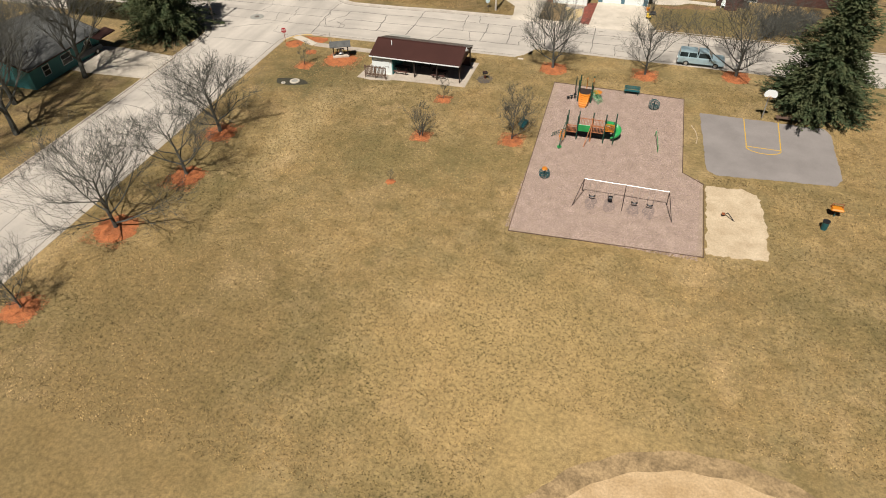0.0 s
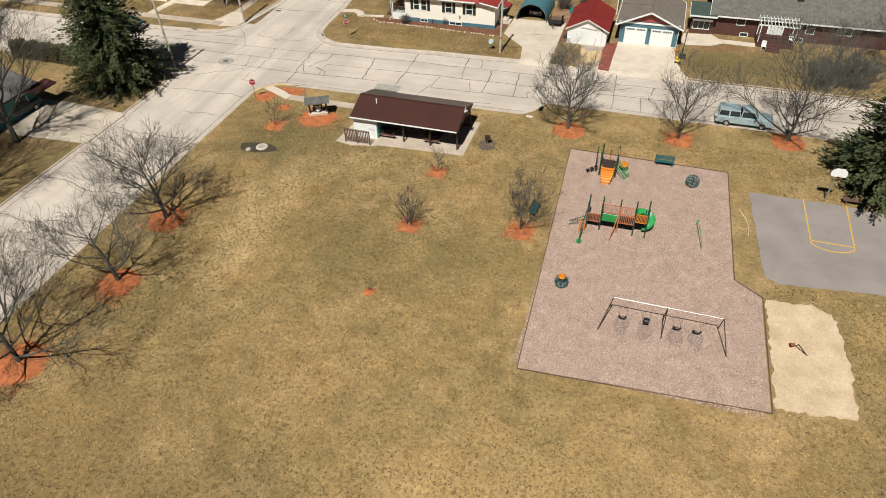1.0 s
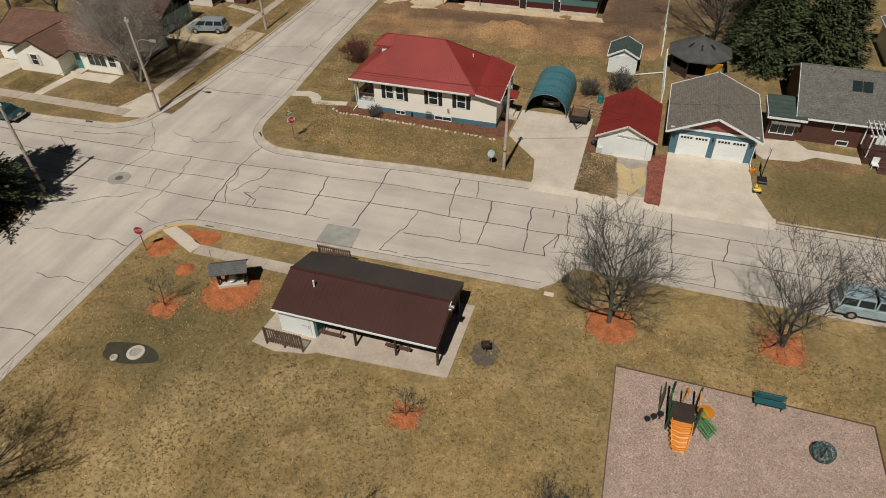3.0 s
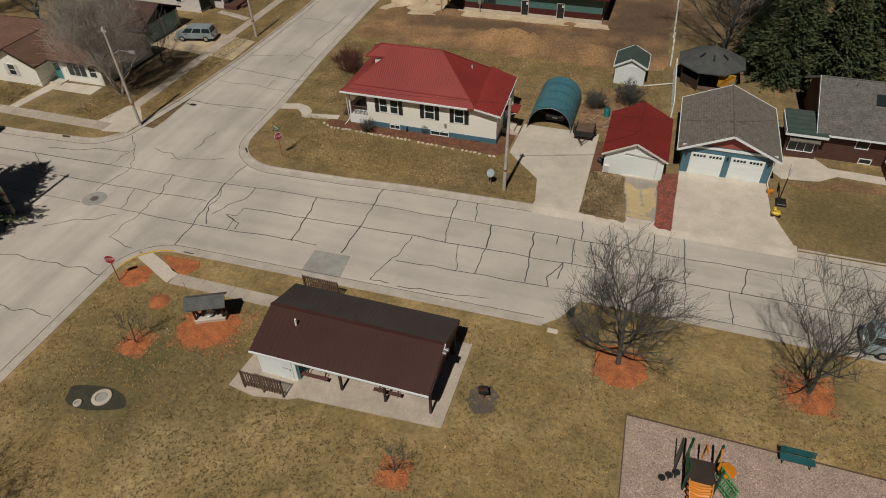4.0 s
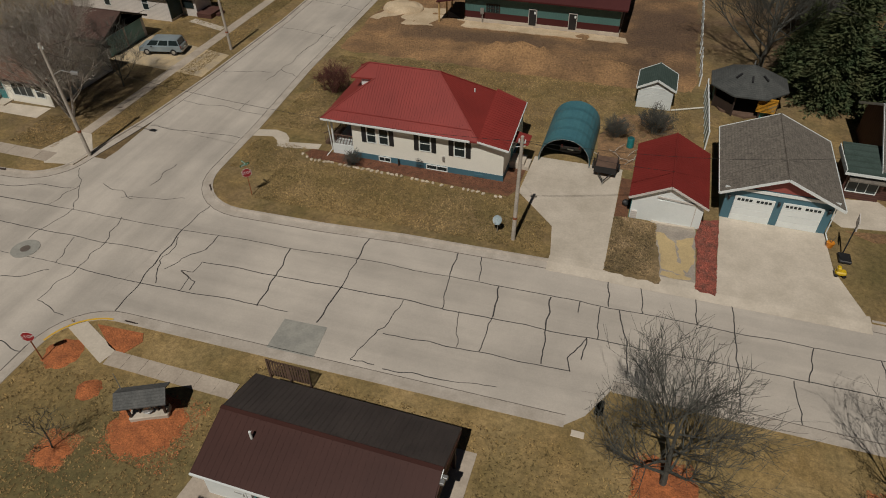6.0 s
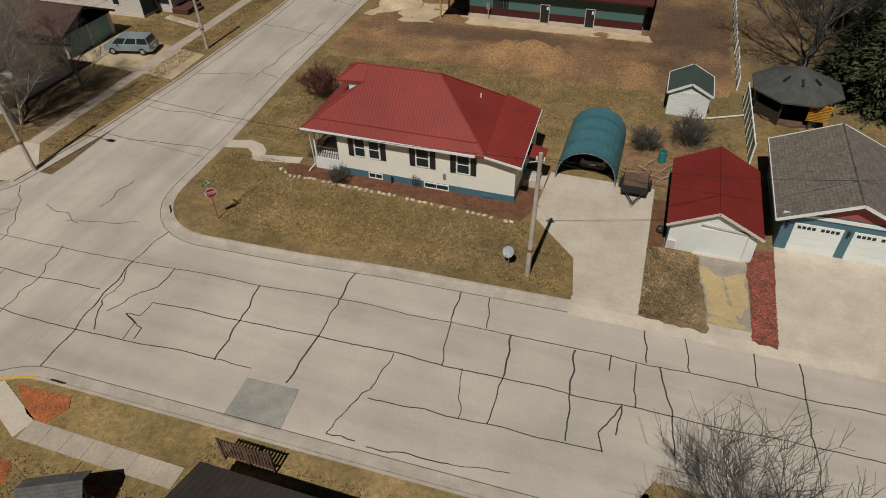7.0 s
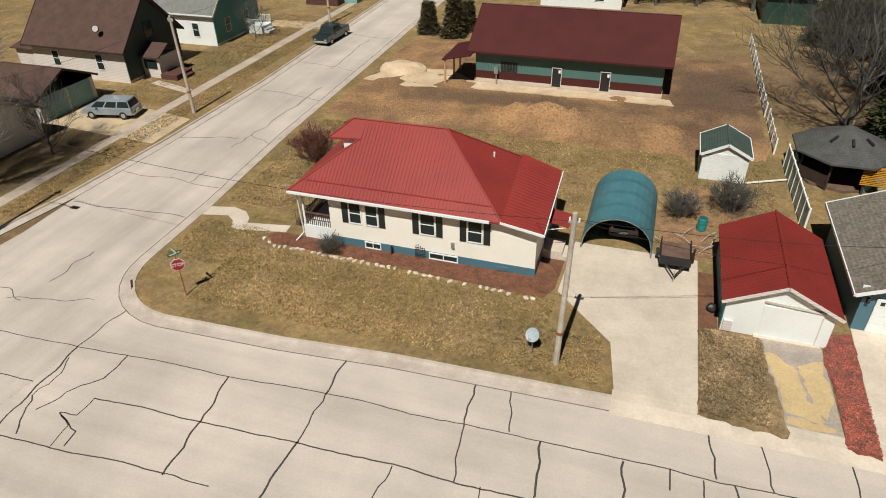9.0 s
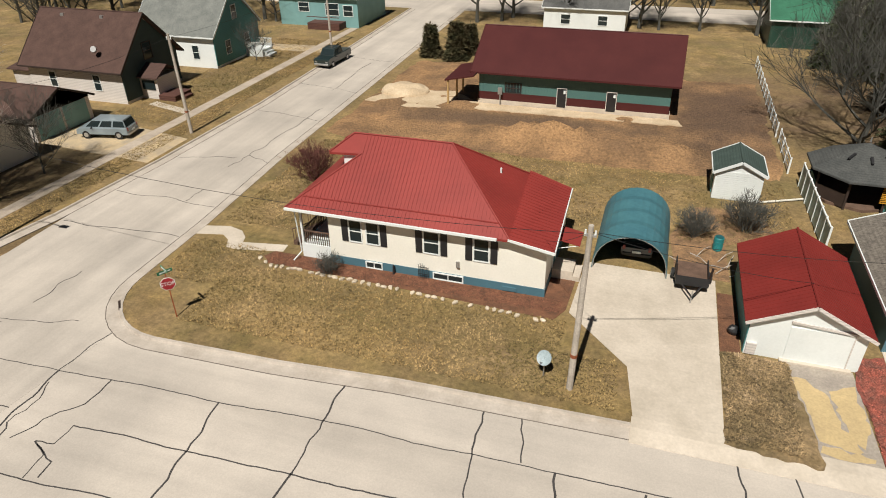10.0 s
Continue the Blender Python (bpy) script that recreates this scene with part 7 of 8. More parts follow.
def plate_oct(r, y0, y1):
    bm = bmesh.new()
    a = [(r * math.cos(radians(22.5 + 45 * k)), 2.15 + r * math.sin(radians(22.5 + 45 * k))) for k in range(8)]
    f = [bm.verts.new((x, y0, z)) for x, z in a]
    b = [bm.verts.new((x, y1, z)) for x, z in a]
    bm.faces.new(f)
    bm.faces.new(b[::-1])
    for i in range(8):
        bm.faces.new((f[i], f[(i + 1) % 8], b[(i + 1) % 8], b[i]))
    return bm


stop_sign(-34.6, 72.35, 42, "red stop sign with green street plates on a thin post", True)
stop_sign(-38.1, 53.8, 25, "red stop sign on a thin rusty post at the park corner")


def satellite_dish(x, y):
    s = thing("satellite_dish", x, y, 0, "pale blue satellite dish on a short post", "satellite dish")
    part("post", tube(bmesh.new(), (0, 0, -0.1), (0, 0, 1.0), 0.035, 0.035, 8), GALV, s)
    bm = bmesh.new()
    rings = []
    q = Vector((-0.25, -0.75, 0.6)).to_track_quat("Z", "Y").to_matrix()
    for i, r in enumerate((0.02, 0.15, 0.27, 0.36)):
        rings.append([bm.verts.new(q @ Vector((r * math.cos(6.283 * k / 20), r * math.sin(6.283 * k / 20), 0.6 * r * r)) + Vector((0, -0.05, 1.12))) for k in range(20)])
    for a, b in zip(rings[:-1], rings[1:]):
        for k in range(20):
            bm.faces.new((a[k], a[(k + 1) % 20], b[(k + 1) % 20], b[k]))
    ob = part("dish", bm, mat("dish_grey_blue", (0.36, 0.44, 0.47), None, 0.5), s)
    ob.modifiers.new("thick", "SOLIDIFY").thickness = 0.015
    part("feed_arm", pipe(bmesh.new(), [(0, -0.05, 0.85), (-0.15, -0.45, 1.15), (-0.15, -0.42, 1.3)], 0.018), GALV, s)


satellite_dish(-14.9, 73.5)


def trailer(x, y):
    t = thing("utility_trailer", x, y, 0.03, "small dark utility trailer with rusty bed and raised stakes", "trailer")
    part("bed", bevel(B((-0.85, 0.0, 0.45, 0.85, 2.4, 0.55)), 0.02), WOOD, t)
    part("front_panel", B((-0.85, -0.04, 0.45, 0.85, 0.02, 1.0)), BLACK, t)
    for s in (-1, 1):
        part("side_panel", B((s * 0.85 - 0.03, 0.0, 0.45, s * 0.85 + 0.03, 2.4, 0.85)), BLACK, t)
        part("stake", bar(bmesh.new(), (s * 0.85, 0.4, 0.5), (s * 0.95, 0.3, 1.55), 0.09, 0.09), DARK, t)
        w = part("wheel", tube(bmesh.new(), (s * 0.92, 1.3, 0.32), (s * 1.1, 1.3, 0.32), 0.32, 0.32, 16), RUBBER, t)
        part("rim", tube(bmesh.new(), (s * 1.08, 1.3, 0.32), (s * 1.12, 1.3, 0.32), 0.18, 0.16, 10), GALV, w)
        part("drawbar", bar(bmesh.new(), (s * 0.5, 0.0, 0.45), (0, -1.1, 0.42), 0.07, 0.07), BLACK, t)
    part("jack", tube(bmesh.new(), (0, -1.05, 0.0), (0, -1.05, 0.75), 0.035, 0.035, 8), GALV, t)


trailer(-8.35, 82.6)


def barrel(x, y):
    b = thing("barrel", x, y, 0, "teal plastic barrel standing on dry leaves", "barrel")
    bm = bmesh.new()
    prev = None
    for z, r in ((0, 0.26), (0.1, 0.3), (0.32, 0.29), (0.34, 0.31), (0.38, 0.29), (0.62, 0.29), (0.64, 0.31), (0.68, 0.29), (0.86, 0.3), (0.92, 0.26)):
        ring = [bm.verts.new((r * math.cos(6.283 * k / 18), r * math.sin(6.283 * k / 18), z)) for k in range(18)]
        if prev:
            for k in range(18):
                bm.faces.new((prev[k], prev[(k + 1) % 18], ring[(k + 1) % 18], ring[k]))
        prev = ring
    bm.faces.new(prev)
    part("shell", bm, mat("teal_plastic", (0.02, 0.24, 0.25), None, 0.45), b)
    part("lid", tube(bmesh.new(), (0, 0, 0.9), (0, 0, 0.945), 0.24, 0.24, 18), TEAL_P, b)


barrel(-6.8, 87.9)
solid("leaf_litter", plate(bmesh.new(), [(-9.2, 84.5), (-6.2, 84.3), (-6.3, 88.5), (-3.2, 91.0), (-4.0, 94.0), (-8.0, 93.5), (-9.6, 89.0)], -0.05, 0.015), mat("dry_leaves", (0.34, 0.20, 0.10), (0.18, 0.11, 0.06), 0.95, 1.6, 9.0, 0.5, 0.9, 0, 0.08), "brown leaf litter under bare shrubs", "leaf litter", "structure")
rb = random.Random(31)
for k in range(9):
    bm = bmesh.new()
    x, y = rb.uniform(-8.6, -6.2), rb.uniform(84.6, 87.2)
    a = rb.uniform(0, 6.28)
    q = Vector((x + math.cos(a) * 1.3, y + math.sin(a) * 1.3, 0.35))
    pipe(bm, [(x, y, 0.05), Vector((x, y, 0.05)).lerp(q, 0.5) + Vector((0, 0, 0.15)), q], 0.025, 5)
    solid("fallen_branch", bm, BIRCH, "pale cut branch lying on dry leaves", "branch", "", "cut branches")


# ---- park furniture ----
def picnic_table(x, y, rz, label):
    t = thing("picnic_table", x, y, 0.06, label, "picnic table", "picnic tables", rz)
    for k in range(5):
        part("top_board", bevel(B((-0.9, -0.36 + 0.148 * k, 0.72, 0.9, -0.36 + 0.148 * k + 0.135, 0.76)), 0.008), BROWN, t)
    for s in (-1, 1):
        for k in range(2):
            part("seat_board", bevel(B((-0.9, s * 0.72 - 0.14 + 0.145 * k, 0.42, 0.9, s * 0.72 - 0.14 + 0.145 * k + 0.13, 0.46)), 0.008), BROWN, t)
        for u in (-0.6, 0.6):
            part("leg", bar(bmesh.new(), (u, s * 0.25, 0.72), (u, s * 0.6, 0.0), 0.05, 0.09), BROWN, t)
    for u in (-0.6, 0.6):
        part("crossbar", B((u - 0.025, -0.8, 0.36, u + 0.025, 0.8, 0.42)), BROWN, t)


picnic_table(-20.0, 50.4, 0, "dark brown wooden picnic table under the shelter roof")
picnic_table(-15.2, 50.6, 0, "dark brown wooden picnic table under the shelter roof")
picnic_table(-17.6, 52.6, 0, "dark brown wooden picnic table deep in the shelter")


def park_bench(x, y, rz, label):
    b = thing("park_bench", x, y, 0.03, label, "bench", "teal benches", rz)
    for k in range(4):
        part("seat_slat", B((-0.9, -0.25 + 0.12 * k, 0.43, 0.9, -0.15 + 0.12 * k, 0.46)), TEAL_P, b)
        part("back_slat", bar(bmesh.new(), (-0.9, 0.25 + 0.03 * k, 0.55 + 0.1 * k), (0.9, 0.25 + 0.03 * k, 0.55 + 0.1 * k), 0.03, 0.085), TEAL_P, b)
    for s in (-0.7, 0.7):
        part("leg", pipe(bmesh.new(), [(s, -0.2, 0), (s, -0.2, 0.43), (s, 0.22, 0.43), (s, 0.36, 0.9)], 0.03), GREEN_D, b)
        part("leg", pipe(bmesh.new(), [(s, 0.22, 0.43), (s, 0.25, 0)], 0.03), GREEN_D, b)


park_bench(8.0, 52.3, 0, "teal slatted bench at the edge of the playground")
park_bench(-2.6, 41.6, 82, "teal slatted bench beside a bare tree")


def notice_board(x, y, rz):
    n = thing("park_sign", x, y, 0, "roofed park sign with small shapes on a stone base", "park sign", "", rz)
    part("base", bevel(B((-1.05, -0.4, 0, 1.05, 0.4, 0.4)), 0.05), CONC, n, "pale stone base")
    for s in (-1, 1):
        for yy in (-0.25, 0.25):
            part("post", B((s * 0.92 - 0.06, yy - 0.06, 0.4, s * 0.92 + 0.06, yy + 0.06, 1.85)), DARK, n)
    for s in (-1, 1):
        part("roof_slope", sheet(bmesh.new(), [(-1.35, s * 0.75, 1.75), (1.35, s * 0.75, 1.75), (1.35, 0, 2.25), (-1.35, 0, 2.25)], 0.08), SHINGLE_D, n)
    bell = bmesh.new()
    prev = None
    for z, r in ((0.62, 0.34), (0.66, 0.3), (0.85, 0.2), (1.05, 0.15), (1.15, 0.05)):
        ring = [bell.verts.new((r * math.cos(6.283 * k / 16), r * math.sin(6.283 * k / 16), z)) for k in range(16)]
        if prev:
            for k in range(16):
                bell.faces.new((prev[k], prev[(k + 1) % 16], ring[(k + 1) % 16], ring[k]))
        prev = ring
    part("bell", bell, GALV, n, "grey metal bell")
    for s in (-1, 1):
        part("bell_frame", bar(bmesh.new(), (s * 0.5, 0, 0.4), (s * 0.4, 0, 1.15), 0.12, 0.1), DARK, n)
    part("yoke", B((-0.5, -0.06, 1.12, 0.5, 0.06, 1.22)), DARK, n)
    part("flagpole", tube(bmesh.new(), (-1.15, 0.55, 0), (-1.15, 0.55, 3.2), 0.025, 0.02, 6), GALV, n)


notice_board(-29.3, 52.4, 26)


def grill(x, y, rz, tall, label):
    g = thing("park_grill", x, y, 0, label, "grill", "", rz)
    part("post", tube(bmesh.new(), (0, 0, -0.1), (0, 0, 0.7), 0.05, 0.05, 8), RUST, g)
    part("firebox", bevel(B((-0.3, -0.22, 0.7, 0.3, -0.19, 0.95), (-0.3, 0.19, 0.7, 0.3, 0.22, 0.95), (-0.3, -0.19, 0.7, -0.27, 0.19, 0.95), (-0.27, -0.19, 0.7, 0.3, 0.19, 0.73)), 0.004), BLACK, g)
    part("grate", B(*[(-0.26 + 0.06 * k, -0.19, 0.9, -0.25 + 0.06 * k, 0.19, 0.91) for k in range(9)]), RUST, g)


grill(-9.6, 51.5, 20, False, "black steel park grill on a post")


def hoop(x, y):
    h = thing("basketball_hoop", x, y, 0, "basketball goal with a white fan-shaped backboard", "basketball hoop")
    part("pole", pipe(bmesh.new(), [(0, 0.6, -0.1), (0, 0.6, 2.6), (0, 0.0, 3.2)], 0.06, 8), GALV, h)
    bm = bmesh.new()
    pr = [(-0.55, 2.9), (0.55, 2.9), (0.68, 3.15), (0.6, 3.5), (0.3, 3.75), (-0.3, 3.75), (-0.6, 3.5), (-0.68, 3.15)]
    f = [bm.verts.new((a, -0.06, b)) for a, b in pr]
    r = [bm.verts.new((a, -0.02, b)) for a, b in pr]
    bm.faces.new(f)
    bm.faces.new(r[::-1])
    for i in range(8):
        bm.faces.new((f[i], f[(i + 1) % 8], r[(i + 1) % 8], r[i]))
    part("backboard", bm, WHITE, h)
    part("rim", pipe(bmesh.new(), [(0.23 * math.cos(6.283 * k / 14), -0.36 + 0.23 * math.sin(6.283 * k / 14), 3.05) for k in range(15)], 0.012, 5), ORANGE_P, h)


hoop(22.3, 50.0)
bb = thing("court_bench", 25.0, 50.5, 0, "plain brown wooden bench beside the court", "bench")
for k in range(3):
    part("seat_board", B((-1.4, -0.3 + 0.2 * k, 0.42, 1.4, -0.12 + 0.2 * k, 0.47)), WOOD, bb)
for s in (-1.1, 1.1):
    part("leg", B((s - 0.05, -0.25, 0, s + 0.05, 0.25, 0.42)), WOOD, bb)


def swing_set():
    s = thing("swing_set", 9.2, 30.3, 0.03, "galvanised swing set with four hanging seats", "swing set")
    zb, xa, xb = 2.35, -3.8, 3.8
    part("beam", tube(bmesh.new(), (xa, 0, zb), (xb, 0, zb), 0.035, 0.035, 10), GALV, s)
    for x in (xa, 0.0, xb):
        for yy in (-1.3, 1.3) if x else (-0.9, 0.9):
            dx = -0.7 if x < 0 else (0.7 if x > 0 else 0)
            part("leg", tube(bmesh.new(), (x + dx * (1 if yy < 0 else 0.2), yy, 0), (x, 0, zb), 0.035, 0.035, 8), DARK, s)
    for x, belt in ((-2.9, True), (-1.2, False), (1.0, True), (2.4, True)):
        c = bmesh.new()
        for dx in (-0.28, 0.28):
            tube(c, (x + dx, 0, zb), (x + dx * 0.9, 0, 0.6), 0.012, 0.012, 5)
        ch = part("chain", c, GALV, s)
        if belt:
            part("seat", pipe(bmesh.new(), [(x - 0.26, 0, 0.62), (x - 0.16, 0, 0.48), (x + 0.16, 0, 0.48), (x + 0.26, 0, 0.62)], 0.07, 6), BLACK, ch)
        else:
            part("bucket_seat", bevel(B((x - 0.2, -0.2, 0.45, x + 0.2, 0.2, 0.8)), 0.06), BLACK, ch)


swing_set()
solid("dome_hollow", plate(bmesh.new(), ragged([(9.6, 48.6), (11.2, 48.2), (12.3, 49.2), (12.0, 50.3), (10.6, 50.4), (9.7, 49.6)], 12, 0.15, 0.3), -0.05, 0.034), mat("damp_chips", (0.30, 0.225, 0.18), (0.42, 0.315, 0.25), 0.95, 1.2, 10, 0.5, 0.6), "darker trodden chips round a climbing cage", "worn patch", "structure")
for x in (6.3, 8.0, 10.2, 11.6):
    solid("swing_hollow", plate(bmesh.new(), [(x + 0.55 * math.cos(a) * (1 + 0.15 * math.sin(5 * a + x)), 29.9 + 1.0 * math.sin(a) * (1 + 0.15 * math.sin(3 * a + x))) for a in [6.283 * k / 18 for k in range(18)]], -0.05, 0.036), mat("scuffed_chips", (0.20, 0.155, 0.135), (0.28, 0.21, 0.18), 0.95, 1.6, 14, 0.35, 0.6), "dark scuffed hollow in the chips below a swing", "worn patch", "structure")


def ladder(bm, p, q, w, rungs, r=0.03):
    p, q = Vector(p), Vector(q)
    d = (q - p)
    s = Vector((0, 0, 1)).cross(d).normalized() * w / 2
    tube(bm, p - s, q - s, r, r, 6)
    tube(bm, p + s, q + s, r, r, 6)
    for k in range(rungs):
        c = p.lerp(q, (k + 0.5) / rungs)
        tube(bm, c - s, c + s, r * 0.8, r * 0.8, 6)
    return bm


def barred_panel(parent, x0, y0, x1, y1, z0, z1, n, material):
    ob = part("barrier_panel", bar(bmesh.new(), (x0, y0, z0), (x1, y1, z0), 0.06, 0.07), material, parent)
    stick("top_rail", ob, (x0, y0, z1), (x1, y1, z1), 0.06, 0.07, material)
    for k in range(n + 1):
        f = k / n
        stick("bar", ob, (x0 + (x1 - x0) * f, y0 + (y1 - y0) * f, z0), (x0 + (x1 - x0) * f, y0 + (y1 - y0) * f, z1), 0.05, 0.05, material)


def play_long():
    p = thing("long_play_structure", 4.05, 41.2, 0.03, "long play structure with green posts, tan barriers and a spiral slide", "play structure")
    p.matrix_basis = pose(4.05, 41.2, 0.03) @ Matrix.Scale(0.89, 4)
    xs = (-2.2, -0.9, 0.75, 2.25, 3.4)
    for i, x in enumerate(xs):
        for y in (-0.65, 0.65):
            tan = i == 2 and y < 0
            part("post", tube(bmesh.new(), (x, y, 0), (x, y, 3.1 if i < 4 else 3.4), 0.07, 0.07, 10), TAN_P if tan else GREEN_D, p)
    for i, z in enumerate((0.9, 1.2, 1.2, 1.6)):
        part("platform", bevel(B((xs[i] + 0.06, -0.62, z - 0.06, xs[i + 1] - 0.06, 0.62, z)), 0.015), DARK, p)
    for x0, x1, z, m in ((-2.2, -0.9, 0.9, TAN_P), (0.75, 2.25, 1.2, TAN_P), (2.25, 3.4, 1.6, ORANGE_P)):
        barred_panel(p, x0 + 0.08, -0.68, x1 - 0.08, -0.68, z + 0.1, z + 1.0, 8, m)
    for x0, x1, z in ((-0.9, 0.75, 1.2), (0.75, 2.25, 1.2)):
        barred_panel(p, x0 + 0.08, 0.68, x1 - 0.08, 0.68, z + 0.1, z + 1.0, 8, TAN_P)
    part("play_panel", bevel(B((-0.8, -0.74, 1.25, 0.65, -0.68, 2.15)), 0.03), GREEN_P, p, "solid green plastic panel")
    part("ladder", ladder(bmesh.new(), (-3.9, -0.3, 0.0), (-2.25, -0.2, 0.95), 0.6, 7), GREEN_D, p)
    cl = bmesh.new()
    for k in range(4):
        pipe(cl, [(-2.5 + 0.28 * math.cos(t) , -1.0 - 0.28 * k + 0.1 * math.sin(t), 1.0 - 0.1 * k + 0.28 * math.sin(t)) for t in [6.283 * j / 10 for j in range(11)]], 0.03, 5)
    part("ring_climber", cl, ORANGE_P, p, "tan-orange looped climber")
    part("climber_pole", pipe(bmesh.new(), [(-2.3, -0.8, 2.2), (-2.45, -2.2, 1.6), (-2.5, -3.3, 0.0)], 0.05, 8), GREEN_D, p)
    part("climber_step", tube(bmesh.new(), (-2.5, -3.0, 0.15), (-2.5, -3.0, 0.2), 0.28, 0.28, 12), GREEN_P, p)
    part("fire_pole", tube(bmesh.new(), (0.2, -2.1, 0.0), (0.75, -0.72, 2.6), 0.045, 0.045, 8), TAN_P, p)
    ob = bmesh.new()
    prev = None
    for k in range(29):
        f = k / 28
        a = math.radians(200 - 300 * f)
        r = 0.62
        c = Vector((3.2, 0.75, 0)) + Vector((r * math.cos(a), r * math.sin(a), 1.75 - 1.45 * f))
        o = Vector((math.cos(a), math.sin(a), 0))
        ring = [ob.verts.new(c + o * u + Vector((0, 0, w))) for u, w in ((-0.36, 0.28), (-0.31, 0.08), (-0.13, 0.0), (0.13, 0.0), (0.31, 0.1), (0.36, 0.4), (0.32, 0.4), (0.26, 0.02), (-0.26, -0.06), (-0.32, 0.26))]
        if prev:
            for i in range(len(ring)):
                ob.faces.new((prev[i], prev[(i + 1) % 10], ring[(i + 1) % 10], ring[i]))
        prev = ring
    sl = part("slide", ob, GREEN_P, p, "bright green spiral slide")
    for q in sl.data.polygons:
        q.use_smooth = True
    part("slide_post", tube(bmesh.new(), (3.2, 0.75, 0), (3.2, 0.75, 2.2), 0.06, 0.06, 8), GREEN_D, p)


play_long()


def play_small():
    p = thing("small_play_structure", 2.9, 49.6, 0.03, "small toddler play structure with an orange crawl-through slide", "play structure")
    for x in (-0.75, 0.75):
        for y in (-0.7, 0.8):
            part("post", tube(bmesh.new(), (x, y, 0), (x, y, 2.6), 0.07, 0.07, 10), GREEN_D, p)
    part("platform", bevel(B((-0.7, -0.65, 0.9, 0.7, 0.75, 0.98)), 0.015), DARK, p)
    part("panel", bevel(B((-0.82, -0.6, 1.0, -0.76, 0.7, 1.9)), 0.03), GREEN_P, p)
    part("panel", bevel(B((-1.25, 0.1, 0.0, -1.19, 0.95, 2.3)), 0.03), GREEN_D, p, "tall dark green climbing panel")
    part("arch", pipe(bmesh.new(), [(0.0, 0.85, 0.95), (0.0, 0.85, 2.3), (0.0, 0.2, 2.5)], 0.05, 8), ORANGE_P, p)
    part("bar_panel", pipe(bmesh.new(), [(0.75, 0.8, 2.4), (0.75, 0.2, 1.9), (0.75, -0.6, 1.8)], 0.04, 6), ORANGE_P, p)
    bm = bmesh.new()
    for k in range(6):
        z = 0.95 - 0.16 * k
        y = -0.75 - 0.22 * k
        w = 1 - 0.012 * k * k
        pipe(bm, [(-0.6 * w, y, z), (-0.55 * w, y - 0.15, z + 0.12), (0.0, y - 0.22, z + 0.02), (0.55 * w, y - 0.15, z + 0.12), (0.6 * w, y, z)], 0.085, 8)
    part("slide_rung", bm, ORANGE_P, p, "orange moulded slide climber")
    ss = bmesh.new()
    prev = None
    for k in range(10):
        f = k / 9
        y, z = -0.7 - 1.45 * f, 0.98 - 0.9 * f + 0.12 * math.sin(math.pi * f)
        w = 0.62 - 0.24 * f * f
        ring = [ss.verts.new((u * w, y, z + v)) for u, v in ((-1, 0.25), (-0.85, 0.03), (-0.4, 0), (0.4, 0), (0.85, 0.03), (1, 0.25), (0.93, 0.25), (0.8, -0.05), (-0.8, -0.05), (-0.93, 0.25))]
        if prev:
            for i in range(10):
                ss.faces.new((prev[i], prev[(i + 1) % 10], ring[(i + 1) % 10], ring[i]))
        prev = ring
    part("slide", ss, ORANGE_P, p, "bright orange moulded slide")
    part("activity_disc", tube(bmesh.new(), (1.35, 0.6, 0.75), (1.35, 0.6, 0.82), 0.5, 0.5, 8), ORANGE_P, p)
    part("disc_post", tube(bmesh.new(), (1.35, 0.6, 0), (1.35, 0.6, 0.75), 0.05, 0.05, 8), GREEN_D, p)
    part("climber", ladder(ladder(bmesh.new(), (1.9, -0.6, 0.05), (0.8, 0.1, 0.95), 0.7, 6), (1.9, -0.5, 0.3), (0.8, 0.2, 1.2), 0.7, 6), GREEN_P, p, "green arched net climber")
    for k, (x, y) in enumerate(((-1.15, -0.1), (-1.5, -0.3), (-1.85, -0.5))):
        st = part("step_pod", tube(bmesh.new(), (x, y, 0.5 - 0.12 * k), (x, y, 0.56 - 0.12 * k), 0.19, 0.19, 10), BLACK, p)
        part("pod_post", tube(bmesh.new(), (x, y, 0), (x, y, 0.5 - 0.12 * k), 0.05, 0.05, 8), BLACK, st)


play_small()


def dome(x, y, r, label):
    d = thing("climbing_dome", x, y, 0.03, label, "climbing dome", "")
    bm = bmesh.new()
    bmesh.ops.create_icosphere(bm, subdivisions=2, radius=r)
    es = [(e.verts[0].co + Vector((0, 0, r * 0.85)), e.verts[1].co + Vector((0, 0, r * 0.85))) for e in bm.edges]
    bm.free()
    o = bmesh.new()
    for a, b in es:
        if a.z > -0.02 and b.z > -0.02:
            tube(o, a, b, 0.02, 0.02, 5)
    part("cage", o, TEAL_P, d)
    part("net_core", tube(bmesh.new(), (0, 0, 0), (0, 0, r * 1.5), 0.05, 0.05, 8), BLACK, d)
    return d


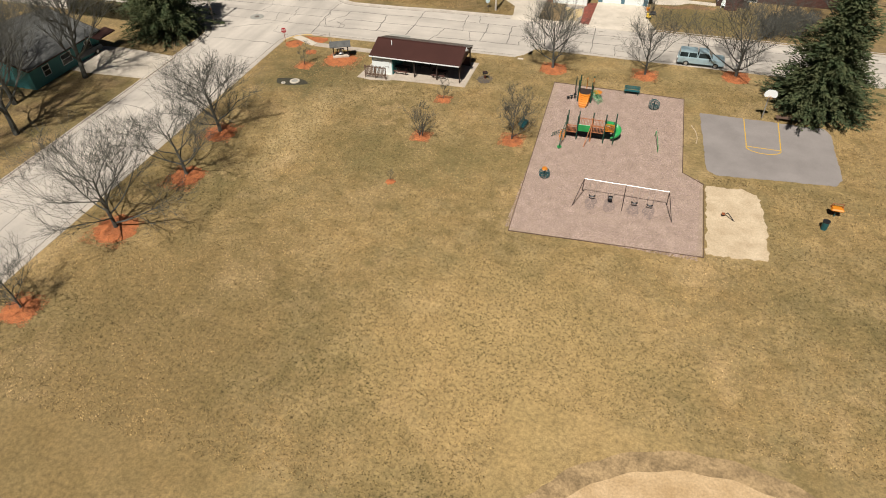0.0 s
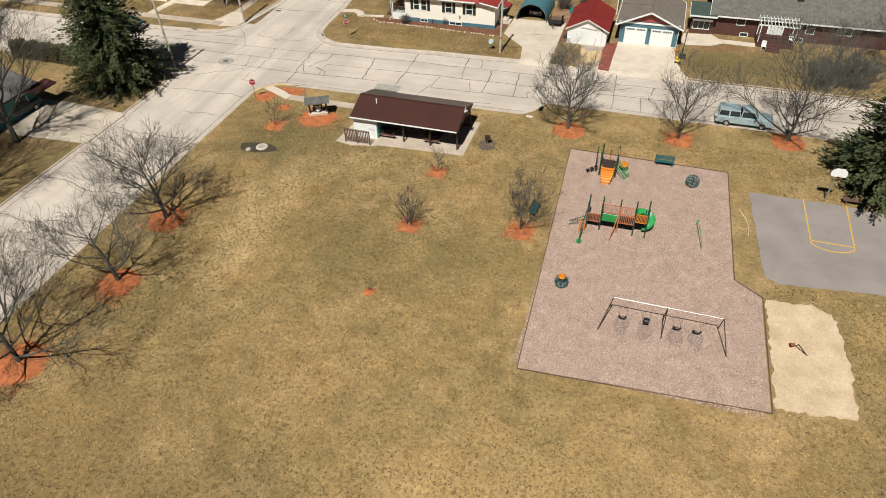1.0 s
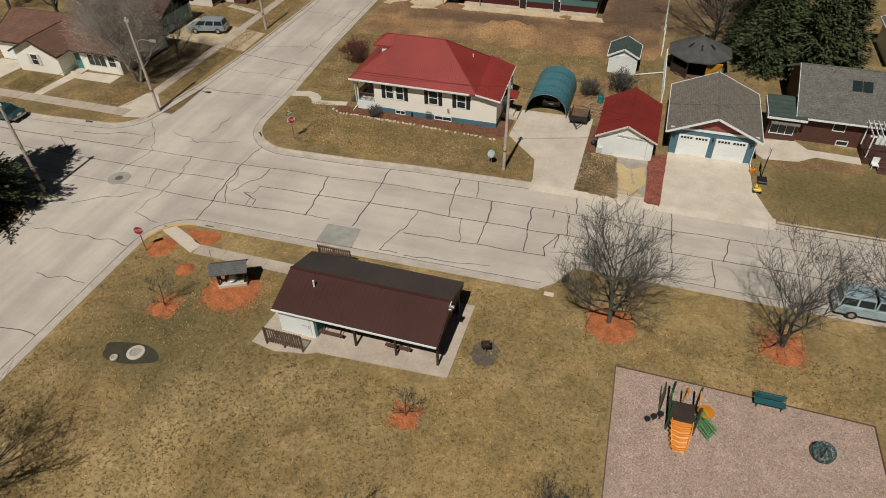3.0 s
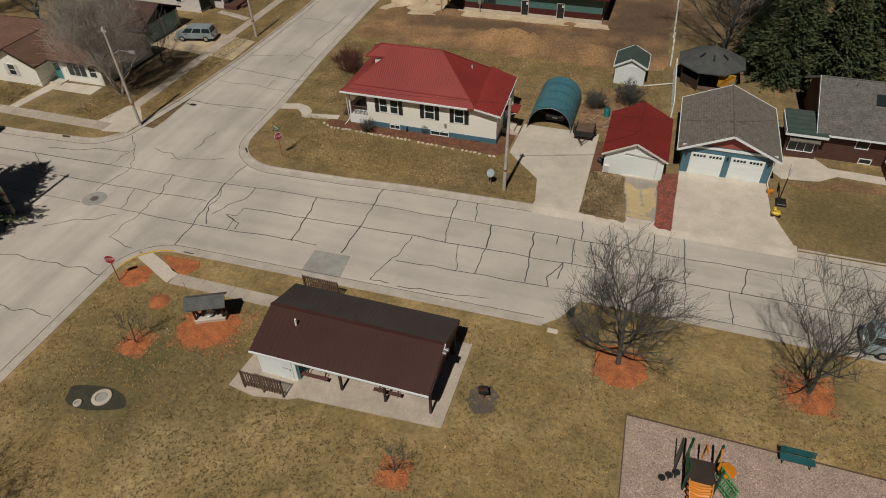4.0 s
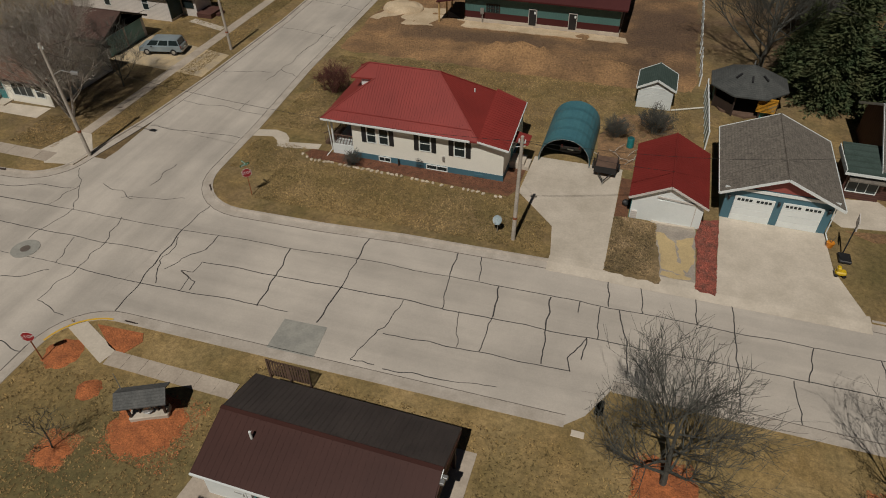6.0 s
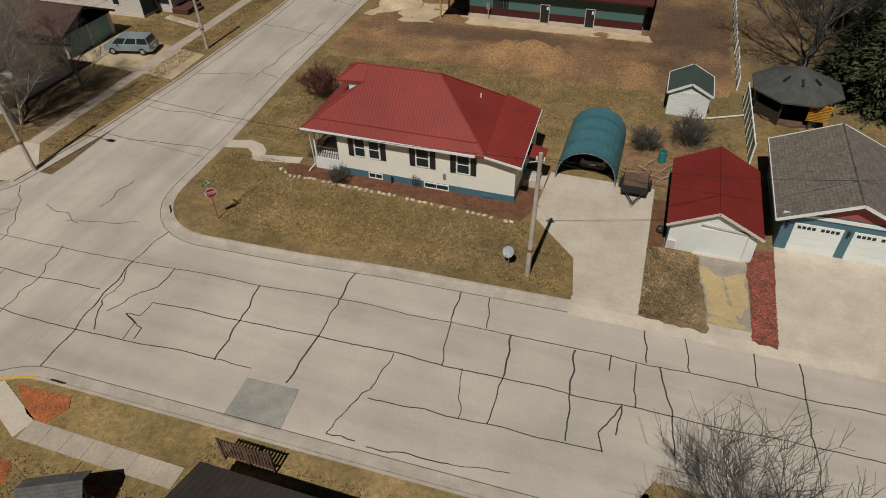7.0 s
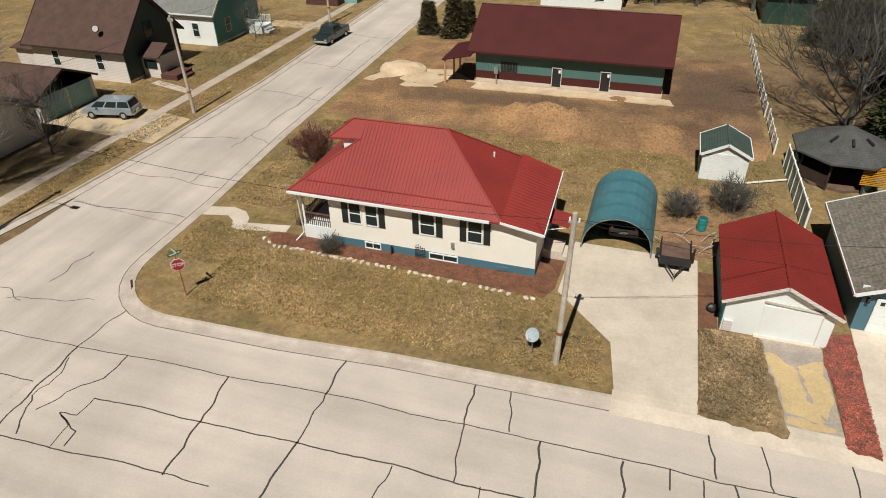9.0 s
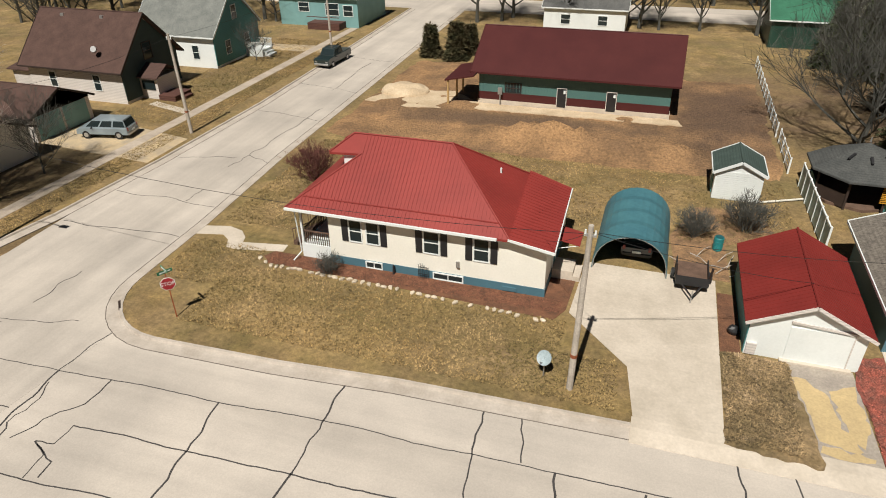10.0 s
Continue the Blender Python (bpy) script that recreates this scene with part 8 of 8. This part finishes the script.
dome(10.7, 49.5, 0.62, "round dark teal climbing cage on wood chips")
dome(1.3, 32.9, 0.55, "low spider-shaped climber with an orange top")
part("cap", tube(bmesh.new(), (0, 0, 0.95), (0, 0, 1.1), 0.3, 0.2, 12), ORANGE_P, bpy.data.objects["climbing_dome.001"])
bm = bmesh.new()
pipe(bm, [(11.25, 43.6, 0.06), (11.3, 43.4, 0.75), (11.55, 41.5, 0.8), (11.7, 40.6, 0.5), (11.75, 40.4, 0.06)], 0.035, 8)
solid("balance_bar", bm, GREEN_P, "curved green balance bar on wood chips", "balance bar")
bm = bmesh.new()
pipe(bm, [(14.9, 46.9, 0.04), (15.4, 45.6, 0.05), (15.6, 44.3, 0.05), (15.5, 43.2, 0.05)], 0.045, 6)
solid("loose_pipe", bm, SAND, "bent pale pipe lying on the grass", "pipe")
s = thing("spring_rider", 27.7, 34.0, 0, "rusty orange barrel spinner on a teal post", "play spinner")
part("post", tube(bmesh.new(), (0, 0, -0.1), (0, 0, 0.75), 0.06, 0.06, 8), TEAL_P, s)
part("drum", bevel(B((-0.55, -0.42, 0.75, 0.55, 0.42, 1.0)), 0.1), ORANGE_P, s)
part("handle", pipe(bmesh.new(), [(-0.5, 0, 1.0), (-0.5, 0, 1.35), (0.4, 0, 1.4), (0.4, 0, 1.0)], 0.035, 6), RUST, s)
s = thing("trash_barrel", 26.6, 31.8, 0, "dark teal litter bin standing on the lawn", "litter bin")
part("bin", tube(bmesh.new(), (0, 0, 0), (0, 0, 0.85), 0.26, 0.3, 14), TEAL_P, s)
part("rim", tube(bmesh.new(), (0, 0, 0.85), (0, 0, 0.9), 0.33, 0.33, 14), BLACK, s)
s = thing("sand_digger", 18.4, 31.0, 0.03, "small black toy digger lying in the sand", "toy digger")
part("arm", pipe(bmesh.new(), [(-0.4, 0.2, -0.02), (0.0, 0, 0.6), (0.7, -0.3, -0.02)], 0.04, 6), BLACK, s)
part("seat", bevel(B((-0.45, 0.05, 0.25, -0.15, 0.35, 0.35)), 0.03), RUST, s)

# driveway basketball stand and toys
s = thing("portable_hoop", 8.6, 77.8, 0, "portable black basketball stand beside the driveway", "basketball hoop")
part("pole", tube(bmesh.new(), (0, 0, 0.1), (0.1, 0.2, 3.0), 0.05, 0.05, 8), BLACK, s)
part("base", bevel(B((-0.3, -0.9, 0, 0.5, 0.1, 0.25)), 0.05), BLACK, s)
part("backboard", box(bmesh.new(), -0.6, -0.03, 2.6, 0.6, 0.03, 3.3, pose(0, 0, 0, 0, 0, 80)), GREYSID, s)
s = thing("yellow_toy", 8.2, 75.6, 0.03, "bright yellow plastic toy on the driveway edge", "toy")
YTOY = mat("yellow_plastic", (0.75, 0.5, 0.02), None, 0.4)
part("body", bevel(B((-0.35, -0.25, 0.1, 0.35, 0.25, 0.4)), 0.08), YTOY, s)
part("seat", bevel(B((-0.3, -0.2, 0.4, -0.05, 0.2, 0.7)), 0.05), YTOY, s)
for sx in (-0.25, 0.25):
    part("wheel", tube(bmesh.new(), (sx, -0.28, 0.12), (sx, 0.28, 0.12), 0.12, 0.12, 10), BLACK, s)
s = thing("flower_pot", 7.9, 78.6, 0.0, "orange plant pot with dry stems by the garage", "plant pot")
part("pot", tube(bmesh.new(), (0, 0, 0), (0, 0, 0.4), 0.2, 0.28, 12), ORANGE_P, s)
part("stems", pipe(pipe(bmesh.new(), [(0, 0, 0.35), (0.2, 0.1, 0.9)], 0.02, 5), [(0, 0, 0.35), (-0.2, 0.1, 0.8)], 0.02, 5), BRANCH, s)
for x, y in ((17.9, 82.3), (21.0, 83.6)):
    c = thing("deck_chair", x + 0.4, y, 0.62 if y > 83 else 0.0, "white slatted garden chair by the deck", "chair", "garden chairs")
    part("seat", B((-0.28, -0.25, 0.38, 0.28, 0.28, 0.43)), WHITE, c)
    part("backrest", box(bmesh.new(), -0.28, 0.25, 0.4, 0.28, 0.3, 1.0), WHITE, c)
    for a in (-0.25, 0.25):
        for b in (-0.22, 0.25):
            part("leg", B((a - 0.03, b - 0.03, 0, a + 0.03, b + 0.03, 0.4)), WHITE, c)
e = thing("trellis", -23.05, 79.62, 0, "small black iron trellis against the wall", "trellis")
for k in range(6):
    stick("rod", e, (-0.3 + 0.12 * k, 0, 0), (-0.3 + 0.12 * k, 0, 0.95 + 0.12 * math.sin(k)), 0.025, 0.025, BLACK)
stick("crossbar", e, (-0.3, 0, 0.35), (0.3, 0, 0.35), 0.025, 0.025, BLACK)
stick("crossbar", e, (-0.3, 0, 0.8), (0.3, 0, 0.8), 0.025, 0.025, BLACK)
e = thing("garden_post", -24.9, 79.6, 0, "short black garden ornament post", "garden post")
part("post", tube(bmesh.new(), (0, 0, 0), (0, 0, 0.65), 0.09, 0.05, 8), BLACK, e)
e = thing("refuse_sack", -6.3, 79.4, 0.03, "black refuse sack beside the garage", "sack")
bm = bmesh.new()
bmesh.ops.create_icosphere(bm, subdivisions=2, radius=0.28)
for v in bm.verts:
    v.co = v.co * (1 + 0.2 * noise.noise(v.co * 5)) + Vector((0, 0, 0.24))
part("sack", bm, BLACK, e)
solid("yard_rail", bar(bmesh.new(), (-3.8, 95.2, 0.15), (-0.9, 96.6, 0.15), 0.09, 0.09), CREAM, "pale pole lying between shed and fence", "rail")
# ---- grass tufts ----
def blade_material(m=None):
    m = m or grass("grass_blades", ((0.37, 0.25, 0.105), (0.235, 0.157, 0.06), (0.145, 0.112, 0.041)), 0.075)
    nt = m.node_tree
    bsdf = nt.nodes["Principled BSDF"]
    geo = [n for n in nt.nodes if n.type == "NEW_GEOMETRY"][0]
    mr = nt.nodes.new("ShaderNodeMapRange")
    mr.inputs[3].default_value, mr.inputs[4].default_value = 0.45, 1.45
    nt.links.new(geo.outputs["Random Per Island"], mr.inputs[0])
    mu = nt.nodes.new("ShaderNodeMix")
    mu.data_type, mu.blend_type = "RGBA", "MULTIPLY"
    mu.inputs[0].default_value = 1.0
    nt.links.new(bsdf.inputs["Base Color"].links[0].from_socket, mu.inputs[6])
    nt.links.new(mr.outputs[0], mu.inputs[7])
    nt.links.new(mu.outputs[2], bsdf.inputs["Base Color"])
    return m


BLADES = blade_material()


def tufts(name, label, x0, y0, x1, y1, n, seed, size, keep_out=(), material=None, flat=1.0, z=0.0):
    """Flattened tufts of dry grass strewn over a stretch of lawn, three blades each."""
    rg = np.random.default_rng(seed)
    p = np.column_stack([rg.uniform(x0, x1, n), rg.uniform(y0, y1, n)])
    ok = np.ones(n, bool)
    for a, b, c, d in keep_out:
        ok &= ~((p[:, 0] > a) & (p[:, 0] < c) & (p[:, 1] > b) & (p[:, 1] < d))
    p = p[ok]
    n = len(p)
    s = size * rg.uniform(0.6, 1.5, n)
    verts = np.zeros((n, 3, 3, 3))
    for k in range(3):
        a = rg.uniform(0, 2 * np.pi, n)
        w = s * 0.35
        verts[:, k, 0] = np.column_stack([p[:, 0] - w * np.sin(a), p[:, 1] + w * np.cos(a), np.full(n, z)])
        verts[:, k, 1] = np.column_stack([p[:, 0] + w * np.sin(a), p[:, 1] - w * np.cos(a), np.full(n, z)])
        verts[:, k, 2] = np.column_stack([p[:, 0] + s * np.cos(a), p[:, 1] + s * np.sin(a), z + flat * s * rg.uniform(0.25, 0.8, n)])
    v = verts.reshape(-1, 3)
    me = bpy.data.meshes.new(name)
    me.vertices.add(len(v))
    me.vertices.foreach_set("co", v.ravel())
    t = len(v) // 3
    me.loops.add(len(v))
    me.loops.foreach_set("vertex_index", np.arange(len(v), dtype=np.int32))
    me.polygons.add(t)
    me.polygons.foreach_set("loop_start", np.arange(0, len(v), 3, dtype=np.int32))
    me.update(calc_edges=True)
    me.validate()
    me.materials.append(material or BLADES)
    tagged(new(name, me), label, "grass" if material is None else "chips", "", "stuff")


tufts("lawn_tufts", "dry trampled grass tufts on the park lawn", -38.9, -4, 40, 57.2, 130000, 1, 0.1, ((-1.3, 23.7, 16.6, 52.9), (16.4, 25.3, 21.9, 36.1), (15.6, 37.7, 29.3, 50.0), (-25.5, 47.5, -11.2, 55.5), (-38.5, 54.0, -25.5, 57.7), (-34.6, 43.3, -30, 45.7), (4, -5, 33, 6.3)))
tufts("front_lawn_tufts", "dry grass tufts on the corner lawn", -34.5, 72.1, -11.5, 78.0, 14000, 2, 0.09, ((-14.5, 75.5, -11, 79),))
tufts("side_lawn_tufts", "dry grass tufts beside the corner house", -38.6, 75.5, -33.5, 98.0, 9000, 3, 0.09, ((-39, 80, -33.5, 82.6),))
tufts("back_lawn_tufts", "dry grass tufts behind the corner house", -33, 88.5, -2, 99, 16000, 4, 0.09, ((-14.2, 83, -9.2, 92), (-7.2, 95, -3.6, 99)))
tufts("west_lawn_tufts", "dry grass tufts on the corner lots", -72, 73.4, -55.2, 78.3, 7000, 5, 0.09, ((-67.6, 72, -60, 80),))
STUB = blade_material(grass("stubble_blades", ((0.33, 0.235, 0.125), (0.21, 0.145, 0.07), (0.12, 0.09, 0.042)), 0.3))
tufts("stubble_tufts", "flattened dead grass stubble between driveways", -6.85, 71.7, -3.9, 77.7, 5000, 7, 0.12, (), STUB, 0.7, 0.05)
tufts("yard_tufts", "dry grass tufts along the side street", -53.4, 76.5, -51.4, 130, 9000, 8, 0.1)
tufts("west_yard_tufts", "dry grass tufts before the western houses", -62, 97.2, -55, 130, 9000, 9, 0.1)
RED_BLADES = blade_material(mat("loose_red_mulch", (0.40, 0.11, 0.075), (0.20, 0.08, 0.06), 0.95, 2.0, 10.0, 0.4, 0.0))
tufts("loose_red_mulch", "loose brick-red mulch pieces beside a driveway", -0.9, 71.4, 0.35, 79.0, 5200, 10, 0.09, (), RED_BLADES, 0.5, 0.055)
tufts("loose_bark", "loose bark pieces in the bed along the house", -33.0, 78.55, -15.0, 79.7, 5000, 11, 0.07, (), blade_material(mat("loose_bark_piece", (0.24, 0.10, 0.055), (0.12, 0.05, 0.03), 0.95, 2.0, 10.0, 0.4, 0.0)), 0.5, 0.03)
CHIP_BLADES = blade_material(mat("loose_chips", (0.46, 0.34, 0.29), (0.36, 0.26, 0.22), 0.95, 0.9, 10.0, 0.3, 0.0))
tufts("loose_wood_chips", "loose pale wood chips over the play surface", -0.6, 24.3, 16.0, 52.5, 60000, 6, 0.08, ((13.9, 36.5, 17, 53),), CHIP_BLADES, 0.3, 0.031)
MULCH_BLADES = blade_material(mat("loose_mulch", (0.46, 0.18, 0.07), (0.32, 0.12, 0.05), 0.95, 1.3, 12.0, 0.4, 0.0))
for k, (x, y, r) in enumerate(((-34.9, 13.8, 2.2), (-33.4, 22.7, 1.9), (-34.6, 31.6, 1.9), (-35.5, 3.4, 1.7), (-12.9, 36.8, 1.1), (-3.3, 38.7, 1.35), (-2.1, 56.5, 1.5), (9.1, 57.6, 1.6), (19.7, 60.0, 1.5), (-13.0, 45.2, 0.95), (-33.0, 49.0, 1.1), (-28.7, 51.7, 2.3))):
    tufts("scattered_mulch", "orange mulch chips scattered round a tree", x - r, y - r, x + r, y + r, 900, 50 + k, 0.09, (), MULCH_BLADES, 0.4, 0.004)
